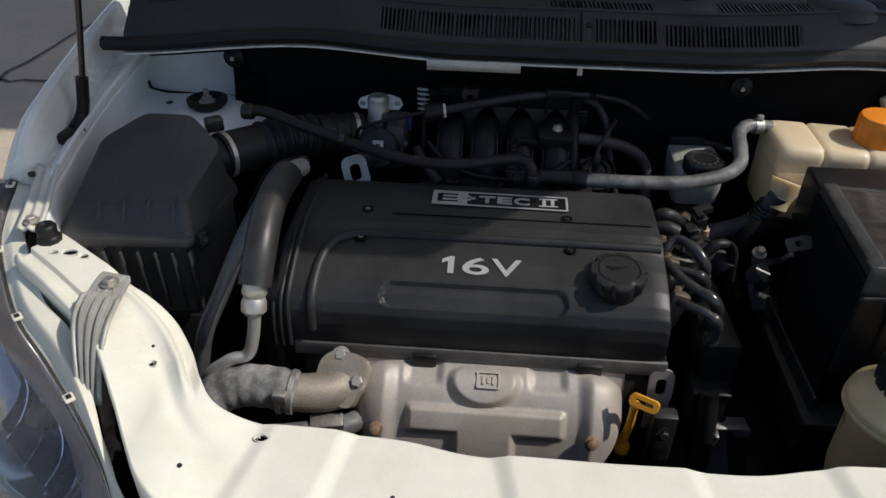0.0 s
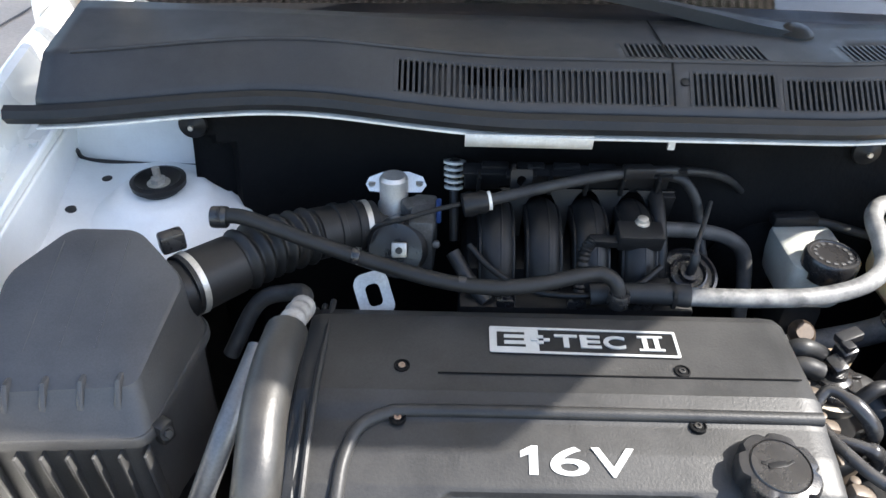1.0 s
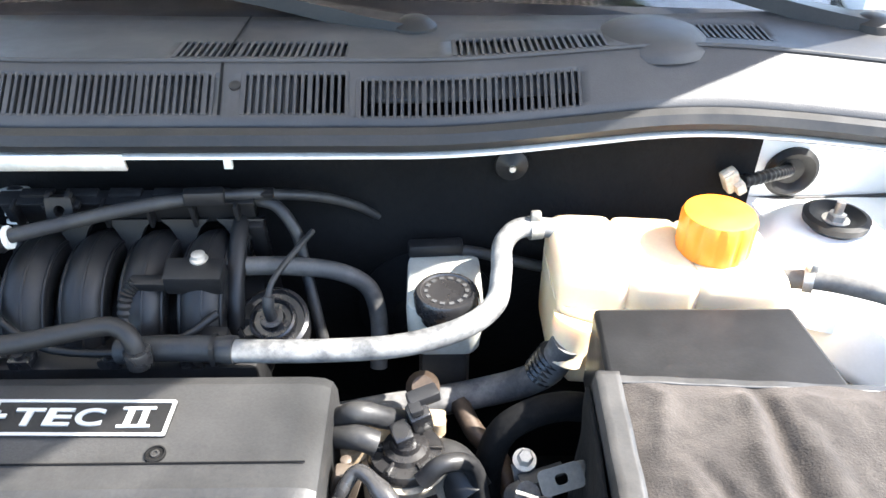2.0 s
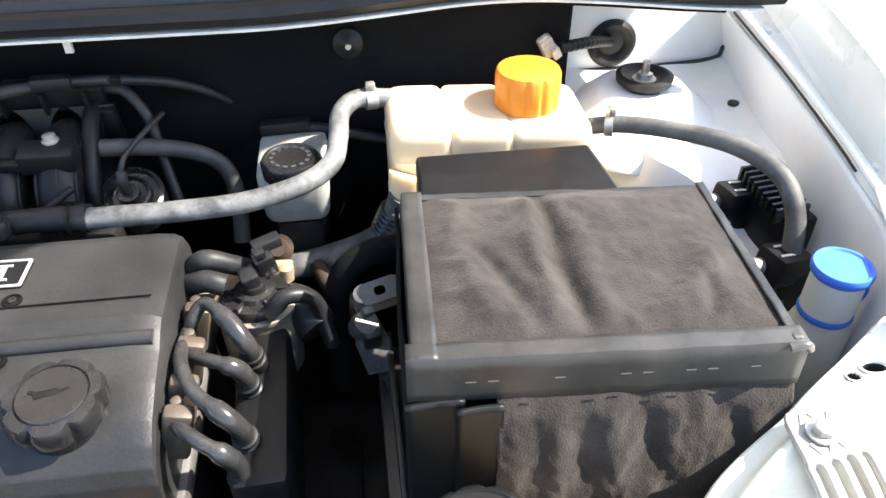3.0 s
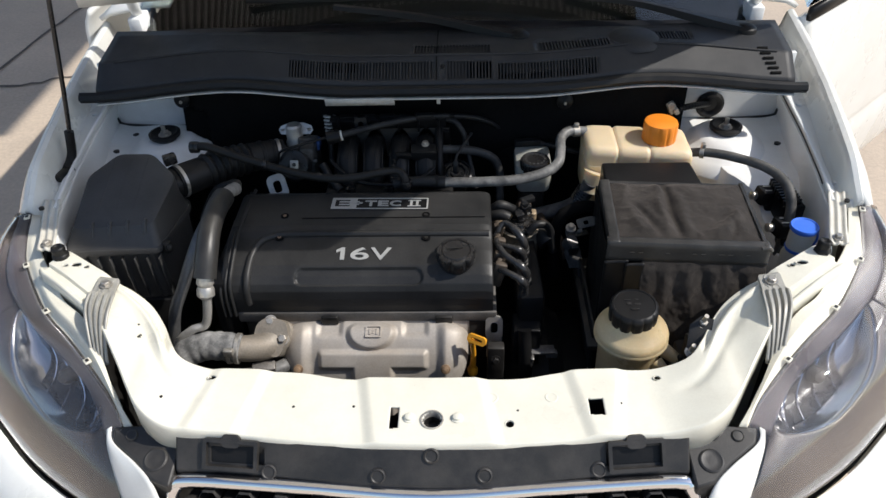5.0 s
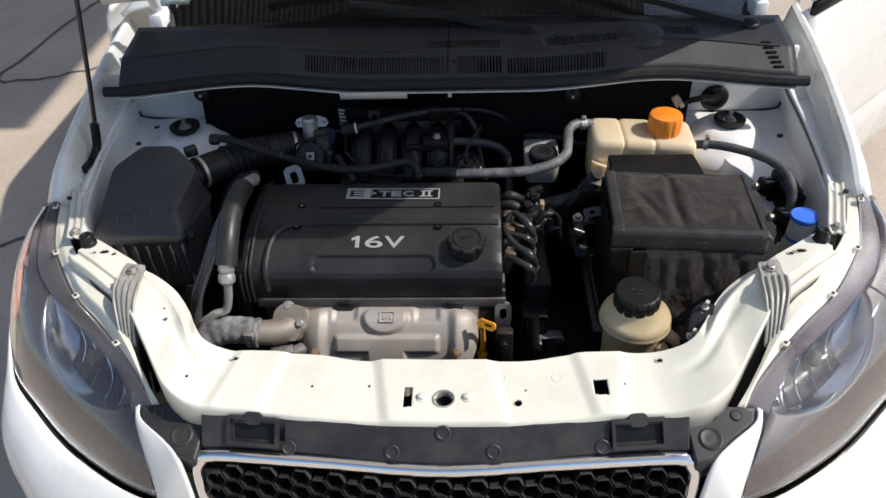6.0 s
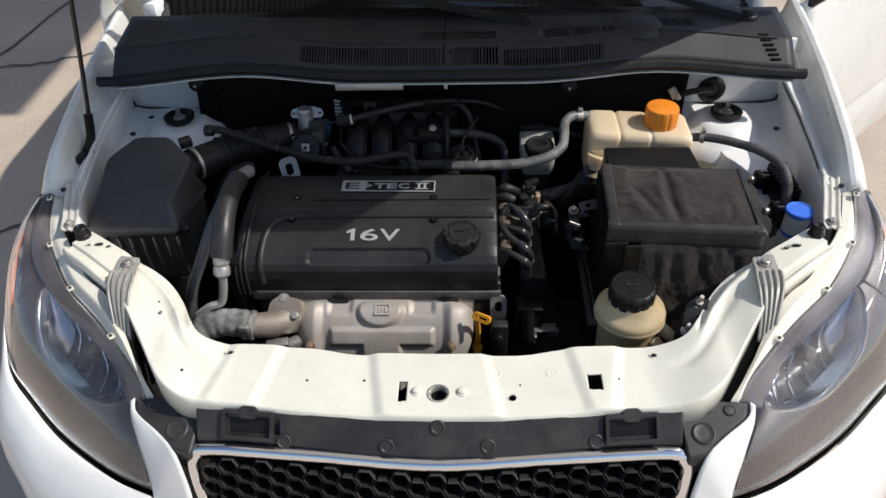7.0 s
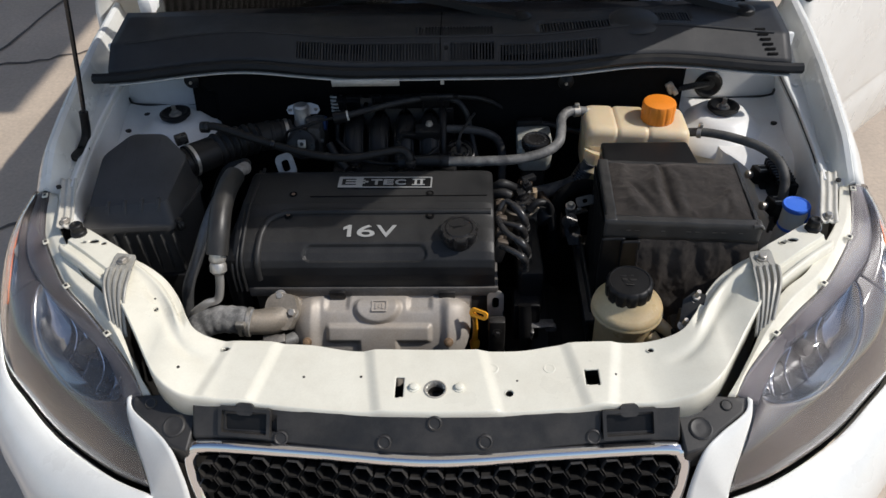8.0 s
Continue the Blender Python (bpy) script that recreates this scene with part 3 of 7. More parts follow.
# gutters beside the bonnet opening and wings outside
def crest_at(y):
    """Crest of the wing, falling to the headlamp at its front end."""
    c = by_y(CREST, y)
    k = 1 - curve1([(0.385, 0), (0.475, 1)], y)
    return V(c.x + 0.020 * k, c.y, c.z - 0.056 * k)
for s in (-1, 1):
    bm = B()
    def wingtop(u, v):
        y = lerp(0.405, 1.05, v)
        b, c = by_y(BEAD, y), crest_at(y)
        xf = max(b.x + 0.016, c.x - 0.024)
        prof = [(b.x - 0.004, b.z - 0.016), (b.x - 0.003, b.z), (b.x + 0.007, b.z - 0.001), (b.x + 0.010, b.z - 0.010), (xf, b.z - 0.012),
                (xf + 0.004, b.z - 0.006), (c.x - 0.015, c.z - 0.012), (c.x - 0.012, c.z - 0.001), (c.x - 0.004, c.z + 0.0025), (c.x, c.z - 0.001)]
        f = u * (len(prof) - 1)
        i = min(int(f), len(prof) - 2)
        (x0, z0), (x1, z1) = prof[i], prof[i + 1]
        dent = 0.0015 * noise.noise(V(y * 14, u * 5, s)) if 3 <= i <= 6 else 0.0
        return V(s * lerp(x0, x1, f - i), y, lerp(z0, z1, f - i) + dent)
    sheet(bm, wingtop, 45, 50)
    chan = part("wing_channel", bm, white, car, "white painted gutter beside the bonnet opening", solid=0.003)
    bm = B()
    def skirt(u, v):
        y = lerp(0.402, 1.06, v)
        b = crest_at(y)
        out = [(-0.001, 0.0), (0.006, -0.003), (0.016, -0.016), (0.040, -0.06), (0.060, -0.14), (0.072, -0.26), (0.062, -0.38)]
        q = at_line([(o[0], 0, o[1]) for o in out], u)
        return V(s * (b.x + q.x), y, b.z + q.z)
    sheet(bm, skirt, 30, 40)
    part("front_wing", bm, white, car, "white front wing", solid=0.003)
    # turned-in front end of the gutter over the headlamp
    bm = B()
    top = [wingtop(i / 20, 0) for i in range(7, 21)] + [skirt(i / 30, 0) for i in range(1, 9)]
    skin(bm, [[p + V(0, 0.004, 0.0005), p + V(0, -0.001, -0.002), V(p.x, p.y + 0.002, min(p.z - 0.004, 0.850))] for p in top], closed=False)
    part("wing_end", bm, white, car, solid=0.002)
    for y in (0.47, 0.72):
        bm = B()
        b = by_y(BEAD, y)
        bolt(bm, (s * (b.x + 0.019), y, b.z - 0.0125), 0.0055, 0.005)
        part("wing_bolt", bm, white, chan)
    # rolled bead along the inner edge, with a dark gap inside it
    bm = B()
    tube(bm, [mirror(by_y(BEAD, y) + V(-0.003, 0, 0.001), s) for y in (0.41, 0.50, 0.61, 0.70, 0.76)], 0.0032, 8)
    part("seam_edge", bm, white_bay, chan)
    if s > 0:
        bm = B()
        tube(bm, [by_y(BEAD, y) + V(-0.0078, 0, -0.003) for y in (0.46, 0.50, 0.61, 0.70, 0.755)], 0.0014, 6)
        part("seam_gap", bm, dark, chan)
    # dark disc painting a screw hole's shade at the front end of the gutter
    bm = B()
    lathe(bm, (s * 0.692, 0.402, 0.880), [(0.0045, -0.003), (0.0045, 0.001), (0.003, 0.0015)], 14)
    part("gutter_hole_disc", bm, dark, chan)

# cowl: rubber seal, vents, upper panel
def y0(x):
    return 0.658 + 0.048 * curve1([(0.15, 0), (0.47, 1)], abs(x)) - 0.012 * curve1([(0.5, 0), (0.7, 1)], abs(x))
def zs(x):
    return 0.966 - 0.022 * curve1([(0.35, 0), (0.72, 1)], abs(x))
bm = B()
rows = []
for i in range(121):
    x = lerp(-0.722, 0.712, i / 120)
    y, z = y0(x), zs(x)
    rows.append([V(x, y - 0.004, z - 0.010), V(x, y - 0.010, z - 0.001), V(x, y - 0.006, z + 0.007), V(x, y + 0.002, z + 0.010), V(x, y + 0.010, z + 0.006), V(x, y + 0.014, z - 0.006), V(x, y + 0.006, z - 0.012)])
skin(bm, rows)
seal = part("bonnet_seal", bm, rubber, car, "black rubber bonnet seal along the cowl")
bm = B()
rows = []
for i in range(121):
    x = lerp(-0.69, 0.69, i / 120)
    y, z = y0(x) + 0.004, zs(x) - 0.013
    rows.append([V(x, y - 0.010, z), V(x, y - 0.010, z - 0.0025), V(x, y + 0.06, z - 0.004), V(x, y + 0.06, z)])
skin(bm, rows)
part("cowl_flange", bm, label_white, car, "thin white steel flange below the seal")
bm = B()
rows = [[V(x, 0.656, 0.954), V(x, 0.660, 0.938)] for x in (-0.222, -0.155, -0.087)]
skin(bm, rows, closed=False)
part("label_plate", bm, label_white, car, "dirty white plate below the seal", solid=0.003)
bm = B()
box(bm, (-0.002, 0.664, 0.944), (0.007, 0.004, 0.016))
part("drip_tab", bm, label_white, car)

def cowl(x, v):
    """v 0 at the seal, 1 at the glass."""
    yb = y0(x)
    back = 0.845 + 0.02 * curve1([(0.3, 0), (0.65, 1)], abs(x))
    keys = [(0.0, yb + 0.006, zs(x) + 0.006), (0.08, yb + 0.010, zs(x) + 0.014), (0.40, yb + 0.046, zs(x) + 0.043), (0.46, yb + 0.054, zs(x) + 0.049), (1.0, back, 1.012)]
    for (a, ya, za), (b, yc, zc) in zip(keys, keys[1:]):
        if v <= b:
            t = (v - a) / (b - a)
            return V(x, lerp(ya, yc, t), lerp(za, zc, t))
    return V(x, keys[-1][1], keys[-1][2])
# vents are open slots between thin bars
VENTS = [(-0.296, -0.012, 0.12, 0.37), (0.014, 0.102, 0.12, 0.37), (0.112, 0.305, 0.10, 0.33), (0.195, 0.335, 0.50, 0.67), (-0.05, 0.10, 0.50, 0.65), (0.42, 0.50, 0.58, 0.78)]
cw = root("cowl_panel", (0, 0.75, 0.95), "matt dark grey plastic cowl panel with slotted air vents", "cowl")
bm = B()
xs = sorted({round(-0.69 + 1.38 * i / 92, 4) for i in range(93)} | {round(e, 4) for a, b, _, _ in VENTS for e in (a, b)})
vs_ = sorted({0, 0.04, 0.08, 0.2, 0.3, 0.40, 0.43, 0.46, 0.55, 0.9, 1.0} | {e for *_, a, b in VENTS for e in (a, b)})
grid = {(x, v): bm.verts.new(cowl(x, v)) for x in xs for v in vs_}
for xa, xb in zip(xs, xs[1:]):
    for va, vb in zip(vs_, vs_[1:]):
        if any(a - 1e-4 <= xa and xb <= b + 1e-4 and c - 1e-4 <= va and vb <= d + 1e-4 for a, b, c, d in VENTS):
            continue
        bm.faces.new((grid[xa, va], grid[xb, va], grid[xb, vb], grid[xa, vb]))
for v in [v for v in bm.verts if not v.link_faces]:
    bm.verts.remove(v)
part("panel", bm, cowl_mat, cw, solid=0.003)
for a, b, c, d in VENTS:
    n = max(4, int((b - a) / 0.0061))
    for k in range(n + 1):
        x = lerp(a, b, k / n)
        bm = B()
        p, q = cowl(x, c - 0.01), cowl(x, d + 0.01)
        w = 0.0013 if k % 9 else 0.002
        dn = V(0, 0, -0.006)
        rows = [[p + V(-w, 0, 0.0005), p + V(w, 0, 0.0005), p + V(w, 0, 0) + dn, p + V(-w, 0, 0) + dn], [q + V(-w, 0, 0.0005), q + V(w, 0, 0.0005), q + V(w, 0, 0) + dn, q + V(-w, 0, 0) + dn]]
        skin(bm, rows)
        part("vent_bar", bm, cowl_mat, cw)
bm = B()
tube(bm, [cowl(lerp(-0.66, 0.66, k / 40), 0.455) + V(0, 0, 0.0005) for k in range(41)], 0.0024, 8, smooth=False)
part("lip", bm, cowl_mat, cw)
# near-black sheet added below the slots to paint their shade
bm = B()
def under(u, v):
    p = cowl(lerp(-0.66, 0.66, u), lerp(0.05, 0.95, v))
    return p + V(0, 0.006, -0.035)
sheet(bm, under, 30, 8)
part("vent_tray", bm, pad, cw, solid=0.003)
# shallow backing added to soften most slots' dark contrast, open in places
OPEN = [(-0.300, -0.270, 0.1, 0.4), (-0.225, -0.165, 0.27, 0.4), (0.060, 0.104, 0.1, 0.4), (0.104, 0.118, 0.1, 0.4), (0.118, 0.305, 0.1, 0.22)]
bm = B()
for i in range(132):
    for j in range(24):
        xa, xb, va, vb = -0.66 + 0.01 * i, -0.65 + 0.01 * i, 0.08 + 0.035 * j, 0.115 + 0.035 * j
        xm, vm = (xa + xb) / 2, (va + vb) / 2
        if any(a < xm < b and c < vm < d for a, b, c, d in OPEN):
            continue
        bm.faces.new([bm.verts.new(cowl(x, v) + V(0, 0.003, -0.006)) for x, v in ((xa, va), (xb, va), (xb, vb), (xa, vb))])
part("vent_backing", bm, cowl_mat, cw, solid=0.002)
bm = B()
lathe(bm, cowl(0.007, 0.30) + V(0, 0, -0.001), [(0.005, 0), (0.005, 0.002), (0.003, 0.003)], 14, axis=(0, -0.4, 0.9))
part("clip", bm, black, cw)
for x in (-0.005,):
    bm = B()
    skin(bm, [[cowl(x - 0.0012, v) + V(0, 0, 0.0012), cowl(x + 0.0012, v) + V(0, 0, 0.0012)] for v in (0.1, 0.2, 0.4, 0.46, 0.7, 0.98)], closed=False)
    part("split_line", bm, pad, cw)
# near-black bars laid on the panel paint the shade of the end slots
for k in range(6):
    bm = B()
    p = cowl(0.654 - 0.004 * k, 0.14 + 0.07 * k)
    box(bm, p + V(0, 0, 0.0012), (0.020, 0.0050, 0.0030), (42, 0, 0), 0.0006)
    part("end_slot", bm, pad, cw)
bm = B()
lathe(bm, (0.386, 0.789, 1.003), [(0.057, 0), (0.0555, 0.005), (0.046, 0.0125), (0.034, 0.017), (0.012, 0.0195)], 36)
part("dome", bm, cowl_mat, cw)

# windscreen
def screen(x, v, lift=0.0):
    back = 0.845 + 0.02 * curve1([(0.3, 0), (0.65, 1)], abs(x))
    n = V(0, -0.47, 0.88)
    return V(x * (1 - 0.14 * v), back - 0.02 + 0.86 * v + 0.10 * x * x, 1.001 + 0.41 * v - 0.07 * x * x * 1.2) + n * lift
bm = B()
sheet(bm, lambda u, v: screen(lerp(-0.70, 0.70, u), v), 30, 20)
ws = part("windscreen", bm, wind_glass, car, "tinted windscreen glass", solid=0.005)
bm = B()
rows = [[screen(lerp(-0.70, 0.70, k / 30), v, 0.004) for k in range(31)] for v in (0.0, 0.02, 0.045)]
skin(bm, rows, closed=False)
part("frit_band", bm, black, ws, solid=0.001)
bm = B()
sheet(bm, lambda u, v: V(lerp(-0.66, 0.66, u), lerp(0.90, 1.55, v), 0.98 + 0.02 * math.sin(3 * v)), 10, 8)
part("dashboard", bm, surf("dash_vinyl", (0.004, 0.004, 0.004), 0.9, spec=0.1, var=0.2, scale=20), car, "dark dashboard behind the windscreen", solid=0.02)

# wipers
for nm, piv, pts, blade in (("wiper", (0.159, 0.804, 0.988), [(0.159, 0.804, 1.000), (0.116, 0.816, 1.006), (0.066, 0.833, 1.014), (-0.064, 0.860, 1.032), (-0.224, 0.883, 1.046)],
                             [(0.196, 0.953, 1.061), (-0.064, 0.933, 1.050), (-0.424, 0.943, 1.044)]),
                            ("wiper", (0.620, 0.828, 0.984), [(0.620, 0.828, 0.996), (0.580, 0.840, 1.004), (0.515, 0.866, 1.016), (0.405, 0.903, 1.034), (0.265, 0.928, 1.046)],
                             [(0.605, 1.013, 1.050), (0.325, 0.978, 1.050), (0.045, 0.973, 1.052)])):
    wp = root(nm, piv, "matt black windscreen wiper resting on the glass", "wiper", group="windscreen wipers")
    bm = B()
    c = spline(pts, 10)
    rows = []
    for i, q in enumerate(c):
        t = i / (len(c) - 1)
        d = (c[min(i + 1, len(c) - 1)] - c[max(i - 1, 0)]).normalized()
        a = V(0, 0, 1).cross(d).normalized()
        w = lerp(0.021, 0.008, min(1, t * 1.6))
        h = lerp(0.020, 0.008, t)
        rows.append([q - a * w, q - a * w * 0.7 + V(0, 0, h), q + a * w * 0.7 + V(0, 0, h), q + a * w])
    skin(bm, rows)
    part("arm", bm, black, wp)
    bm = B()
    lathe(bm, piv, [(0.023, -0.01), (0.024, 0.014), (0.021, 0.028), (0.012, 0.035), (0.003, 0.036)], 24)
    part("pivot_cap", bm, black, wp)
    bm = B()
    tube(bm, blade, 0.006, 8)
    part("blade", bm, rubber, wp)
    bm = B()
    tube(bm, [V(*p) + V(0, -0.004, 0.010) for p in blade], 0.0035, 8)
    part("blade_spine", bm, satin, wp)

# open bonnet on its hinges
hood = root("bonnet", (0, 0.93, 1.03), "white bonnet propped wide open above the engine bay", "bonnet")
HA = radians(50)
def hoodf(u, v):
    x = lerp(-0.74, 0.74, u)
    ln = 0.97 - 0.10 * x * x
    d = 0.085 + (ln - 0.085) * v
    y = 0.93 - d * math.cos(HA)
    z = 1.04 + d * math.sin(HA)
    bow = 0.05 * math.sin(math.pi * v) - 0.06 * x * x
    return V(x * (1 - 0.17 * v), y + bow * math.sin(HA), z + bow * math.cos(HA))
bm = B()
sheet(bm, hoodf, 30, 30)
part("bonnet_skin", bm, white, hood, solid=0.018)
for s in (-1, 1):
    bm = B()
    tube(bm, [(s * 0.665, 0.955, 0.985), (s * 0.672, 0.945, 1.02), (s * 0.665, 0.92, 1.05), (s * 0.655, 0.90, 1.09)], 0.012, 10)
    box(bm, (s * 0.672, 0.945, 0.995), (0.03, 0.06, 0.05), bevel=0.006)
    part("hinge", bm, white_bay, hood)

# prop rod
rod = root("bonnet_prop", (-0.697, 0.505, 0.875), "thin black steel prop rod in a rubber socket on the wing", "prop rod")
bm = B()
box(bm, (-0.698, 0.512, 0.880), (0.020, 0.042, 0.014), (0, 0, -12), 0.004)
part("socket", bm, rubber, rod)
bm = B()
tube(bm, [(-0.698, 0.524, 0.882), (-0.697, 0.545, 0.890), (-0.693, 0.553, 0.906), (-0.686, 0.556, 0.945)], 0.0085, 12)
part("rubber_sleeve", bm, rubber, rod)
bm = B()
tube(bm, [(-0.693, 0.553, 0.905), (-0.680, 0.557, 0.97), (-0.660, 0.563, 1.08), (-0.600, 0.585, 1.44)], 0.0042, 10)
part("rod", bm, satin, rod)

# rest of the body, plain: sides, roof, doors, wheels
bm = B()
for s in (-1, 1):
    def side(u, v):
        y = lerp(1.06, 3.35, v)
        x = 0.842 - 0.05 * max(0, (v - 0.7) / 0.3) ** 2
        prof = [(0.0, 0.99), (0.022, 0.93), (0.030, 0.75), (0.026, 0.50), (0.0, 0.28), (-0.03, 0.22)]
        q = at_line([(a, 0, b) for a, b in prof], u)
        return V(s * (x + q.x), y, q.z)
    if s < 0:
        sheet(bm, side, 16, 16)
part("body_side", bm, white, car, solid=0.01)
bm = B()
def side2(u, v):
    y = lerp(2.05, 3.35, v)
    x = 0.842 - 0.05 * max(0, (v - 0.55) / 0.45) ** 2
    q = at_line([(a, 0, b) for a, b in [(0.0, 0.99), (0.022, 0.93), (0.030, 0.75), (0.026, 0.50), (0.0, 0.28), (-0.03, 0.22)]], u)
    return V(x + q.x, y, q.z)
sheet(bm, side2, 16, 12)
part("rear_side", bm, white, car, solid=0.01)
bm = B()
def cabin(u, v):
    a = math.pi * u
    y = lerp(1.02, 3.3, v)
    top = curve1([(1.02, 1.02), (1.75, 1.48), (2.6, 1.50), (3.3, 1.10)], y)
    wtop = 0.60
    x = math.cos(a)
    x = math.copysign(abs(x) ** 0.45, x)
    z = math.sin(a) ** 0.45
    w = lerp(0.80, wtop, z ** 2)
    return V(-w * x, y, lerp(0.985, top, z))
g = [[cabin(i / 32, j / 24) for j in range(25)] for i in range(33)]
bm2 = B()
for i in range(32):
    for j in range(24):
        q = [g[i][j], g[i + 1][j], g[i + 1][j + 1], g[i][j + 1]]
        mid = sum(q, V(0, 0, 0)) / 4
        if mid.y < 1.72 and mid.z > 1.0 and abs(mid.x) < 0.62:
            continue
        side_glass = 1.06 < mid.z < 1.40 and 1.45 < mid.y < 2.9 and not 2.18 < mid.y < 2.28
        tgt = bm2 if side_glass else bm
        tgt.faces.new([tgt.verts.new(p) for p in q])
part("roof", bm, white, car, solid=0.01)
part("side_windows", bm2, wind_glass, car, solid=0.004)
bm = B()
sheet(bm, lambda u, v: V(lerp(-0.80, 0.80, u), 3.36 + 0.12 * math.sin(math.pi * u), lerp(0.3, 1.12, v)), 16, 6)
part("tailgate", bm, white, car, solid=0.01)
for s in (-1, 1):
    for y in (0.70, 3.10):
        bm = B()
        lathe(bm, (s * 0.66, y, 0.29), [(0.19, 0), (0.27, 0.01), (0.29, 0.04), (0.29, 0.13), (0.27, 0.165), (0.19, 0.17)], 40, axis=(s, 0, 0))
        wh = part("wheel", bm, rubber, car, "black tyre on a silver rim")
        bm = B()
        lathe(bm, (s * 0.66, y, 0.29), [(0.185, 0.02), (0.185, 0.16), (0.15, 0.14), (0.03, 0.15)], 30, axis=(s, 0, 0))
        part("rim", bm, alu, wh)

# front door standing open
HX, HY = 0.80, 1.02
DA = radians(44)
dd, dn = V(math.cos(DA), math.sin(DA), 0), V(math.sin(DA), -math.cos(DA), 0)
door = root("front_door", (HX, HY, 0.3), "white front door standing open with dark window glass", "car door")
bm = B()
def doorf(u, v):
    q = at_line([(0.0, 0, 0.26), (0.035, 0, 0.32), (0.052, 0, 0.46), (0.046, 0, 0.53), (0.050, 0, 0.56), (0.052, 0, 0.78), (0.035, 0, 0.93), (0.020, 0, 0.965)], v)
    low = 0.10 * max(0, (u - 0.8) / 0.2) ** 2
    return V(HX, HY, 0) + dd * (1.02 * u) + dn * q.x + V(0, 0, max(q.z, 0.26 + low))
sheet(bm, doorf, 24, 30)
part("door_skin", bm, white, door, solid=0.03)
bm = B()
sheet(bm, lambda u, v: V(HX, HY, 0) + dd * lerp(0.05, 0.98, u) + V(0, 0, lerp(0.965, 1.38 - 0.25 * (1 - u), v)) - dn * 0.10 * v, 12, 8)
part("door_glass", bm, wind_glass, door, solid=0.004)
bm = B()
sheet(bm, lambda u, v: V(HX, HY, 0) + dd * lerp(0.0, 1.02, u) + dn * 0.024 + V(0, 0, lerp(0.955, 0.985, v)), 8, 2)
part("belt_strip", bm, black, door, solid=0.012)

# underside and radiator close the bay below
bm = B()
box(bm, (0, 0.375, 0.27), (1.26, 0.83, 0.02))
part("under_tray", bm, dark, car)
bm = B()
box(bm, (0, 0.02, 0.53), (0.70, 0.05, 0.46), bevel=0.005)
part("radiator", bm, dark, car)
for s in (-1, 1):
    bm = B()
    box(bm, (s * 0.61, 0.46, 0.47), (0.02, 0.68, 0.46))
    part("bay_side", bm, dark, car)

# ---- nose: headlamps, grille, bumper ----
dusty_black = surf("dusty_black_plastic", (0.022, 0.021, 0.020), 0.48, var=0.25, scale=16, grain=500, bump=0.3, dust=(0.10, 0.09, 0.08), dust_amount=0.35, dust_scale=14)
IN = [(0.718, 0.404, 0.868), (0.697, 0.332, 0.852), (0.677, 0.288, 0.841), (0.615, 0.202, 0.827), (0.548, 0.139, 0.819), (0.493, 0.085, 0.808), (0.455, 0.043, 0.795), (0.434, 0.012, 0.778)]
FL = [(0.7, 0.404, 0.868), (0.668, 0.323, 0.858), (0.622, 0.259, 0.85), (0.582, 0.207, 0.846), (0.538, 0.171, 0.842), (0.5, 0.125, 0.83), (0.456, 0.055, 0.806), (0.422, 0.012, 0.779)]
BAND = [(0.745, 0.408, 0.858), (0.734, 0.330, 0.843), (0.712, 0.266, 0.820), (0.662, 0.208, 0.799), (0.600, 0.154, 0.784), (0.536, 0.102, 0.767), (0.507, 0.066, 0.752), (0.484, 0.028, 0.733)]
OUT = [(0.750, 0.412, 0.860), (0.755, 0.341, 0.838), (0.766, 0.287, 0.791), (0.761, 0.208, 0.735), (0.730, 0.134, 0.704), (0.672, 0.077, 0.689), (0.598, 0.016, 0.672), (0.495, -0.047, 0.669), (0.415, -0.080, 0.669)]
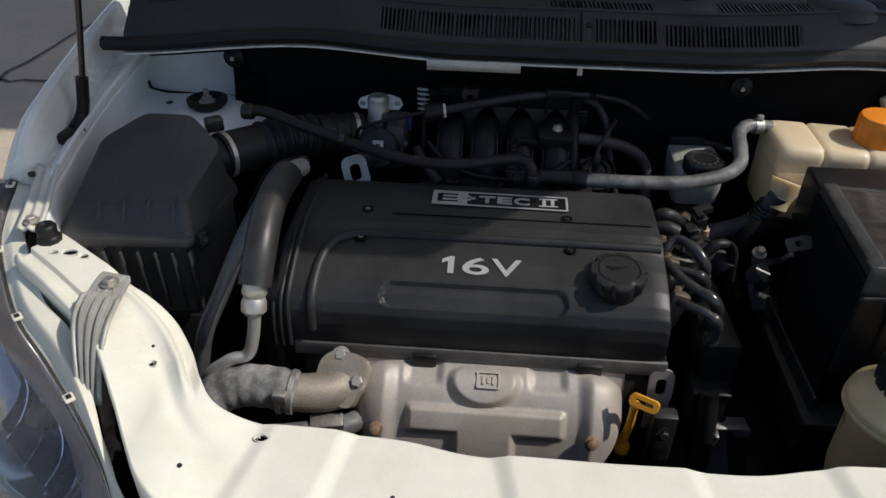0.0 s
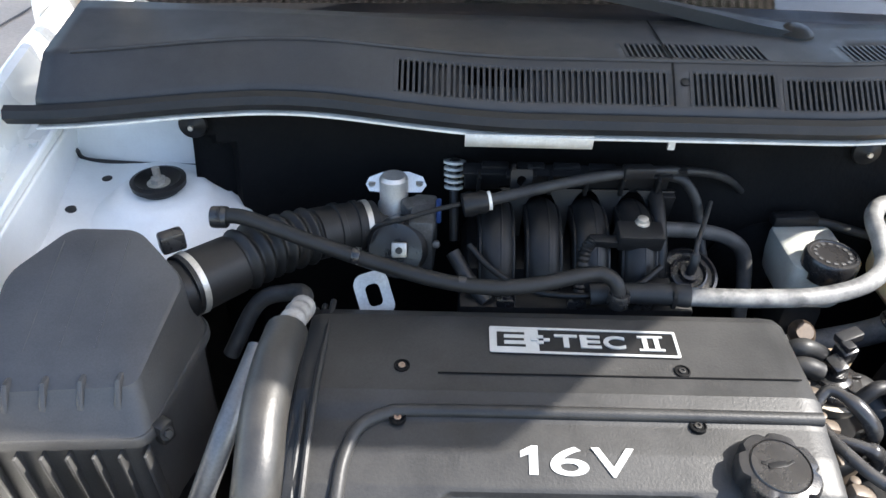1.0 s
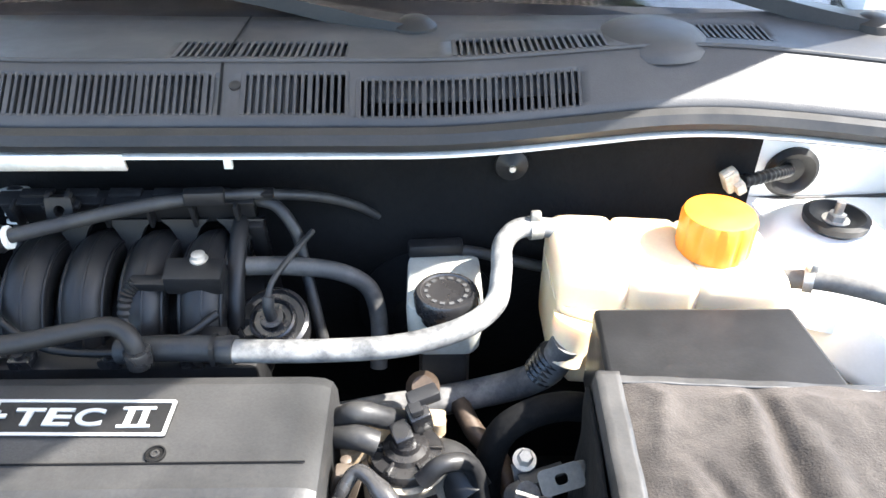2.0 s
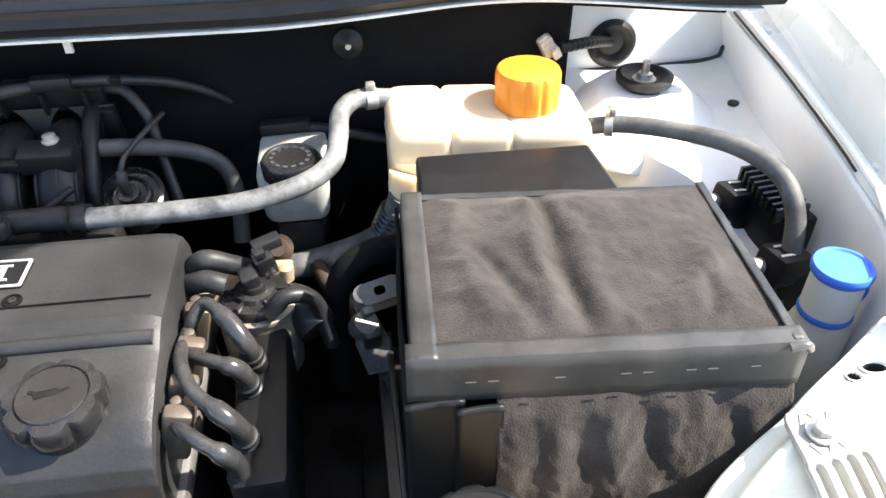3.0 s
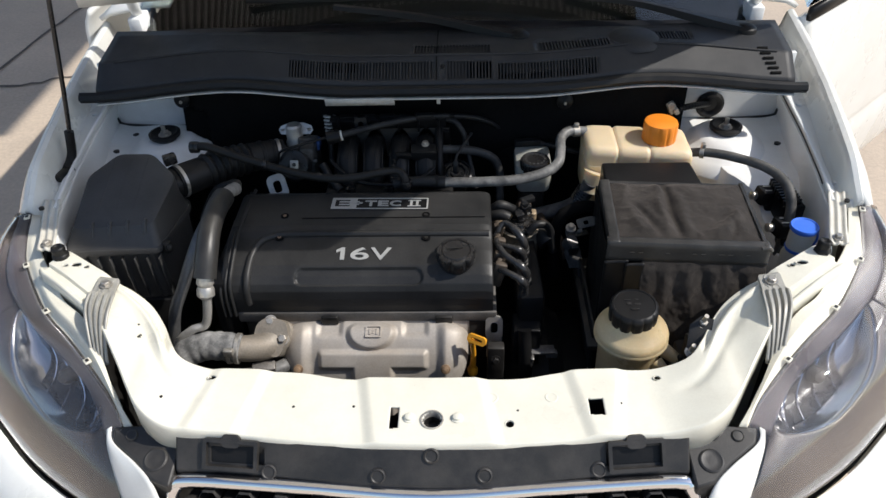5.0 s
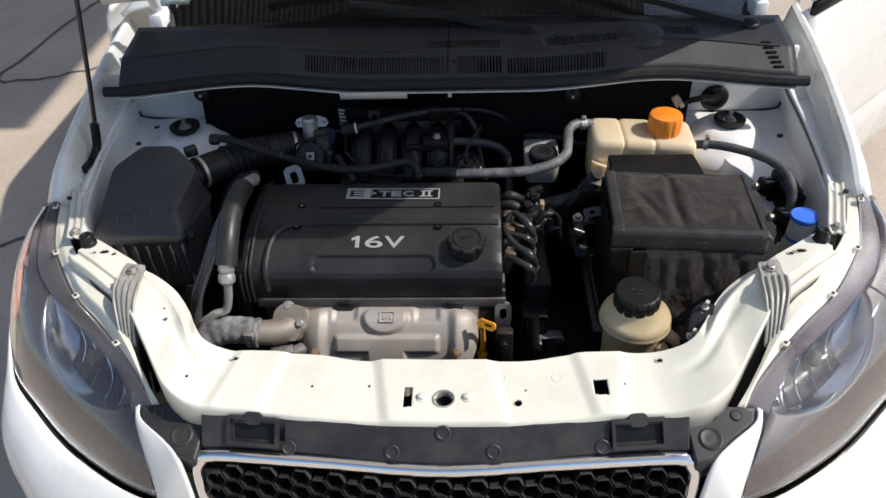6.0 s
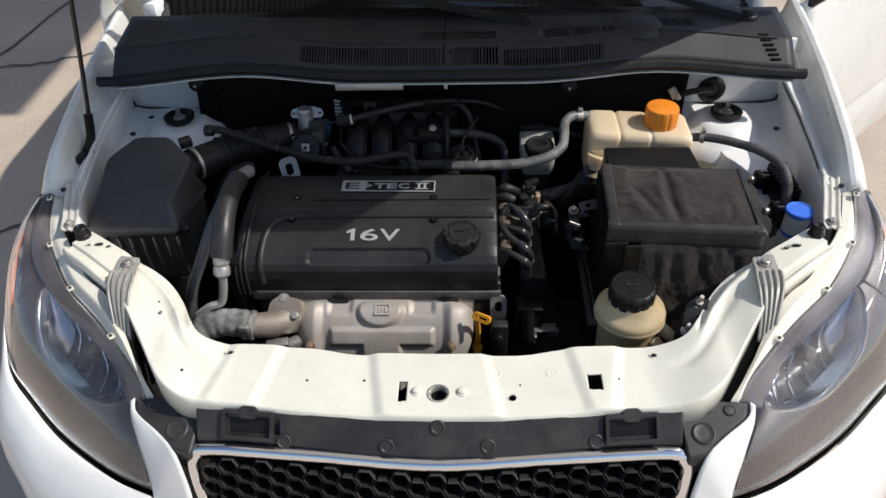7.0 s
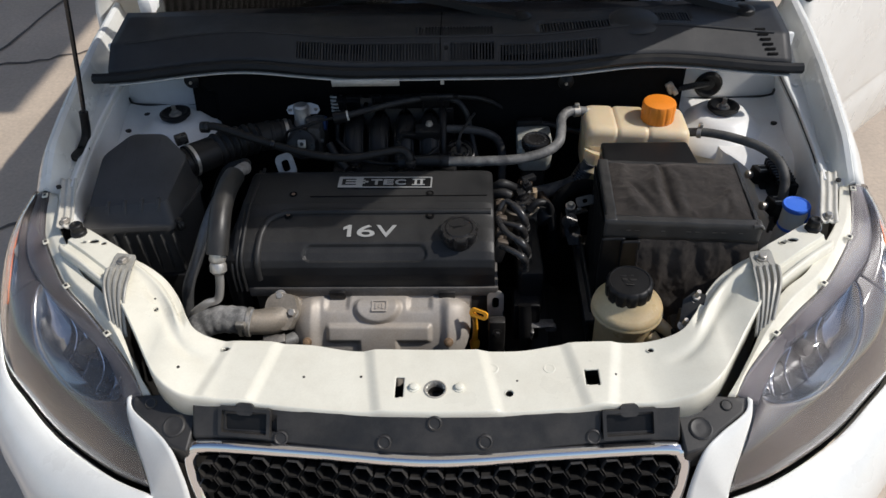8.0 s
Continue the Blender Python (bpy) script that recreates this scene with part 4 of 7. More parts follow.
for s in (-1, 1):
    hl = root("headlamp", (s * 0.6, 0.15, 0.70), "clear-lens headlamp with smoked bezel and chrome reflector bowl", "headlamp", group="headlamps")
    bm = B()
    def lensf(u, v):
        a, b = at_line(IN, v), at_line(OUT, v)
        p = a.lerp(b, u)
        n = V(0.35, -0.55, 0.75)
        return mirror(p + n * 0.040 * math.sin(math.pi * u) ** 0.8 * math.sin(math.pi * min(1, 0.02 + 0.90 * v)) ** 0.7, s)
    sheet(bm, lensf, 28, 44)
    part("lens", bm, lens, hl, solid=0.003).visible_shadow = False
    # grey edge band under the lens
    bm = B()
    def bandf(u, v):
        a, b = at_line(IN, v), at_line(BAND, v)
        n = V(0.35, -0.55, 0.75)
        return mirror(a.lerp(b, u) + n * (0.004 * math.sin(math.pi * u) ** 0.5 - 0.006) + V(0, 0, 0.003), s)
    sheet(bm, bandf, 10, 40)
    part("edge_band", bm, band_grey, hl, "grey plastic edge band", solid=0.003)
    # smoked bezel: two strips that leave an almond-shaped and a small upper opening
    SPLIT = 0.36
    def opening(v):
        """Inner and outer edge of the bezel's opening at v."""
        if v < SPLIT:
            k = math.sin(math.pi * min(1, max(0, (v - 0.10) / (SPLIT - 0.10)))) ** 0.6
            return 0.60 - 0.26 * k, 0.60 + 0.28 * k
        k = math.sin(math.pi * min(1, max(0, (v - 0.38) / 0.55))) ** 0.62
        return 0.0, 0.001 + 0.57 * k * (1 - 0.30 * max(0, (v - 0.7) / 0.3))
    def bez(u, v, sink=0.0):
        a, b = at_line(BAND, v), at_line(OUT, v)
        n = V(0.35, -0.55, 0.75)
        return mirror(a.lerp(b, u) + n * (0.012 * math.sin(math.pi * u) - 0.008 - sink), s)
    bm = B()
    sheet(bm, lambda u, v: bez(lerp(opening(v)[1], 1.0, u), v), 16, 200)
    part("bezel", bm, bezel, hl, "smoked brown-grey bezel", solid=0.002)
    bm = B()
    sheet(bm, lambda u, v: bez(lerp(0.0, opening(v * 0.3599)[0], u), v * 0.3599), 6, 30)
    part("bezel", bm, bezel, hl, "smoked brown-grey bezel", solid=0.002)
    for v0, v1, deep, nfl in ((0.38, 0.93, 0.050, 4), (0.10, 0.359, 0.028, 3)):
        bm = B()
        def bowlf(u, v):
            vv = lerp(v0, v1, v)
            a, b = opening(vv)
            e = math.sin(math.pi * min(max(u, 0), 1)) ** 0.7 * math.sin(math.pi * v) ** 0.6
            flute = (0.0016 if deep > 0.04 else 0.0050) * abs(math.sin(v * math.pi * (7 if deep > 0.04 else 5))) * e
            return bez(lerp(a, b, u), vv, deep * e - flute + 0.001)
        sheet(bm, bowlf, 30, 90)
        bowl = part("reflector", bm, reflect, hl, "ribbed chrome reflector bowl", solid=0.002)
        for k in range(nfl):
            bm = B()
            v = lerp(0.26, 0.60, k / max(1, nfl - 1))
            tube(bm, [bowlf(u, v + 0.30 * (u - 0.25)) + V(0, 0, 0.004) for u in (0.22, 0.4, 0.55, 0.7, 0.84)], 0.0013, 6)
            part("flute", bm, chrome, bowl)
        if deep > 0.04:
            bm = B()
            sheet(bm, lambda u, v: bowlf(lerp(0.20, 0.82, u), lerp(0.20, 0.58, v) + 0.30 * (lerp(0.20, 0.82, u) - 0.25)) + V(0, 0, 0.002), 14, 20)
            part("dark_shield", bm, satin, bowl, "black inner shield behind the bulb")
        bm = B()
        p = bowlf(0.35, 0.42)
        lathe(bm, p, [(0.013, -0.004), (0.013, 0.016), (0.009, 0.022), (0.002, 0.024)], 18, axis=(s * 0.2, -0.8, 0.5))
        part("bulb_cap", bm, dark if deep > 0.04 else steel, bowl)
    bm = B()
    sheet(bm, lambda u, v: bez(lerp(0.90, 0.99, u), lerp(0.03, 0.34, v), -0.004), 4, 30)
    part("side_marker", bm, amber, hl, "amber side marker strip", solid=0.003)
    # pale flange along the inner edge with clips
    bm = B()
    def flf(u, v):
        a, b = at_line(FL, v), at_line(IN, v)
        p = a.lerp(b, u)
        p.z = lerp(a.z - 0.005, b.z - 0.002, curve1([(0.55, 0), (1.0, 1)], u))
        return mirror(p, s)
    sheet(bm, flf, 24, 44)
    fl = part("flange", bm, flange_cream, hl, "pale dusty mounting flange", solid=0.006)
    for v in (0.03, 0.29, 0.45, 0.675):
        d = (at_line(IN, v + 0.02) - at_line(IN, v - 0.02)).normalized()
        turn = math.degrees(math.atan2(d.y, d.x * s))
        p = at_line(IN, v) + V(d.y, -d.x, 0) * -0.001
        bm = B()
        box(bm, mirror(p + V(0, 0, 0.006), s), (0.012, 0.0095, 0.003), (0, 0, turn), 0.001)
        tab = part("tab", bm, flange_cream, fl)
        # dark block on top of the tab paints the shade of its slot
        bm = B()
        box(bm, mirror(p + V(0, 0, 0.0078), s), (0.0060, 0.0048, 0.0012), (0, 0, turn), 0.0004)
        part("tab_slot", bm, dark, tab)
    # housing body below
    bm = B()
    def hous(u, v):
        a, b = at_line(FL, v), at_line(OUT, v)
        return mirror(a.lerp(b, u) + V(0, 0, -0.026 - 0.13 * math.sin(math.pi * u)), s)
    sheet(bm, hous, 12, 24)
    part("housing", bm, black, hl, solid=0.003)

    # ribbed strap that holds the headlamp to the beam
    st = root("headlamp_strap", (s * 0.511, 0.217, 0.858), "ribbed grey-white steel strap bolted to the front panel", "bracket", group="headlamp straps")
    line = [V(0.514, 0.238, 0.856), V(0.512, 0.217, 0.857), V(0.508, 0.186, 0.859), V(0.503, 0.156, 0.856), V(0.497, 0.128, 0.838), V(0.490, 0.099, 0.806)]
    bm = B()
    def strap(u, v):
        p = at_line(line, v)
        w = 0.0180 - 0.0085 * curve1([(0.45, 0), (1.0, 1)], v)
        end = 1 - max(0, (0.08 - v) / 0.08) ** 2 * 0.14
        x = (u - 0.5) * 2 * w * end
        rib = 0.0058 * curve1([(0.30, 0), (0.62, 1)], 0.5 + 0.5 * math.cos(x / w * math.pi * 3.5)) * curve1([(0.30, 0), (0.36, 1)], v) * curve1([(0.97, 1), (1.0, 0.4)], v)
        return mirror(p + V(x, x * -0.18 * -1, rib + 0.003), s)
    sheet(bm, strap, 40, 44)
    part("strap_plate", bm, strap_grey, st, solid=0.004)
    bm = B()
    bolt(bm, (s * 0.511, 0.217, 0.862), 0.0065, 0.006)
    part("strap_bolt", bm, steel, st)
    for k in range(-1, 2):
        for j in (0, 1):
            at = at_line(line, 0.09 if j else 0.27)
            bm = B()
            box(bm, (s * (at.x + 0.0085 * k), at.y, at.z + 0.0030), (0.0020, 0.009, 0.0020), (0, 0, 25 * (1 if (k + j) % 2 else -1)), 0.0006)
            part("rib", bm, strap_grey, st)
    # small corner bracket behind the buffer
    cb = root("corner_bracket", (s * 0.645, 0.32, 0.862), "dusty pale ribbed bracket between wing and headlamp", "bracket", group="corner brackets")
    bm = B()
    def cbf(u, v):
        p = at_line([(0.684, 0.428, 0.876), (0.672, 0.385, 0.868), (0.654, 0.335, 0.866), (0.642, 0.298, 0.866)], v)
        x = (u - 0.5) * 0.030
        return mirror(p + V(x, 0, 0.0018 * math.cos(x / 0.015 * math.pi * 2.5) + 0.003), s)
    sheet(bm, cbf, 24, 20)
    part("plate", bm, flange_grey, cb, solid=0.003)
    bm = B()
    bolt(bm, (s * 0.645, 0.312, 0.870), 0.006, 0.006)
    part("bolt", bm, steel, cb)
    # rubber buffer
    bm = B()
    lathe(bm, (s * 0.613, 0.288, 0.860), [(0.0135, 0), (0.0135, 0.007), (0.0105, 0.010), (0.0115, 0.020), (0.0085, 0.024), (0.0035, 0.020)], 6 if s > 0 else 10)
    thing("rubber_buffer", bm, rubber, "black rubber bonnet buffer screwed into the front panel", "buffer", group="bonnet buffers", bevel=0.0015)

# black cover between front panel and grille
gp = root("grille_top_cover", (0, -0.04, 0.75), "matt black plastic cover strip above the grille", "trim panel")
bm = B()
def gpf(u, v):
    x = lerp(-0.345, 0.345, u)
    yb = curve1([(0, -0.041), (0.13, -0.036), (0.26, -0.023), (0.345, -0.016)], abs(x))
    yf = curve1([(0, -0.073), (0.345, -0.048)], abs(x))
    y = lerp(yf, yb, v)
    z = lerp(0.757, 0.796, v)
    for cx in (-0.260, 0.271):
        if abs(x - cx) < 0.036 and 0.30 < v < 0.78:
            z -= 0.012
    if v < 0.02:
        z -= 0.02
    return V(x, y, z)
def cover_at(x, y):
    lo, hi = gpf((x + 0.345) / 0.69, 0.05), gpf((x + 0.345) / 0.69, 1.0)
    return lerp(lo.z, hi.z, (y - lo.y) / (hi.y - lo.y))
sheet(bm, gpf, 230, 24)
part("cover", bm, dusty_black, gp, solid=0.003)
for cx in (-0.268, 0.274):
    bm = B()
    mp = pose(cx, -0.0375, 0.7795, 53, 0, 5 if cx > 0 else -5)
    ring_plate(bm, rounded(0.076, 0.042, 0.003, 3), rounded(0.066, 0.032, 0.002, 3), -0.004, 0.0045, mp)
    pk = part("pocket_rim", bm, dusty_black, gp)
    # floor in a darker plastic than the cover, painting in the recess shade
    bm = B()
    prism(bm, rounded(0.066, 0.032, 0.002, 3), -0.006, -0.0035, mp)
    part("pocket_floor", bm, black, pk)
    bm = B()
    prism(bm, rounded(0.026, 0.018, 0.007, 5), -0.002, 0.004, mp @ Matrix.Translation((0, 0.019, 0)))
    part("pocket_tab", bm, dusty_black, pk)
for x, y in ((-0.216, -0.053), (-0.068, -0.063), (0.073, -0.062), (0.224, -0.050), (0.003, -0.047)):
    bm = B()
    lathe(bm, (x, y, cover_at(x, y) + 0.002), [(0.0105, -0.002), (0.0105, 0.0012), (0.0085, 0.0022), (0.007, 0.0008), (0.002, 0.0008)], 20, axis=(0, -0.78, 0.62))
    part("push_clip", bm, dusty_black, gp)
for s in (-1, 1):
    bm = B()
    prism(bm, [(s * x, y) for x, y in ((0.345, -0.010), (0.372, 0.010), (0.392, 0.016), (0.420, 0.013), (0.447, 0.011), (0.441, -0.010), (0.402, -0.037), (0.376, -0.061), (0.350, -0.069))], 0.735, 0.777)
    for q in bm.verts:
        q.co.z += 0.30 * min(0, q.co.y - 0.012)
    cpn = part("corner_piece", bm, dusty_black, gp, bevel=0.003)
    for x, y, r in ((0.376, -0.034, 0.0165), (0.383, 0.002, 0.0105), (0.418, -0.001, 0.0085)):
        bm = B()
        lathe(bm, (s * x, y, 0.7765 + 0.30 * (y - 0.012)), [(r, -0.002), (r, 0.0018), (r * 0.85, 0.0030), (r * 0.72, 0.0022), (r * 0.35, 0.0024)], 24, axis=(0, -0.29, 0.96))
        part("cap", bm, dusty_black, cpn)
# grille: chrome frame and honeycomb
gr_ = root("grille", (0, -0.10, 0.64), "black honeycomb grille in a chrome frame", "grille")
def gtop(x):
    return curve1([(0, -0.079), (0.34, -0.056)], abs(x))
frame_pts = [(-0.300, 0.60), (-0.338, 0.66), (-0.352, 0.715), (-0.347, 0.737), (-0.325, 0.747), (-0.17, 0.748), (0, 0.747), (0.17, 0.748), (0.325, 0.747), (0.347, 0.737), (0.352, 0.715), (0.338, 0.66), (0.300, 0.60)]
bm = B()
c = spline([(x, gtop(x) - 0.42 * (0.748 - z), z) for x, z in frame_pts], 10)
rows = []
for i, q in enumerate(c):
    d = (c[min(i + 1, len(c) - 1)] - c[max(i - 1, 0)]).normalized()
    n = V(0, -0.75, 0.66)
    a = d.cross(n).normalized()
    rows.append([q - a * 0.010, q - a * 0.008 + n * 0.004, q - a * 0.003 + n * 0.008, q + a * 0.003 + n * 0.008, q + a * 0.007 + n * 0.005, q + a * 0.009, q - n * 0.006])
skin(bm, rows)
part("chrome_frame", bm, chrome, gr_, "polished chrome frame")
def gpos(x, h):
    """Point of the mesh plane, h down from its top."""
    return V(x, gtop(x) - 0.012 - 0.42 * h, 0.742 - 0.9 * h)
nrm = V(0, -0.9, 0.42).normalized()
hexo = [(math.cos(radians(60 * k)), math.sin(radians(60 * k))) for k in range(6)]
HXR, HYR = 0.0158, 0.0140
PX, PY = HXR * 1.5 + 0.0012, HYR * math.sqrt(3) * 0.985
bm = B()
for col in range(-14, 15):
    for row in range(8):
        x = col * PX
        hh = 0.012 + row * PY + (PY / 2 if col % 2 else 0)
        if abs(x) > 0.335 - 0.4 * max(0, hh - 0.03):
            continue
        outer = [gpos(x + a * HXR, hh + b * HYR) for a, b in hexo]
        inner = [gpos(x + a * HXR * 0.90, hh + b * HYR * 0.90) for a, b in hexo]
        skin(bm, [[p - nrm * 0.002 for p in outer], [p + nrm * 0.002 for p in inner], [p - nrm * 0.024 for p in inner]], caps=False)
tagged(part("honeycomb", bm, dusty_black, gr_), kind="stuff")
bm = B()
sheet(bm, lambda u, v: gpos(lerp(-0.34, 0.34, u), lerp(0.0, 0.2, v)) - nrm * 0.05, 8, 4)
part("grille_back", bm, pad, gr_, solid=0.003)

# bumper: white skin round grille and under the headlamps
bp = root("bumper", (0, -0.08, 0.45), "white painted front bumper skin", "bumper")
for s in (-1, 1):
    bm = B()
    tl = [(0.449, 0.010, 0.779), (0.443, -0.010, 0.770), (0.404, -0.039, 0.760), (0.376, -0.064, 0.748), (0.362, -0.085, 0.700), (0.350, -0.110, 0.64), (0.312, -0.140, 0.56), (0.27, -0.16, 0.48)]
    tr = [(0.456, 0.006, 0.776), (0.453, -0.012, 0.760), (0.440, -0.040, 0.734), (0.422, -0.080, 0.674), (0.432, -0.086, 0.650), (0.480, -0.085, 0.61), (0.52, -0.085, 0.54), (0.53, -0.09, 0.46)]
    def wsf(u, v):
        a, b = at_line(tl, v), at_line(tr, v)
        return mirror(a.lerp(b, u) + V(0.2, -0.6, 0.5) * 0.003 * math.sin(math.pi * u), s)
    sheet(bm, wsf, 10, 40)
    part("bumper_cheek", bm, white, bp, solid=0.003)
    bm = B()
    o2 = [(x + 0.004, y - 0.005, z - 0.006) for x, y, z in OUT[2:]]
    def bumpf(u, v):
        a = at_line(o2, v)
        n = V(0.75, -0.62, 0).normalized() if v > 0.3 else V(0.95, -0.3, 0).normalized()
        n = V(lerp(0.98, 0.25, v), -lerp(0.2, 0.95, v), 0).normalized()
        q = at_line([(0.0, 0, 0.0), (0.022, 0, -0.006), (0.052, 0, -0.026), (0.078, 0, -0.070), (0.088, 0, -0.17), (0.070, 0, -0.38)], u)
        return mirror(a + n * q.x * curve1([(0, 0.15), (0.2, 0.25), (0.5, 0.85), (0.7, 1)], v) + V(0, 0, max(q.z, 0.22 - a.z)), s)
    sheet(bm, bumpf, 24, 36)
    part("bumper_corner", bm, white, bp, solid=0.003)
bm = B()
sheet(bm, lambda u, v: V(lerp(-0.58, 0.58, u), -0.17 + 0.22 * (2 * u - 1) ** 2 + 0.03 * v, lerp(0.52, 0.22, v)), 24, 8)
part("bumper_lower", bm, white, bp, solid=0.004)

# ---- engine ----
eng = root("engine", (-0.12, 0.40, 0.40), "transverse petrol engine with black plastic cam cover", "engine")
COVER = [(0.302, 0.722), (0.300, 0.738), (0.299, 0.754), (0.3005, 0.770), (0.306, 0.783), (0.317, 0.793), (0.333, 0.803), (0.360, 0.813), (0.386, 0.819), (0.400, 0.826), (0.412, 0.830), (0.4125, 0.8285), (0.460, 0.830), (0.508, 0.831), (0.520, 0.826), (0.527, 0.815), (0.530, 0.78), (0.530, 0.722)]
def scoop(x, z):
    """Depth of the long shallow scoop above the front crease."""
    d = math.hypot(max(0, abs(x + 0.1345) - 0.0965), (z - 0.7905) / 0.0105 * 0.0150)
    return 1 - curve1([(0.0105, 0), (0.0155, 1)], d)
def along(prof, step):
    """Points at about even steps along a polyline, its corners kept."""
    out = [prof[0]]
    for (y0, z0), (y1, z1) in zip(prof, prof[1:]):
        k = max(1, round(math.hypot(y1 - y0, z1 - z0) / step))
        out += [(lerp(y0, y1, i / k), lerp(z0, z1, i / k)) for i in range(1, k + 1)]
    return out
fine = along(COVER, 0.0020)
ends = [(-0.372, 0.90), (-0.370, 0.955), (-0.366, 0.98), (-0.358, 1.0)]
mid = [(-0.355 + 0.0025 * i, 1.0) for i in range(173)]
bm = B()
rows = []
for x, k in ends + mid + [(0.088, 0.985), (0.094, 0.95), (0.096, 0.90)]:
    cy = 0.405
    row = []
    for y, z in fine:
        d = 0.0052 * scoop(x, z) if y < 0.36 else 0.0
        row.append(V(x, cy + (y - cy) * (0.90 + 0.10 * k if k < 1 else 1) + 0.55 * d, 0.722 + (z - 0.722) * k - 0.83 * d))
    rows.append(row)
skin(bm, rows)
cover = part("cam_cover", bm, cover_black, eng, "black grained plastic cam cover", angle=28)
# raised rim round the lettered panel
bm = B()
tube(bm, [(0.090, 0.395, 0.8215), (-0.05, 0.395, 0.8225), (-0.255, 0.395, 0.8225), (-0.290, 0.391, 0.8215), (-0.312, 0.378, 0.8185), (-0.322, 0.352, 0.8105), (-0.325, 0.326, 0.7995), (-0.326, 0.309, 0.7875), (-0.327, 0.301, 0.772), (-0.327, 0.299, 0.745)], 0.0062, 12)
part("rim", bm, cover_black, cover)
for x, y, z in ((-0.020, 0.386, 0.820), (-0.279, 0.387, 0.822), (-0.022, 0.441, 0.8297), (-0.278, 0.441, 0.8297)):
    bm = B()
    lathe(bm, (x, y, z), [(0.0074, -0.002), (0.0074, 0.0012), (0.0062, 0.0016), (0.0058, 0.0004), (0.002, 0.0004)], 22)
    cbt = part("bolt_well", bm, pad, cover)
    bm = B()
    lathe(bm, (x, y, z), [(0.0032, 0), (0.0032, 0.0016), (0.0018, 0.0018), (0.0016, 0.0006)], 14)
    part("socket_bolt", bm, rust if x < -0.27 else dark, cbt)
bm = B()
tube(bm, [(-0.245, 0.433, 0.8303), (-0.05, 0.433, 0.8303), (0.084, 0.433, 0.8303)], 0.0008, 6)
part("groove", bm, pad, cover)
# badge
bdg = root("engine_badge", (-0.108, 0.472, 0.832), "silver framed black badge with engine lettering", "badge")
mb = pose(-0.108, 0.474, 0.8305, 1.0, 0, -1.0)
bm = B()
prism(bm, rounded(0.178, 0.034, 0.002, 3), 0, 0.0018, mb)
part("plate", bm, black, bdg)
bm = B()
ring_plate(bm, rounded(0.178, 0.034, 0.002, 3), rounded(0.1725, 0.0288, 0.0015, 3), 0.0016, 0.0026, mb)
part("frame", bm, letter, bdg)
bm = B()
prism(bm, rounded(0.044, 0.029, 0.001, 2), 0.0016, 0.0024, mb @ Matrix.Translation((-0.0645, 0, 0)))
part("pale_field", bm, letter, bdg)
words("E", 0.026, black, bdg, mb @ Matrix.Translation((-0.0685, 0, 0.0026)), fill=(0.027, 0.0185), depth=0.0006)
bm = B()
for k, (dx, dy) in enumerate(((0, 0), (0.006, 0.006), (0.012, 0), (0.006, -0.006))):
    box(bm, mb @ V(-0.047 + dx, dy * 0.6, 0.0032), (0.0058, 0.0036, 0.0012))
part("dash_blocks", bm, letter, bdg)
for ch, x, w in (("T", -0.0165, 0.0215), ("E", 0.0065, 0.0195), ("C", 0.0290, 0.0205)):
    words(ch, 0.024, letter, bdg, mb @ Matrix.Translation((x, 0, 0.0024)), bold=0.0006, fill=(w, 0.0165), depth=0.0006)
for x in (0.058, 0.069):
    words("I", 0.024, letter, bdg, mb @ Matrix.Translation((x, 0, 0.0024)), fill=(0.0045, 0.0185), depth=0.0006)
bm = B()
for dy in (-0.0085, 0.0085):
    box(bm, mb @ V(0.0635, dy, 0.0026), (0.024, 0.0024, 0.0012))
part("numeral_bars", bm, letter, bdg)
mv = pose(-0.129, 0.3535, 0.8110, 20.3, 0, -1)
bm = B()
prism(bm, [(0.0062, -0.01225), (0.0062, 0.01225), (0.0010, 0.01225), (-0.0085, 0.0072), (-0.0085, 0.0020), (-0.0012, 0.0050), (-0.0012, -0.01225)], 0, 0.0009, mv @ Matrix.Translation((-0.0375, 0, 0)))
part("cover_lettering", bm, letter, eng)
for ch, x, w in (("6", -0.0050, 0.032), ("V", 0.0315, 0.036)):
    words(ch, 0.034, letter, eng, mv @ Matrix.Translation((x, 0, 0)), bold=0.0003, fill=(w, 0.0245), depth=0.0009, name="cover_lettering")
# oil filler cap with lobes
cap = part("oil_cap", lathe(B(), (0.033, 0.344, 0.796), [(0.028, 0), (0.030, 0.012), (0.0335, 0.014), (0.0345, 0.026), (0.032, 0.0305), (0.025, 0.032), (0.0245, 0.0305), (0.023, 0.0325), (0.004, 0.0335)], 84, axis=(0, -0.10, 1),
           wave=lambda a, k: 1 - (0.13 * max(0, math.cos(7 * a)) ** 3 if 2 <= k <= 4 else 0)), satin, eng, "black lobed oil filler cap")
bm = B()
box(bm, (0.030, 0.3408, 0.8292), (0.016, 0.006, 0.001), (0, 0, 10), 0.0004)
box(bm, (0.041, 0.3428, 0.8292), (0.008, 0.0025, 0.001), (0, 0, 30), 0.0003)
box(bm, (0.020, 0.3425, 0.8292), (0.005, 0.003, 0.001), (0, 0, -20), 0.0003)
part("oil_symbol", bm, black, cap)
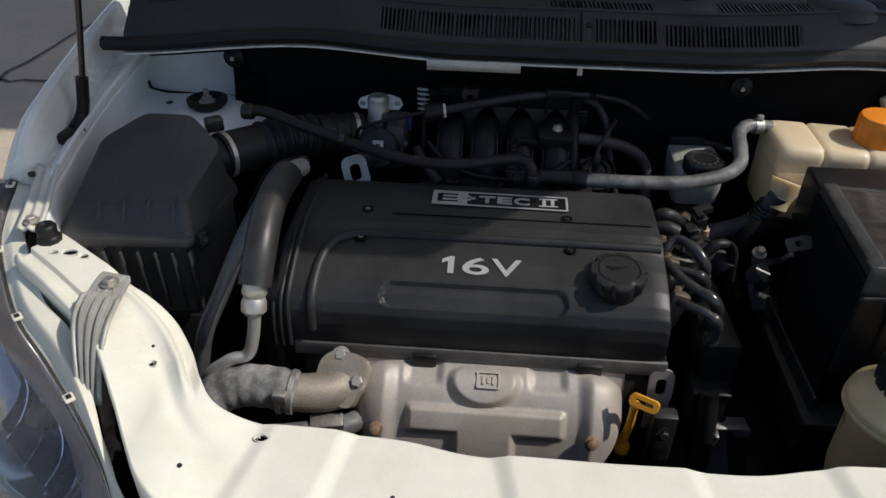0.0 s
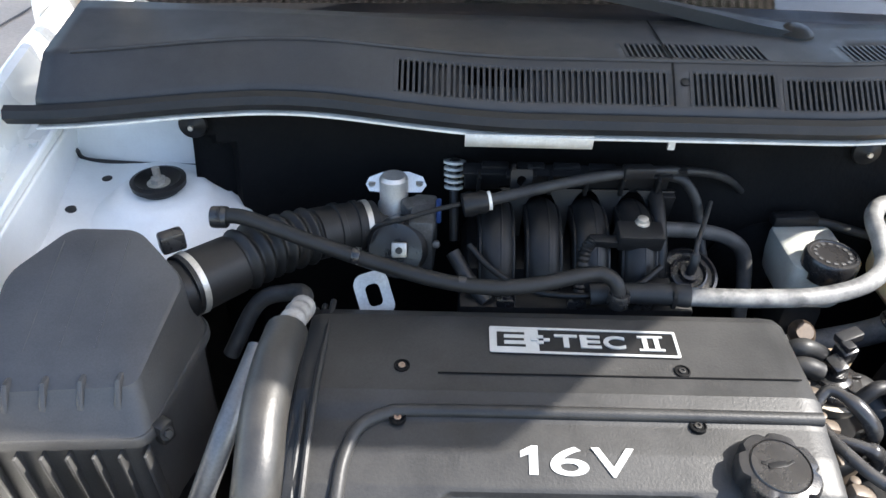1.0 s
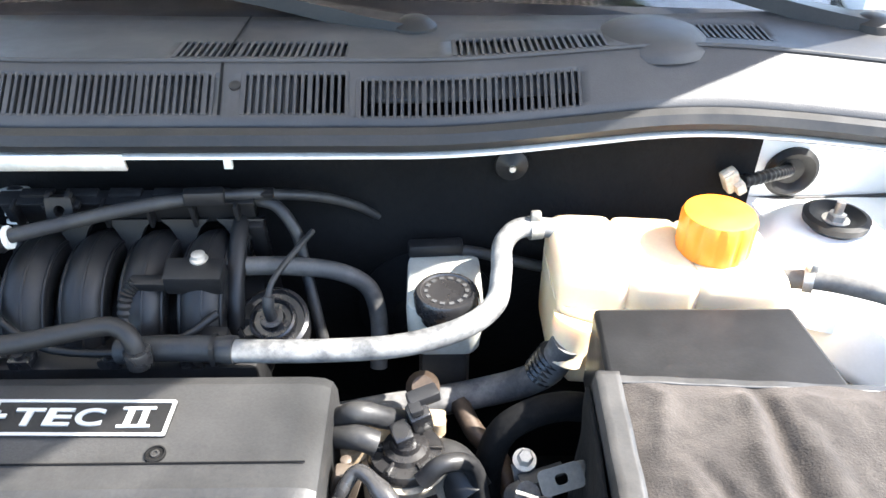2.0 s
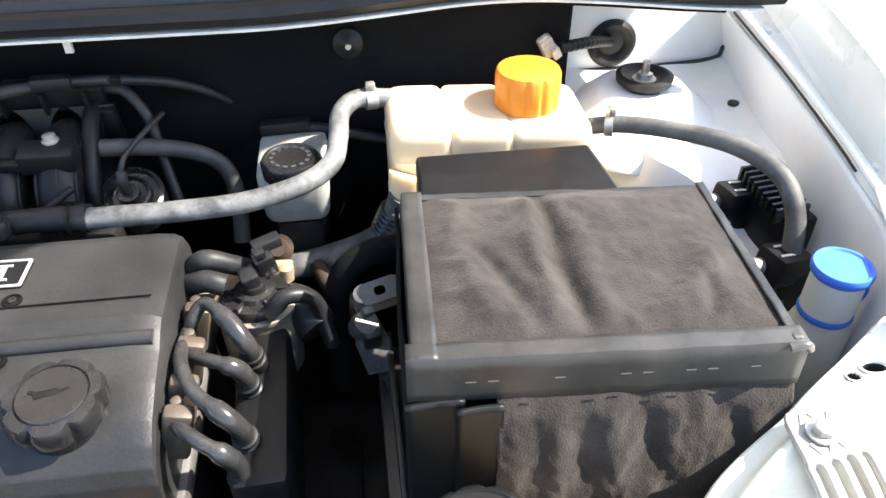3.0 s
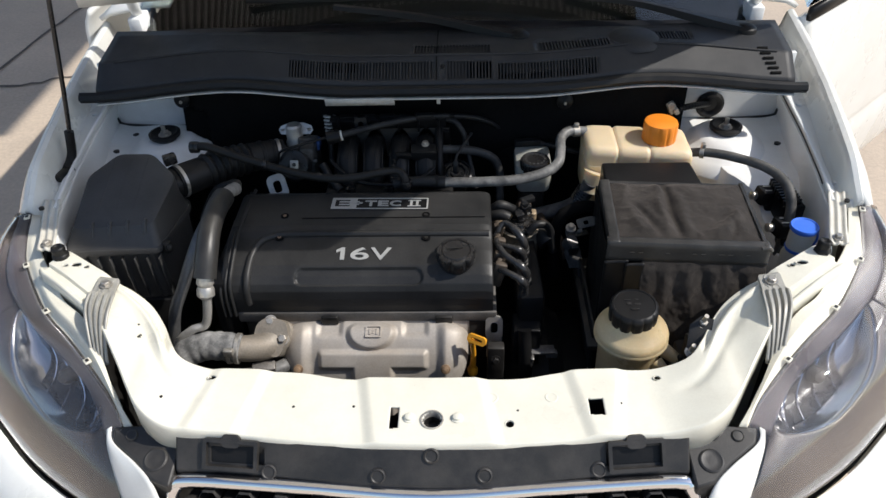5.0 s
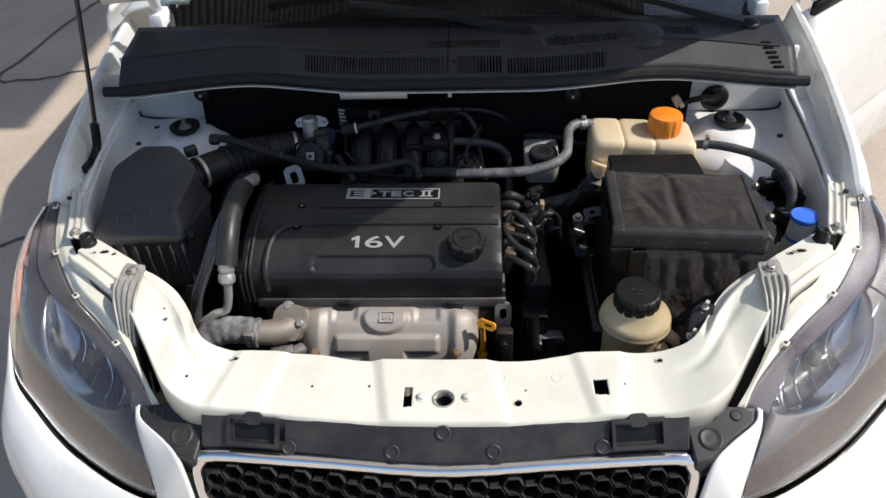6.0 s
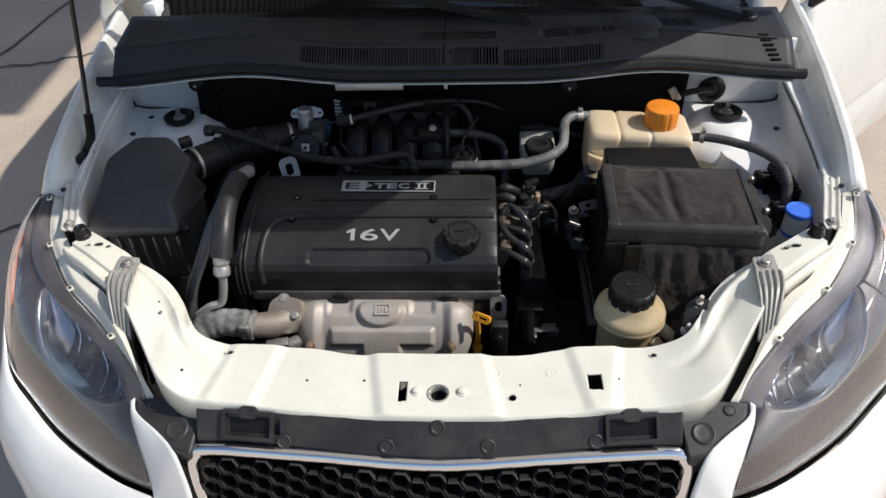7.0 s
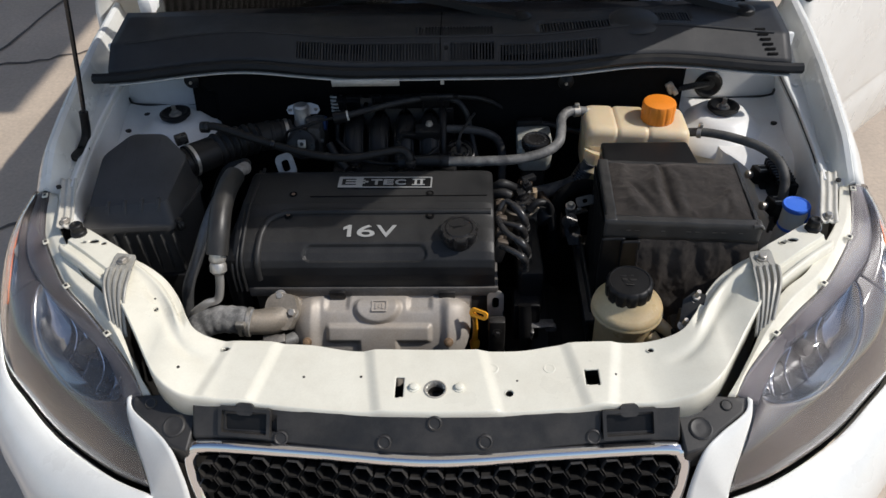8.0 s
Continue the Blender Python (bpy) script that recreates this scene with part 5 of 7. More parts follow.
# cylinder head edge, block, timing side
bm = B()
box(bm, (-0.125, 0.414, 0.712), (0.455, 0.232, 0.022), bevel=0.004)
part("head_flange", bm, surf("grey_head_gasket", (0.11, 0.105, 0.10), 0.6, metal=0.3, var=0.3, scale=30, dust=DUST, dust_amount=0.3), eng)
for x in (-0.19, 0.01):
    bm = B()
    box(bm, (x, 0.298, 0.708), (0.030, 0.012, 0.018), bevel=0.003)
    part("flange_tab", bm, dark, eng)
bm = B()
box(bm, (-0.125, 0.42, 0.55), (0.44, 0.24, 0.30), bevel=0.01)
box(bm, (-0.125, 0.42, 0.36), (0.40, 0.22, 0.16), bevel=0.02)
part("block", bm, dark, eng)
bm = B()
box(bm, (-0.372, 0.42, 0.62), (0.05, 0.24, 0.34), bevel=0.02)
part("belt_cover", bm, black, eng)
for k in range(3):
    bm = B()
    tube(bm, [(-0.352 - 0.009 * k, 0.532, 0.826 - 0.006 * k), (-0.352 - 0.009 * k, 0.41, 0.830 - 0.006 * k), (-0.353 - 0.009 * k, 0.33, 0.803 - 0.006 * k), (-0.354 - 0.009 * k, 0.300, 0.776 - 0.004 * k), (-0.354 - 0.009 * k, 0.296, 0.72)], 0.0032, 8)
    part("belt_cover_rib", bm, cover_black, eng)
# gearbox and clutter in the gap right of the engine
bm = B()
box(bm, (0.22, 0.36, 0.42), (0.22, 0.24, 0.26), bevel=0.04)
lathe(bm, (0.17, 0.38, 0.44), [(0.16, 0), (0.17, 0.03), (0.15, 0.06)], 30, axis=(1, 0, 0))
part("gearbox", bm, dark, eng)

# exhaust heat shield
sh = root("heat_shield", (-0.113, 0.25, 0.60), "stamped grey heat shield over the exhaust manifold", "heat shield")
SHIELD = [(0, 0.308, 0.690), (0, 0.304, 0.701), (0, 0.290, 0.703), (0, 0.270, 0.693), (0, 0.252, 0.675), (0, 0.238, 0.650), (0, 0.228, 0.620), (0, 0.222, 0.585), (0, 0.220, 0.550)]
n_s = V(0, -0.80, 0.60)
def box_fn(x, a, b, w):
    return curve1([(a - w, 0), (a + w, 1)], x) * (1 - curve1([(b - w, 0), (b + w, 1)], x))
def shf(u, v):
    p = at_line(SHIELD, v)
    t = (at_line(SHIELD, min(1, v + 0.02)) - at_line(SHIELD, max(0, v - 0.02))).normalized()
    n = V(1, 0, 0).cross(t).normalized() * -1
    if n.y > 0.3 or n.z < -0.3:
        n = -n
    e = 2 * u - 1
    w = 0.164
    if v < 0.14:
        w -= 0.020 * (1 - v / 0.14) ** 2
    if v > 0.52:
        w *= math.sqrt(max(0.05, 1 - ((v - 0.52) / 0.62) ** 2))
    x = -0.1115 + e * w
    drop = 0.030 * abs(e) ** 10
    # raised T, round dish under the stamp, and a lobe round each bolt
    bar = box_fn(x, -0.206, -0.020, 0.005) * box_fn(v, 0.500, 0.630, 0.022)
    stem = box_fn(x, -0.149, -0.079, 0.005) * box_fn(v, 0.54, 1.4, 0.022)
    r = math.hypot((x + 0.116) / 0.047, (v - 0.34) / 0.165)
    dish = (1 - curve1([(0.72, 0), (1.0, 1)], r)) * curve1([(0.20, 0), (0.36, 1)], v)
    emb = max(0.0080 * max(bar, stem), 0.0095 * dish)
    for a, b in ((-0.2745, -0.228), (0.005, 0.0515)):
        emb = max(emb, 0.0105 * box_fn(x, a, b, 0.010) * box_fn(v, 0.26, 1.4, 0.10))
    for cx in (-0.190, -0.040):
        emb -= 0.005 * box_fn(x, cx - 0.020, cx + 0.020, 0.006) * box_fn(v, 0.14, 0.36, 0.04)
    return V(x, p.y, p.z) + n * (emb - drop)
bm = B()
sheet(bm, shf, 220, 120)
part("shield", bm, shield_alu, sh, solid=0.002)
for u in (0.095, 0.885):
    bm = B()
    lathe(bm, shf(u, 0.625) - n_s * 0.001, [(0.0085, 0.0), (0.0085, 0.005), (0.0058, 0.006), (0.0055, 0.015), (0.003, 0.016)], 12, axis=n_s)
    part("shield_bolt", bm, surf("rusty_bolt", (0.30, 0.20, 0.12), 0.6, metal=0.4, var=0.4, scale=60), sh, "rusty shield bolt")
bm = B()
n_t = (shf(0.52, 0.34) - shf(0.48, 0.34)).cross(shf(0.50, 0.31) - shf(0.50, 0.37)).normalized()
n_t = n_t if n_t.z > 0 else -n_t
m_t = Matrix.Translation(shf(0.50, 0.34) + n_t * 0.0006) @ n_t.to_track_quat('Z', 'Y').to_matrix().to_4x4()
ring_plate(bm, rounded(0.028, 0.022, 0.002, 3), rounded(0.0235, 0.0175, 0.0015, 3), -0.001, 0.0006, m_t)
part("stamp_plate", bm, shield_alu, sh)
bm = B()
for k in range(3):
    prism(bm, rounded(0.0030, 0.011 - 0.003 * (k % 2), 0.0008, 2), -0.001, 0.0006, m_t @ Matrix.Translation((-0.006 + 0.006 * k, 0, 0)))
part("stamp_bars", bm, shield_alu, sh)
bm = B()
box(bm, (-0.112, 0.29, 0.60), (0.24, 0.04, 0.12), bevel=0.01)
part("manifold", bm, rust, sh)

# thermostat housing and top hose
th = root("thermostat_housing", (-0.30, 0.26, 0.68), "grey cast thermostat elbow on the engine's corner", "housing")
bm = B()
tube(bm, [(-0.276, 0.290, 0.690), (-0.284, 0.266, 0.690), (-0.298, 0.250, 0.692), (-0.320, 0.240, 0.696), (-0.345, 0.234, 0.702)], lambda t: 0.0270 - 0.005 * t, 18)
mt = pose(-0.288, 0.262, 0.702, 44, 4, -6)
prism(bm, [(q.x, q.y) for q in fillet([(x * 0.86, y * 0.86, 0) for x, y in ((-0.034, -0.034), (0.024, -0.040), (0.038, 0.004), (0.028, 0.034), (-0.012, 0.038), (-0.030, 0.022))], 0.009, 4)], -0.034, 0.012, mt)
part("elbow", bm, surf("tan_cast_alloy", (0.27, 0.24, 0.20), 0.62, metal=0.35, var=0.2, scale=30, grain=260, bump=0.5, dist=0.001, dust=(0.34, 0.27, 0.19), dust_amount=0.5, dust_scale=22), th)
for x, y, z in ((-0.289, 0.279, 0.722), (-0.266, 0.254, 0.704), (-0.310, 0.250, 0.704)):
    bm = B()
    bolt(bm, (x, y, z), 0.0075, 0.009, (0, -0.6, 0.8))
    part("bolt", bm, steel, th)
bm = B()
tube(bm, [(-0.335, 0.232, 0.703), (-0.365, 0.232, 0.710), (-0.400, 0.232, 0.708), (-0.432, 0.222, 0.694), (-0.452, 0.196, 0.66), (-0.458, 0.17, 0.60)], lambda t: 0.0245 + 0.0006 * math.sin(t * 60), 18, 12)
thing("radiator_hose", bm, surf("chalky_hose", (0.15, 0.15, 0.147), 0.72, var=0.35, scale=30, dust=(0.42, 0.41, 0.39), dust_amount=0.85, dust_scale=30, bump=0.3), "dusty grey rubber radiator hose on the thermostat elbow", "hose")
bm = B()
for k in (0, 1):
    lathe(bm, (-0.338 - 0.012 * k, 0.2322, 0.704), [(0.0262, -0.003), (0.0265, 0.003)], 24, axis=(-1, 0, 0.1))
box(bm, (-0.345, 0.206, 0.722), (0.016, 0.010, 0.012), bevel=0.002)
thing("hose_clamp", bm, steel, "spring steel clamp round the radiator hose", "clamp")

# sleeved air-conditioning pipe
pp = root("sleeved_pipe", (-0.38, 0.30, 0.75), "air-conditioning pipe in a dusty black foam sleeve", "pipe")
bm = B()
tube(bm, [(-0.374, 0.425, 0.884), (-0.376, 0.385, 0.886), (-0.377, 0.340, 0.878), (-0.376, 0.300, 0.858), (-0.379, 0.272, 0.826)], 0.0185, 18)
part("sleeve", bm, foam, pp)
bm = B()
tube(bm, [(-0.370, 0.478, 0.866), (-0.372, 0.452, 0.877), (-0.374, 0.425, 0.884)], lambda t: 0.0112 + 0.0010 * math.sin(t * 22), 16, 10)
part("crimp", bm, surf("dull_crimp", (0.30, 0.29, 0.28), 0.5, metal=0.5, var=0.25, scale=40, dust=DUST, dust_amount=0.3), pp, "aluminium crimp collar")
bm = B()
tube(bm, [(-0.370, 0.474, 0.868), (-0.374, 0.500, 0.862), (-0.392, 0.516, 0.850), (-0.425, 0.520, 0.832), (-0.455, 0.50, 0.78)], 0.0085, 12)
part("rear_hose", bm, hose_dark, pp)
bm = B()
lathe(bm, (-0.379, 0.275, 0.830), [(0.0125, 0.0), (0.0145, 0.012), (0.012, 0.018), (0.0145, 0.024), (0.0145, 0.034), (0.009, 0.040)], 18, axis=(-0.05, -0.35, -0.9))
part("lower_fitting", bm, alu, pp)
bm = B()
tube(bm, [(-0.380, 0.262, 0.795), (-0.384, 0.256, 0.765), (-0.392, 0.250, 0.742), (-0.415, 0.245, 0.734), (-0.445, 0.24, 0.70), (-0.45, 0.24, 0.60)], 0.0075, 12)
part("bare_pipe", bm, alu, pp)
bm = B()
tube(bm, [(-0.405, 0.44, 0.85), (-0.422, 0.370, 0.822), (-0.446, 0.328, 0.765), (-0.466, 0.300, 0.715), (-0.48, 0.28, 0.62)], 0.0105, 12)
thing("lower_pipe", bm, surf("dull_pipe", (0.15, 0.15, 0.15), 0.45, metal=0.6, var=0.2, scale=30), "dull grey metal pipe beside the engine", "pipe")

bm = B()
tube(bm, [(-0.43, 0.19, 0.640), (-0.38, 0.205, 0.652), (-0.33, 0.215, 0.655), (-0.28, 0.235, 0.650), (-0.255, 0.27, 0.64)], 0.013, 12)
wpz = root("water_pipe", (-0.34, 0.21, 0.60), "dusty cast water pipe below the thermostat", "pipe")
part("tube", bm, hose_grey, wpz)
bm = B()
box(bm, (-0.300, 0.228, 0.655), (0.040, 0.018, 0.036), (20, 0, 10), 0.003)
part("flange", bm, surf("oily_flange", (0.22, 0.21, 0.195), 0.5, metal=0.5, var=0.3, scale=30, dust=(0.12, 0.10, 0.08), dust_amount=0.5), wpz)

# engine lifting eyes
for nm, c, w, h, tilt, mt in (("lifting_eye", (-0.312, 0.543, 0.826), 0.036, 0.048, -52, surf("dull_plate", (0.34, 0.34, 0.33), 0.5, metal=0.3, var=0.2, scale=30, dust=DUST, dust_amount=0.3)), ("lifting_eye", (0.098, 0.296, 0.688), 0.030, 0.050, -80, alu)):
    bm = B()
    m = pose(*c, -tilt, 0, 0) @ Matrix.Rotation(radians(18 if c[0] < 0 else 0), 4, 'Z')
    ring_plate(bm, rounded(w, h, 0.012, 6), rounded(w * 0.42, h * 0.48, 0.0055, 6), -0.002, 0.002, m)
    ob = root(nm, (c[0], c[1], c[2] - 0.03), "plain steel lifting eye plate with an oval hole", "bracket", group="engine lifting eyes")
    part("eye_plate", bm, mt, ob)
    bm = B()
    box(bm, m @ V(0, -h * 0.5 - 0.020, -0.004), (w * 0.9, 0.045, 0.004), (-tilt + 8, 0, 0), 0.001)
    part("foot", bm, mt, ob)

# dipstick
dp = root("dipstick", (0.062, 0.27, 0.60), "amber plastic dipstick handle", "dipstick")
bm = B()
m = pose(0.067, 0.243, 0.712, 60, 0, -28)
ring_plate(bm, rounded(0.034, 0.015, 0.0055, 5), rounded(0.022, 0.005, 0.0022, 5), -0.003, 0.003, m)
part("loop", bm, yellow, dp)
bm = B()
tube(bm, [(0.058, 0.247, 0.705), (0.060, 0.254, 0.690), (0.0615, 0.262, 0.655), (0.060, 0.270, 0.618)], lambda t: 0.0062 - 0.0015 * math.sin(math.pi * t), 10)
lathe(bm, (0.060, 0.270, 0.600), [(0.009, 0), (0.010, 0.010), (0.006, 0.018)], 14)
part("stem", bm, yellow, dp)
bm = B()
tube(bm, [(0.060, 0.270, 0.605), (0.062, 0.30, 0.50)], 0.004, 8)
part("tube", bm, dark, dp)

# spark leads and coil side
tan = surf("oily_tan_casting", (0.085, 0.066, 0.05), 0.55, metal=0.3, var=0.25, scale=30, dust=(0.2, 0.15, 0.1), dust_amount=0.4)
coil = root("ignition_coil", (0.15, 0.36, 0.68), "black ignition coil pack with four plug leads", "ignition coil")
bm = B()
box(bm, (0.160, 0.385, 0.70), (0.045, 0.17, 0.11), (0, 0, 2), 0.010)
part("coil_body", bm, black, coil)
LEADS = [((0.100, 0.428, 0.765), (0.107, 0.433, 0.795), (0.120, 0.440, 0.810), (0.138, 0.422, 0.808), (0.152, 0.408, 0.793), (0.155, 0.414, 0.765)),
         ((0.090, 0.420, 0.780), (0.113, 0.400, 0.790), (0.135, 0.387, 0.794), (0.149, 0.385, 0.784), (0.152, 0.392, 0.755)),
         ((0.104, 0.430, 0.790), (0.106, 0.389, 0.800), (0.120, 0.354, 0.803), (0.141, 0.333, 0.800), (0.152, 0.330, 0.785), (0.153, 0.340, 0.755)),
         ((0.092, 0.385, 0.770), (0.107, 0.338, 0.788), (0.127, 0.314, 0.795), (0.143, 0.306, 0.788), (0.149, 0.310, 0.770), (0.148, 0.318, 0.735))]
lead_mat = surf("glossy_lead", (0.030, 0.029, 0.029), 0.26, spec=0.5, var=0.2, scale=30, dust=(0.10, 0.09, 0.08), dust_amount=0.2, dust_scale=30)
for pts in LEADS:
    bm = B()
    tube(bm, pts, lambda t: 0.0056 + 0.0022 * curve1([(0.50, 0), (0.58, 1)], t), 14, 10)
    ld = part("plug_lead", bm, lead_mat, coil, "glossy black plug lead with boot")
    bm = B()
    d = V(*pts[-1]) - V(*pts[-2])
    lathe(bm, V(*pts[-1]) - d * 0.45, [(0.0082, 0), (0.0100, 0.001), (0.0102, 0.004), (0.0085, 0.006), (0.0085, 0.009), (0.0100, 0.010), (0.0102, 0.014), (0.0090, 0.016), (0.0088, 0.04)], 16, axis=d)
    part("boot", bm, rubber, ld)
bm = B()
for y in (0.34, 0.37, 0.41, 0.45):
    box(bm, (0.105, y, 0.775), (0.022, 0.014, 0.05), (0, 15, 0), 0.004)
    lathe(bm, (0.108, y + 0.01, 0.79), [(0.0045, 0), (0.0045, 0.009), (0.003, 0.010)], 8)
part("lead_holder", bm, tan, coil, "dirty tan casting behind the leads")
eg = root("exhaust_valve_unit", (0.15, 0.48, 0.72), "round grimy metal valve unit with black plug on top", "valve")
grimy = surf("grimy_alloy", (0.30, 0.27, 0.22), 0.5, metal=0.45, var=0.3, scale=30, dust=(0.16, 0.12, 0.08), dust_amount=0.5, dust_scale=24)
bm = B()
lathe(bm, (0.152, 0.488, 0.69), [(0.034, 0), (0.036, 0.03), (0.0365, 0.055), (0.0345, 0.060), (0.0345, 0.070), (0.036, 0.072), (0.036, 0.076), (0.030, 0.078)], 32)
part("can", bm, grimy, eg, "grimy bare metal can")
bm = B()
lathe(bm, (0.152, 0.488, 0.768), [(0.0315, 0), (0.0315, 0.004), (0.029, 0.008), (0.020, 0.009), (0.018, 0.013), (0.013, 0.015), (0.012, 0.020), (0.004, 0.021)], 28)
lid = part("lid", bm, satin, eg)
for k in range(6):
    a = 2 * math.pi * k / 6
    bm = B()
    box(bm, (0.152 + 0.023 * math.cos(a), 0.488 + 0.023 * math.sin(a), 0.777), (0.012, 0.003, 0.006), (0, 0, math.degrees(a)), 0.001)
    part("lid_fin", bm, satin, lid)
bm = B()
box(bm, (0.150, 0.488, 0.792), (0.016, 0.020, 0.020), (10, -12, 20), 0.003)
box(bm, (0.163, 0.502, 0.798), (0.018, 0.018, 0.024), (10, -12, 20), 0.003)
box(bm, (0.166, 0.510, 0.813), (0.026, 0.014, 0.010), (0, -8, 20), 0.002)
box(bm, (0.160, 0.497, 0.813), (0.010, 0.012, 0.006), (0, -8, 20), 0.001)
part("plug", bm, satin, eg)
bm = B()
prism(bm, [(q.x, q.y) for q in fillet([(-0.050, -0.012, 0), (0.002, 0.020, 0), (0.030, 0.024, 0), (0.034, 0.040, 0), (-0.006, 0.042, 0), (-0.054, 0.004, 0)], 0.006, 3)], -0.008, 0.004, pose(0.152, 0.488, 0.774))
lathe(bm, (0.178, 0.516, 0.765), [(0.007, 0), (0.007, 0.014), (0.004, 0.016)], 12)
part("flange", bm, surf("tan_alloy", (0.38, 0.29, 0.19), 0.55, metal=0.25, var=0.3, scale=30, dust=(0.16, 0.11, 0.07), dust_amount=0.5, dust_scale=22), eg, "stained tan alloy mounting flange")
bm = B()
tube(bm, [(0.165, 0.458, 0.775), (0.182, 0.462, 0.79), (0.205, 0.47, 0.775), (0.215, 0.47, 0.72)], 0.0075, 10)
part("lead", bm, hose_dark, eg)
bm = B()
tube(bm, [(0.10, 0.50, 0.80), (0.115, 0.495, 0.812), (0.135, 0.500, 0.800), (0.150, 0.51, 0.785)], 0.009, 12)
tube(bm, [(0.095, 0.49, 0.79), (0.115, 0.480, 0.80), (0.130, 0.478, 0.795)], 0.010, 12)
part("pipe_stub", bm, hose_dark, eg)

# ---- air filter box and intake ----
ab = root("air_filter_box", (-0.545, 0.43, 0.70), "large matt black air filter box with ribbed front", "air filter")
# six-cornered outlines of the sloping top and of the rim below it
TOP = [(-0.636, 0.378), (-0.497, 0.388), (-0.479, 0.488), (-0.534, 0.540), (-0.598, 0.540), (-0.641, 0.490)]
RIM = [(-0.652, 0.351), (-0.487, 0.361), (-0.471, 0.496), (-0.528, 0.552), (-0.604, 0.552), (-0.656, 0.494)]
top_o = fillet([(x, y, 0) for x, y in TOP], 0.012, 4)
rim_o = fillet([(x, y, 0) for x, y in RIM], 0.014, 4)
def lid_z(y):
    return 0.8535 + 0.33 * (y - 0.386)
def lid_ring(k, grow=0.0, z=None, fall=0.0):
    """Ring between rim (k 0) and top (k 1)."""
    out = []
    for a, b in zip(rim_o, top_o):
        p = a.lerp(b, k)
        c = V(-0.555, 0.44, 0)
        p = p + (p - c).normalized() * grow
        out.append(V(p.x, p.y, z if z is not None else lid_z(p.y) - fall))
    return out
def shrink(ring_, k, lift=0.0):
    c = sum(ring_, V(0, 0, 0)) / len(ring_)
    return [V(lerp(c.x, p.x, k), lerp(c.y, p.y, k), lid_z(lerp(c.y, p.y, k)) + lift) for p in ring_]
t1 = lid_ring(1.0)
bm = B()
skin(bm, [lid_ring(0, 0.001, 0.822), [a.lerp(b, 0.90) for a, b in zip(lid_ring(0, 0.0, 0.822), t1)], [a.lerp(b, 0.965) + V(0, 0, 0.0012) for a, b in zip(lid_ring(0, 0.0, 0.822), t1)],
          shrink(t1, 0.985, 0.0006), shrink(t1, 0.95, 0.0012), shrink(t1, 0.5, 0.002)])
part("lid", bm, airbox_mat, ab, angle=24)
bm = B()
skin(bm, [lid_ring(0, 0.003, 0.811), lid_ring(0, 0.0045, 0.812), lid_ring(0, 0.0045, 0.820), lid_ring(0, 0.003, 0.822)])
part("rim_flange", bm, airbox_mat, ab)
bm = B()
skin(bm, [[V(-0.555 + (p.x + 0.555) * 0.93, 0.44 + (p.y - 0.44) * 0.93, 0.66) for p in rim_o], [V(-0.555 + (p.x + 0.555) * 0.955, 0.44 + (p.y - 0.44) * 0.965, 0.811) for p in rim_o]])
part("tub", bm, airbox_mat, ab)
for k in range(3):
    # raised lines along the top, ending in short wedges over the front crease
    bm = B()
    x = -0.600 + 0.0305 * k
    y = 0.384 + 0.0022 * k
    tube(bm, [(x, y + 0.030 + 0.11 * i / 4, lid_z(y + 0.030 + 0.11 * i / 4) + 0.0012) for i in range(5)], 0.0014, 6, smooth=False)
    part("lid_line", bm, airbox_mat, ab)
for k in range(4):
    bm = B()
    x = -0.602 + 0.0305 * k
    y = 0.381 + 0.0022 * k
    z = lid_z(y)
    skin(bm, [[V(x - w, y + 0.016, z + 0.004), V(x - w, y + 0.001, z + 0.0062 - lift), V(x - w, y - 0.0085, z - 0.0050 - lift), V(x - w, y - 0.014, z - 0.016), V(x - w, y + 0.006, z - 0.010)] for w, lift in ((0.0030, 0.003), (0.0016, 0.0), (-0.0016, 0.0), (-0.0030, 0.003))])
    part("lid_rib", bm, airbox_mat, ab)
for k in range(7):
    bm = B()
    x = -0.618 + 0.0215 * k
    y = 0.357 + 0.0012 * k
    box(bm, (x, y, 0.758), (0.0030, 0.014, 0.092), (4, 0, 0), 0.001)
    part("base_rib", bm, airbox_mat, ab)
bm = B()
box(bm, (-0.478, 0.376, 0.812), (0.012, 0.014, 0.022), (0, 0, -30), 0.002)
bolt(bm, (-0.473, 0.370, 0.816), 0.0042, 0.005, (0.7, -0.5, 0.4))
part("clip", bm, dark, ab)
bm = B()
box(bm, (-0.55, 0.43, 0.62), (0.13, 0.15, 0.17), bevel=0.01)
part("base", bm, black, ab)
bm = B()
lathe(bm, (-0.500, 0.503, 0.856), [(0.029, -0.010), (0.031, 0.0), (0.0325, 0.006), (0.030, 0.012)], 28, axis=(0.62, 0.76, -0.12))
part("outlet", bm, black, ab)
bm = B()
box(bm, (-0.505, 0.540, 0.892), (0.024, 0.016, 0.02), (0, 0, 35), 0.003)
part("sensor_plug", bm, satin, ab)

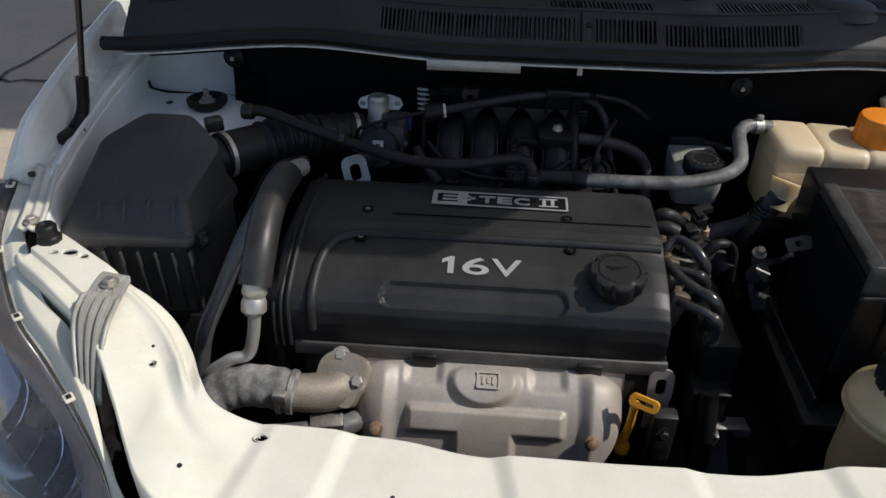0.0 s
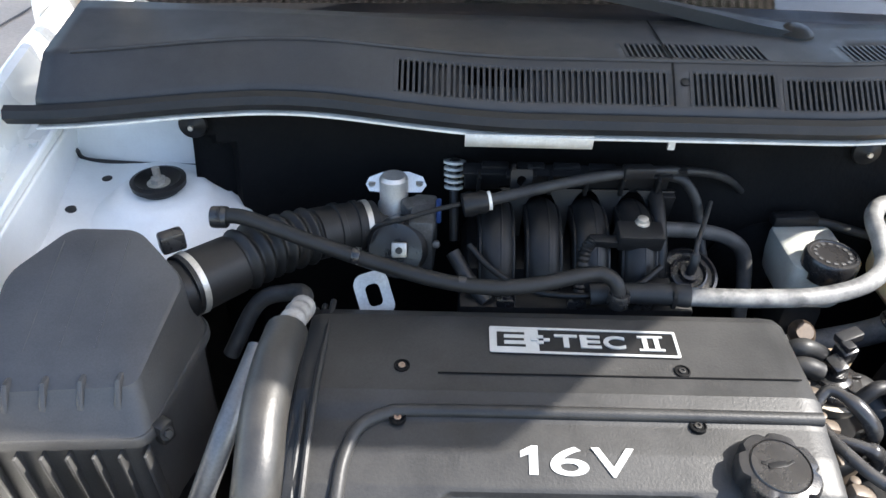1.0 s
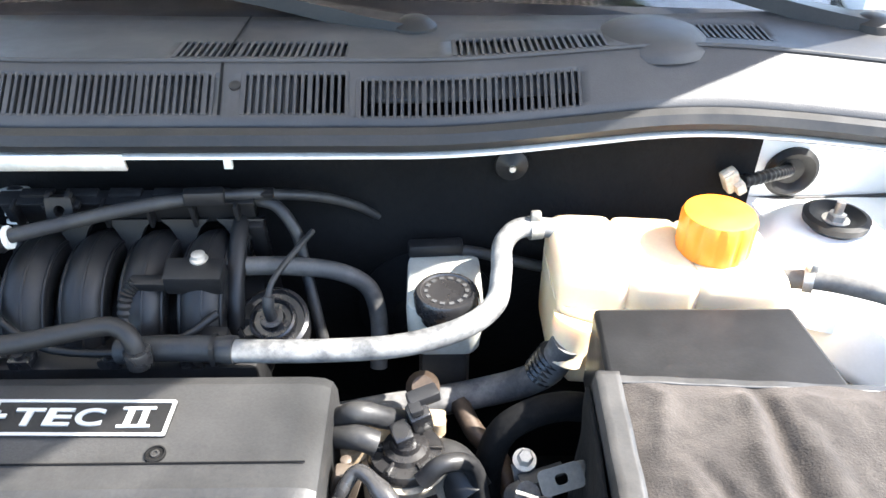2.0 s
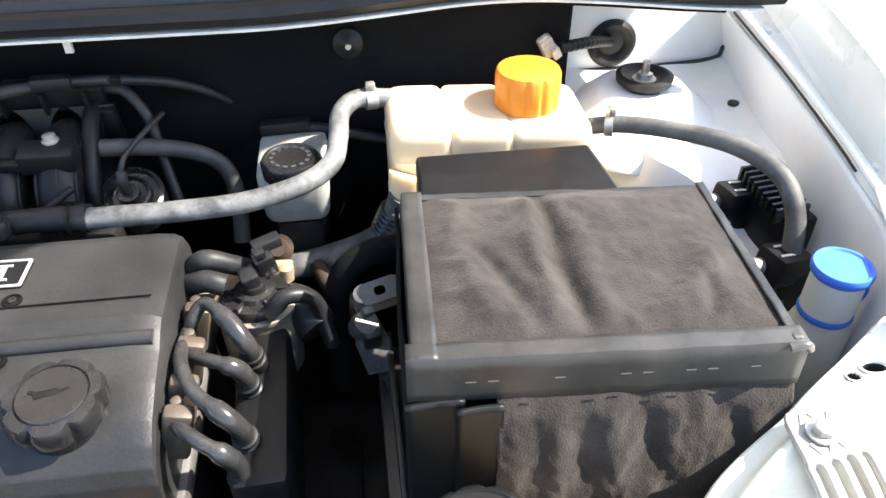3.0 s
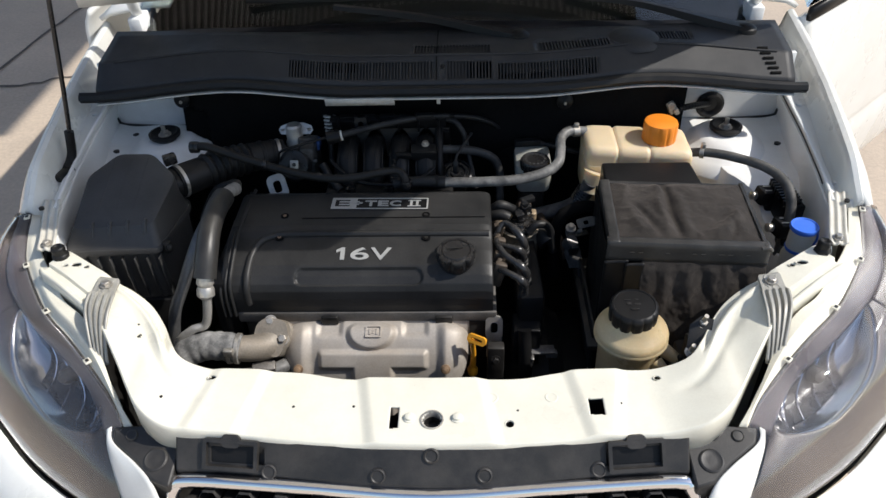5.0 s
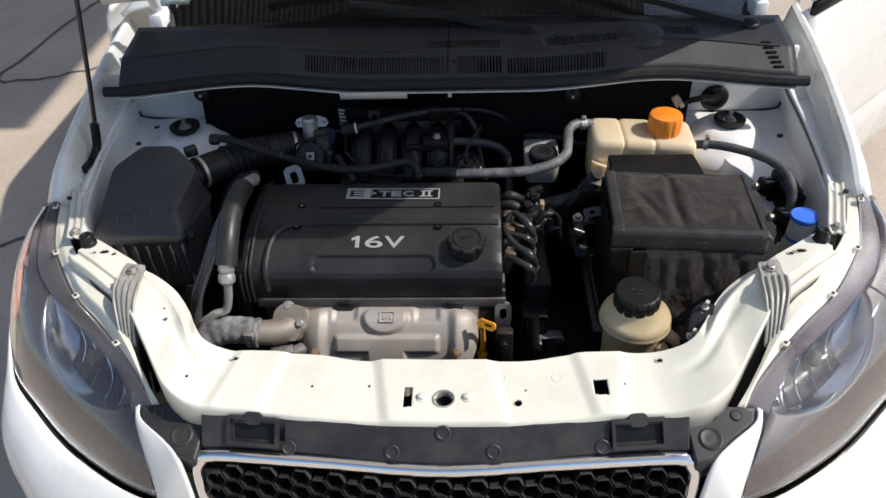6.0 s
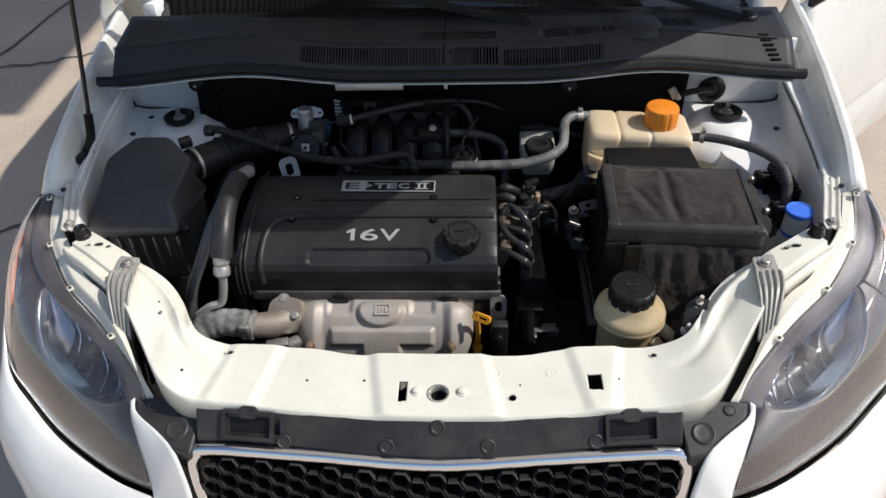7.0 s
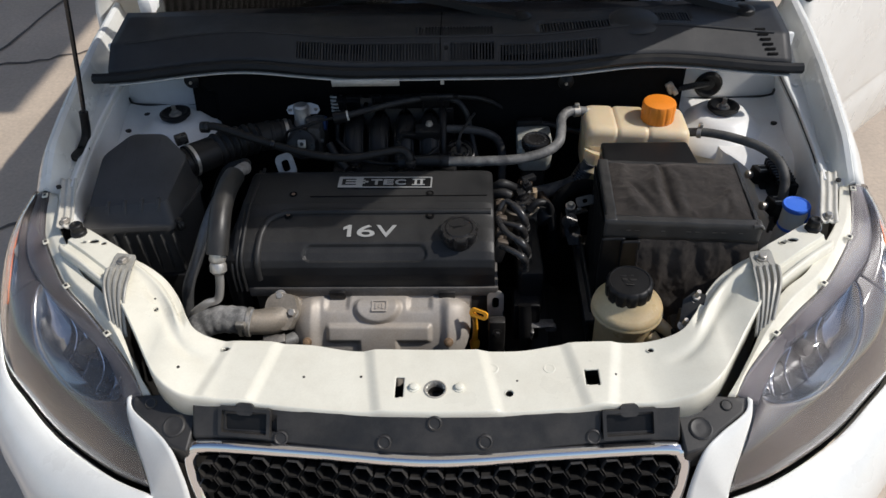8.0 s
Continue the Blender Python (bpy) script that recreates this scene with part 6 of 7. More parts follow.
duct = root("intake_duct", (-0.40, 0.60, 0.80), "ribbed black rubber intake duct with steel clamps", "duct")
path = [(-0.492, 0.512, 0.858), (-0.458, 0.550, 0.854), (-0.425, 0.588, 0.850), (-0.388, 0.622, 0.842), (-0.352, 0.646, 0.836), (-0.322, 0.660, 0.832)]
bm = B()
tube(bm, path, lambda t: 0.0315 - 0.004 * t + (0.0032 * math.sin(t * 2 * math.pi * 16) if 0.22 < t < 0.62 else 0) + (0.002 if 0.72 < t < 0.76 or 0.84 < t < 0.88 else 0), 28, 40)
part("bellows", bm, rubber, duct)
for k, t in enumerate((0.03, 0.93)):
    p = at_line(path, t)
    d = at_line(path, min(1, t + 0.05)) - at_line(path, max(0, t - 0.03))
    bm = B()
    lathe(bm, p, [(0.0322 - 0.003 * k, -0.003), (0.0327 - 0.003 * k, 0.003)], 32, axis=d)
    part("clamp", bm, steel, duct, "bright steel clamp band")

tb = root("throttle_valve", (-0.295, 0.64, 0.79), "cast aluminium throttle body with black actuator", "throttle body")
bm = B()
lathe(bm, (-0.300, 0.682, 0.800), [(0.019, 0), (0.019, 0.045), (0.0165, 0.049), (0.0165, 0.078), (0.013, 0.082)], 24, axis=(0, 0.06, 1))
part("valve_barrel", bm, alu, tb, "silver idle valve barrel")
bm = B()
m = pose(-0.299, 0.697, 0.866, 50, 0, 3)
prism(bm, [(-0.034, -0.002), (-0.030, -0.010), (-0.012, -0.012), (0.012, -0.012), (0.030, -0.012), (0.036, -0.004), (0.032, 0.006), (0.016, 0.012), (-0.014, 0.012), (-0.030, 0.006)], -0.002, 0.002, m)
for x in (-0.027, 0.028):
    lathe(bm, m @ V(x, -0.003, 0.002), [(0.004, 0), (0.004, 0.003)], 10)
part("ear_plate", bm, alu, tb)
bm = B()
box(bm, (-0.265, 0.655, 0.825), (0.028, 0.06, 0.07), (0, 0, -4), 0.005)
box(bm, (-0.300, 0.668, 0.815), (0.05, 0.03, 0.05), (0, 0, 0), 0.006)
box(bm, (-0.275, 0.668, 0.850), (0.03, 0.024, 0.022), (0, 0, 20), 0.005)
lathe(bm, (-0.250, 0.622, 0.835), [(0.0045, 0), (0.0045, 0.006), (0.003, 0.007)], 6, axis=(0, -1, 0.3))
part("casting", bm, surf("stained_casting", (0.10, 0.098, 0.095), 0.5, metal=0.5, var=0.4, scale=40, dust=(0.05, 0.045, 0.04), dust_amount=0.6, dust_scale=30), tb)
bm = B()
lathe(bm, (-0.292, 0.632, 0.822), [(0.034, -0.02), (0.034, 0.012), (0.030, 0.018), (0.012, 0.020)], 24, axis=(-0.15, -0.9, 0.4))
part("actuator", bm, satin, tb)
bm = B()
box(bm, (-0.290, 0.607, 0.836), (0.017, 0.006, 0.017), (-25, 0, 0), 0.002)
part("square_stud", bm, steel, tb)
bm = B()
lathe(bm, (-0.290, 0.6035, 0.8375), [(0.004, 0), (0.003, 0.002)], 10, axis=(0, -0.9, 0.4))
part("stud_hole", bm, dark, tb)
bm = B()
tube(bm, [(-0.325, 0.62, 0.835), (-0.315, 0.612, 0.862), (-0.285, 0.615, 0.872), (-0.25, 0.625, 0.878), (-0.225, 0.63, 0.882)], 0.0028, 8)
part("throttle_wire", bm, black, tb)
bm = B()
box(bm, (-0.248, 0.664, 0.850), (0.006, 0.024, 0.020), bevel=0.002)
part("blue_clip", bm, surf("dark_blue_plastic", (0.02, 0.05, 0.16), 0.45), tb)

sn = root("vacuum_fitting", (-0.231, 0.70, 0.80), "bright ribbed vacuum fitting on a white stem", "fitting")
bm = B()
lathe(bm, (-0.231, 0.712, 0.848), [(0.0075, 0), (0.0075, 0.036), (0.004, 0.038)], 18, axis=(0.02, 0.32, 1))
core = part("cap_core", bm, satin, sn)
for k in range(5):
    bm = B()
    lathe(bm, V(-0.231, 0.712, 0.848) + V(0.02, 0.32, 1).normalized() * (0.004 + 0.0075 * k), [(0.0080, -0.0018), (0.0112 + 0.0005 * k, -0.0014), (0.0112 + 0.0005 * k, 0.0014), (0.0080, 0.0018)], 20, axis=(0.02, 0.32, 1))
    part("cap_ring", bm, label_white, core)
bm = B()
tube(bm, [(-0.229, 0.675, 0.80), (-0.230, 0.695, 0.830), (-0.231, 0.716, 0.855)], 0.0055, 10)
part("stem", bm, hose_dark, sn)

# ---- intake manifold ----
im = root("intake_manifold", (-0.10, 0.65, 0.75), "black plastic intake manifold with four curved runners", "intake manifold")
for k in range(4):
    x = -0.184 + 0.0515 * k
    bm = B()
    rows = []
    for q in spline([(x, 0.715, 0.76), (x, 0.698, 0.815), (x, 0.672, 0.843), (x, 0.640, 0.848), (x, 0.610, 0.832), (x, 0.592, 0.798), (x, 0.584, 0.75)], 7):
        rows.append(q)
    tube(bm, rows, 0.0205, 18, smooth=False)
    rn = part("runner", bm, black, im)
    for dx in (-0.018, 0.004, 0.018):
        bm = B()
        tube(bm, [q + V(dx, 0, 0) + (q - V(x, 0.65, 0.77)).normalized() * (0.0192 if abs(dx) < 0.01 else 0.0105) for q in rows], 0.0018, 8, smooth=False)
        part("runner_rib", bm, black, rn)
bm = B()
box(bm, (-0.105, 0.684, 0.882), (0.23, 0.012, 0.024), (14, 0, 0), 0.002)
box(bm, (-0.105, 0.680, 0.8965), (0.234, 0.018, 0.003), (14, 0, 0), 0.001)
rail = part("top_rail", bm, black, im)
for k in range(6):
    bm = B()
    box(bm, (-0.204 + 0.040 * k, 0.674, 0.884), (0.004, 0.014, 0.026), (14, 0, 0), 0.001)
    box(bm, (-0.186 + 0.040 * k, 0.684, 0.899), (0.030, 0.010, 0.006), (14, 0, 0), 0.0015)
    part("rail_tooth", bm, black, rail)
for k in range(4):
    bm = B()
    prism(bm, [(-0.022, 0.030), (0.022, 0.030), (0.014, 0.022), (0.008, 0.010), (0.005, -0.012), (0.003, -0.034), (-0.003, -0.034), (-0.005, -0.012), (-0.008, 0.010), (-0.014, 0.022)], -0.005, 0.005, pose(-0.158 + 0.0515 * k, 0.672, 0.846, 76, 0, 0))
    part("rail_web", bm, black, rail)
bm = B()
ring_plate(bm, rounded(0.024, 0.026, 0.003, 3), rounded(0.010, 0.011, 0.0045, 4), -0.005, 0.005, pose(-0.158, 0.664, 0.894, 76, 0, 0))
for dx, dz in ((-0.009, 0.014), (0.009, 0.014), (-0.014, 0.004), (0.014, 0.004)):
    box(bm, (-0.158 + dx, 0.666, 0.894 + dz), (0.005, 0.008, 0.005), (14, 0, 0), 0.001)
part("rail_clip", bm, black, im)
# end wall beside the last runner
bm = B()
tube(bm, [(-0.003, 0.690, 0.868), (-0.003, 0.672, 0.870), (-0.003, 0.648, 0.858), (-0.003, 0.622, 0.835), (-0.003, 0.606, 0.805), (-0.003, 0.600, 0.77)], 0.0085, 12)
box(bm, (0.011, 0.680, 0.845), (0.016, 0.012, 0.06), (14, 0, 0), 0.003)
part("end_web", bm, black, im)
bm = B()
box(bm, (-0.10, 0.575, 0.775), (0.25, 0.045, 0.06), bevel=0.006)
box(bm, (-0.10, 0.66, 0.77), (0.24, 0.12, 0.10), bevel=0.02)
part("plenum", bm, black, im)
for x in (-0.175, -0.10, -0.03):
    bm = B()
    box(bm, (x, 0.562, 0.804), (0.020, 0.016, 0.016), bevel=0.002)
    lathe(bm, (x, 0.560, 0.812), [(0.005, 0), (0.005, 0.004)], 8)
    part("rail_lug", bm, satin, im)
bm = B()
box(bm, (-0.032, 0.612, 0.858), (0.050, 0.026, 0.022), (12, 2, 2), 0.003)
box(bm, (-0.070, 0.606, 0.855), (0.034, 0.012, 0.010), (12, 2, 2), 0.002)
box(bm, (-0.018, 0.62, 0.82), (0.02, 0.03, 0.07), bevel=0.004)
ms = part("pressure_sensor", bm, black, im)
bm = B()
lathe(bm, (-0.029, 0.620, 0.869), [(0.008, 0), (0.008, 0.002), (0.006, 0.003), (0.006, 0.007), (0.004, 0.008)], 14)
part("sensor_bolt", bm, steel, ms)
bm = B()
tube(bm, [(-0.082, 0.606, 0.856), (-0.090, 0.598, 0.846), (-0.093, 0.586, 0.820), (-0.095, 0.575, 0.795)], lambda t: 0.0065 + 0.0008 * math.sin(t * 90), 10, 24)
part("corrugated_loom", bm, rubber, im)
for pts, r in (([(-0.215, 0.60, 0.85), (-0.19, 0.578, 0.835), (-0.15, 0.560, 0.822), (-0.09, 0.556, 0.820), (-0.04, 0.566, 0.826), (-0.010, 0.585, 0.838)], 0.0035),
               ([(-0.232, 0.60, 0.840), (-0.215, 0.580, 0.82), (-0.195, 0.560, 0.805)], 0.008), ([(0.010, 0.690, 0.888), (0.030, 0.684, 0.884), (0.046, 0.676, 0.862), (0.052, 0.668, 0.836), (0.060, 0.650, 0.800), (0.070, 0.630, 0.760)], 0.0058)):
    bm = B()
    tube(bm, pts, r, 10)
    part("vacuum_line", bm, hose_dark if r > 0.005 else black, im)

# throttle cable
tc = root("throttle_cable", (-0.03, 0.66, 0.86), "black throttle cable with grey end sleeve above the manifold", "cable")
bm = B()
lathe(bm, (-0.222, 0.628, 0.882), [(0.013, 0), (0.014, 0.008), (0.012, 0.016), (0.013, 0.022), (0.009, 0.030)], 18, axis=(0.9, 0.15, 0.12))
part("adjuster", bm, black, tc)
bm = B()
lathe(bm, (-0.198, 0.632, 0.885), [(0.0105, 0), (0.0105, 0.006)], 18, axis=(0.9, 0.15, 0.12))
part("white_nut", bm, label_white, tc)
bm = B()
tube(bm, [(-0.195, 0.633, 0.886), (-0.10, 0.655, 0.899), (-0.04, 0.668, 0.903), (0.005, 0.680, 0.900), (0.06, 0.70, 0.886), (0.095, 0.718, 0.866), (0.12, 0.733, 0.842)], lambda t: lerp(0.0068, 0.0042, t), 10)
part("sheath", bm, hose_dark, tc)
bm = B()
box(bm, (-0.030, 0.668, 0.905), (0.036, 0.014, 0.014), (0, 4, 10), 0.003)
part("holder", bm, black, tc)

# purge valve
pv = root("purge_valve", (0.030, 0.60, 0.79), "round black purge valve with bent grey hose", "valve")
bm = B()
lathe(bm, (0.030, 0.610, 0.806), [(0.031, -0.020), (0.0325, 0.000), (0.0325, 0.006), (0.029, 0.008), (0.0275, 0.003), (0.0215, 0.003), (0.0205, 0.009), (0.0185, 0.010), (0.0165, 0.006), (0.0115, 0.006), (0.0105, 0.013), (0.004, 0.014)], 36, axis=(0, -0.45, 0.9))
part("drum", bm, satin, pv)
bm = B()
tube(bm, [(0.030, 0.603, 0.818), (0.030, 0.600, 0.835), (0.033, 0.612, 0.850), (0.046, 0.640, 0.858), (0.062, 0.676, 0.862)], lambda t: 0.0052 if t < 0.35 else 0.0028, 10)
part("nozzle", bm, hose_dark, pv)
bm = B()
box(bm, (-0.016, 0.572, 0.815), (0.030, 0.024, 0.020), (15, 0, 0), 0.003)
part("foot", bm, black, pv)
bm = B()
tube(bm, [(-0.020, 0.641, 0.850), (0.003, 0.643, 0.846), (0.044, 0.653, 0.838), (0.085, 0.665, 0.822), (0.112, 0.668, 0.800), (0.121, 0.660, 0.765), (0.120, 0.640, 0.72)], 0.0088, 14)
part("grey_hose", bm, surf("grey_rubber", (0.035, 0.035, 0.035), 0.6, var=0.2, scale=25, dust=(0.17, 0.16, 0.145), dust_amount=0.5, dust_scale=18), pv)

# ---- hoses over the engine ----
bm = B()
tube(bm, [(-0.470, 0.573, 0.898), (-0.440, 0.570, 0.900), (-0.373, 0.552, 0.886), (-0.308, 0.540, 0.870), (-0.245, 0.526, 0.861), (-0.195, 0.522, 0.857), (-0.150, 0.529, 0.856), (-0.095, 0.546, 0.857), (-0.076, 0.546, 0.855), (-0.066, 0.540, 0.846), (-0.063, 0.536, 0.825)], lambda t: 0.0078 + (0.003 if t < 0.04 else 0), 14, 10)
bh = root("breather_hose", (-0.25, 0.530, 0.85), "long black rubber breather hose across the engine", "hose")
part("hose", bm, rubber, bh)
for p, d in (((-0.466, 0.573, 0.898), (1, 0, 0)), ((-0.0635, 0.537, 0.833), (0, 0, 1))):
    bm = B()
    lathe(bm, p, [(0.0104, -0.008), (0.0112, -0.006), (0.0112, 0.006), (0.0104, 0.008)], 18, axis=d)
    part("end_collar", bm, satin, bh)
for k in (0.34, 0.55):
    q = at_line([(-0.470, 0.573, 0.898), (-0.373, 0.552, 0.886), (-0.245, 0.526, 0.861), (-0.150, 0.529, 0.856), (-0.076, 0.546, 0.855)], k)
    bm = B()
    lathe(bm, q, [(0.0082, -0.004), (0.0088, -0.003), (0.0088, 0.003), (0.0082, 0.004)], 16, axis=(1, -0.1, -0.1))
    part("ring", bm, satin, bh)
bm = B()
HEAT = [(-0.085, 0.556, 0.822), (-0.04, 0.552, 0.828), (0.02, 0.546, 0.830), (0.09, 0.545, 0.831), (0.150, 0.550, 0.832), (0.200, 0.566, 0.836), (0.228, 0.590, 0.842), (0.236, 0.622, 0.851), (0.240, 0.655, 0.860), (0.258, 0.676, 0.864), (0.292, 0.682, 0.860)]
tube(bm, HEAT, 0.0098, 14, 10)
hh = root("heater_hose", (0.10, 0.56, 0.83), "chalky grey coolant hose curving to the expansion tank", "hose")
part("hose", bm, hose_grey, hh)
bm = B()
tube(bm, [(-0.088, 0.556, 0.822), (-0.04, 0.5525, 0.828), (0.012, 0.5475, 0.830)], lambda t: 0.0112 + (0.001 if t > 0.9 else 0), 14)
part("joint_sleeve", bm, hose_dark, hh, "dark rubber joint sleeve")
bm = B()
lathe(bm, (0.272, 0.680, 0.862), [(0.0115, -0.006), (0.0118, 0.006)], 20, axis=(1, 0.2, 0))
box(bm, (0.272, 0.678, 0.876), (0.010, 0.008, 0.010), bevel=0.002)
part("clamp", bm, steel, hh, "spring steel clamp")
for t in (0.16,):
    p = at_line(HEAT, t)
    bm = B()
    box(bm, p, (0.006, 0.0225, 0.0225), bevel=0.005)
    part("clip", bm, black, hh)
bm = B()
tube(bm, [(0.296, 0.588, 0.800), (0.283, 0.595, 0.760), (0.260, 0.608, 0.728), (0.215, 0.611, 0.710), (0.17, 0.605, 0.705), (0.12, 0.600, 0.700), (0.08, 0.59, 0.70)], 0.0150, 16, 10)
lh = root("lower_coolant_hose", (0.20, 0.55, 0.74), "dark rubber coolant hose under the expansion tank", "hose")
part("hose", bm, surf("worn_grey_hose", (0.06, 0.06, 0.062), 0.6, var=0.3, scale=26, dust=(0.30, 0.29, 0.275), dust_amount=0.7, dust_scale=22), lh)
bm = B()
for k in range(5):
    lathe(bm, (0.277 + 0.0024 * k, 0.599 - 0.0013 * k, 0.752 + 0.0062 * k), [(0.0155, -0.0025), (0.0172, 0), (0.0155, 0.0025)], 18, axis=(0.4, -0.2, 1))
part("ribbed_sleeve", bm, satin, lh)
bm = B()
tube(bm, [(0.205, 0.47, 0.74), (0.190, 0.490, 0.752), (0.17, 0.50, 0.75)], 0.019, 16)
thing("stub_hose", bm, hose_dark, "short dark rubber stub hose", "hose")

# ---- brake fluid reservoir ----
bf = root("brake_fluid_reservoir", (0.187, 0.66, 0.70), "milky white brake fluid reservoir with black cap", "reservoir")
bm = B()
skin(bm, [[V(0.186 + x * k, 0.657 + y * k, z + 0.0105) for x, y in rounded(0.072, 0.094, 0.014, 4)] for z, k in ((0.748, 0.86), (0.754, 0.93), (0.775, 0.98), (0.800, 1.0), (0.806, 0.97), (0.808, 0.90))])
part("bottle", bm, surf("aged_grey_plastic", (0.36, 0.37, 0.34), 0.45, var=0.12, scale=18, bump=0.05, sss=0.1, dust=(0.18, 0.16, 0.12), dust_amount=0.5, dust_scale=16), bf)
bm = B()
lathe(bm, (0.187, 0.617, 0.8165), [(0.024, -0.01), (0.024, 0.0), (0.029, 0.002), (0.0295, 0.016), (0.027, 0.020), (0.024, 0.0205), (0.023, 0.019), (0.004, 0.019)], 40, wave=lambda a, k: 1 + (0.012 * math.cos(24 * a) if k in (2, 3) else 0))
bc = part("cap", bm, satin, bf, "glossy black screw cap")
bm = B()
for k in range(14):
    a = 2 * math.pi * k / 14
    box(bm, (0.187 + 0.0185 * math.cos(a), 0.617 + 0.0185 * math.sin(a), 0.8361), (0.0035, 0.0045, 0.0006), (0, 0, math.degrees(a)))
part("cap_marks", bm, surf("grey_marks", (0.045, 0.045, 0.045), 0.6), bc)
bm = B()
box(bm, (0.178, 0.700, 0.8255), (0.055, 0.016, 0.014), (0, 0, 4), 0.003)
part("level_plug", bm, black, bf)
bm = B()
tube(bm, [(0.20, 0.700, 0.8225), (0.225, 0.700, 0.818), (0.26, 0.70, 0.808), (0.29, 0.70, 0.80)], 0.006, 10)
part("side_hose", bm, hose_dark, bf)
bm = B()
box(bm, (0.186, 0.662, 0.715), (0.050, 0.075, 0.072), bevel=0.010)
lathe(bm, (0.186, 0.690, 0.700), [(0.024, -0.04), (0.026, -0.02), (0.026, 0.05)], 20, axis=(0, 1, 0))
part("master_cylinder", bm, dark, bf)
bm = B()
lathe(bm, (0.17, 0.742, 0.73), [(0.075, 0), (0.075, 0.02), (0.066, 0.03), (0.04, 0.045), (0.03, 0.07)], 36, axis=(0, -1, 0))
sv = root("brake_servo", (0.17, 0.742, 0.70), "round dark brake servo on the bulkhead", "brake servo")
part("shell", bm, pad, sv)
bm = B()
lathe(bm, (0.17, 0.728, 0.73), [(0.076, -0.003), (0.077, 0.003), (0.073, 0.004)], 36, axis=(0, -1, 0))
part("rim", bm, pad, sv)

# ---- expansion tank ----
tk = root("expansion_tank", (0.39, 0.64, 0.76), "cream translucent coolant expansion tank with ribs", "coolant tank")
bm = B()
rows = []
prof_x = [(0.286, 0.78), (0.2875, 0.88), (0.291, 0.945), (0.297, 0.985), (0.306, 1.0), (0.337, 1.0), (0.342, 0.985), (0.346, 0.93), (0.350, 0.985), (0.355, 1.0), (0.397, 1.0), (0.402, 0.99), (0.406, 0.945), (0.410, 0.99), (0.415, 1.0), (0.466, 1.0), (0.475, 0.985), (0.481, 0.945), (0.4845, 0.88), (0.486, 0.78)]
for x, k in prof_x:
    ring_ = []
    sk = 0.10 * (x - 0.39)
    for a, b in rounded(0.105, 0.104, 0.016, 6):
        y, z = 0.645 + a * k - sk, 0.815 + b * (k if b > 0 else 1) - (0.035 * curve1([(0.286, 0.3), (0.305, 1), (0.345, 1), (0.37, 0)], x) if b < 0 else 0)
        z -= 0.045 * max(0, (0.645 - y)) * (1 if b > 0 else 0)
        ring_.append(V(x, y, z))
    rows.append(ring_)
skin(bm, rows)
tank_body = part("tank_body", bm, tankmat, tk, angle=30)
bm = B()
prism(bm, [(x, y - 0.10 * x) for x, y in rounded(0.2025, 0.1075, 0.018, 5)], -0.0014, 0.0014, pose(0.386, 0.645, 0.826))
part("weld_seam", bm, tankmat, tank_body)
bm = B()
lathe(bm, (0.306, 0.600, 0.815), [(0.024, 0.0), (0.022, 0.012), (0.0185, 0.024), (0.0165, 0.032), (0.0165, 0.042)], 24, axis=(-0.30, -0.28, -0.92))
part("outlet_foot", bm, tankmat, tank_body)
bm = B()
lathe(bm, (0.428, 0.640, 0.862), [(0.026, 0.0), (0.028, 0.012)], 28)
part("neck", bm, tankmat, tk)
bm = B()
lathe(bm, (0.428, 0.640, 0.865), [(0.0318, 0), (0.033, 0.003), (0.033, 0.034), (0.0308, 0.0385), (0.0275, 0.0395), (0.004, 0.0385)], 96, wave=lambda a, k: 1 - (0.070 * (max(0, math.cos(12 * a)) ** 2) if 0 < k < 3 else 0))
part("cap", bm, orange, tk, "bright orange screw cap")
bm = B()
tube(bm, [(0.305, 0.682, 0.858), (0.272, 0.681, 0.861)], 0.0085, 12)
part("inlet", bm, tankmat, tk)
bm = B()
tube(bm, [(0.475, 0.622, 0.846), (0.500, 0.615, 0.848)], 0.0075, 12)
part("outlet", bm, black, tk)
bm = B()
box(bm, (0.386, 0.65, 0.75), (0.16, 0.09, 0.03), bevel=0.004)
box(bm, (0.44, 0.70, 0.71), (0.10, 0.03, 0.12), bevel=0.004)
part("bracket", bm, dark, tk)
bm = B()
tube(bm, [(0.490, 0.617, 0.847), (0.520, 0.605, 0.853), (0.560, 0.575, 0.860), (0.600, 0.530, 0.866), (0.622, 0.485, 0.862), (0.628, 0.455, 0.840), (0.626, 0.440, 0.80), (0.62, 0.43, 0.74)], 0.0088, 14, 10)
thing("overflow_hose", bm, surf("faded_hose", (0.045, 0.044, 0.042), 0.6, var=0.3, scale=24, dust=(0.24, 0.23, 0.21), dust_amount=0.5, dust_scale=12), "faded dark rubber hose arching from tank to wing", "hose")
bm = B()
lathe(bm, (0.508, 0.610, 0.851), [(0.0118, -0.004), (0.0118, 0.004)], 16, axis=(0.9, -0.4, 0.1))
box(bm, (0.508, 0.610, 0.866), (0.008, 0.010, 0.010), bevel=0.002)
thing("hose_clamp", bm, steel, "small spring clamp on the overflow hose", "clamp")

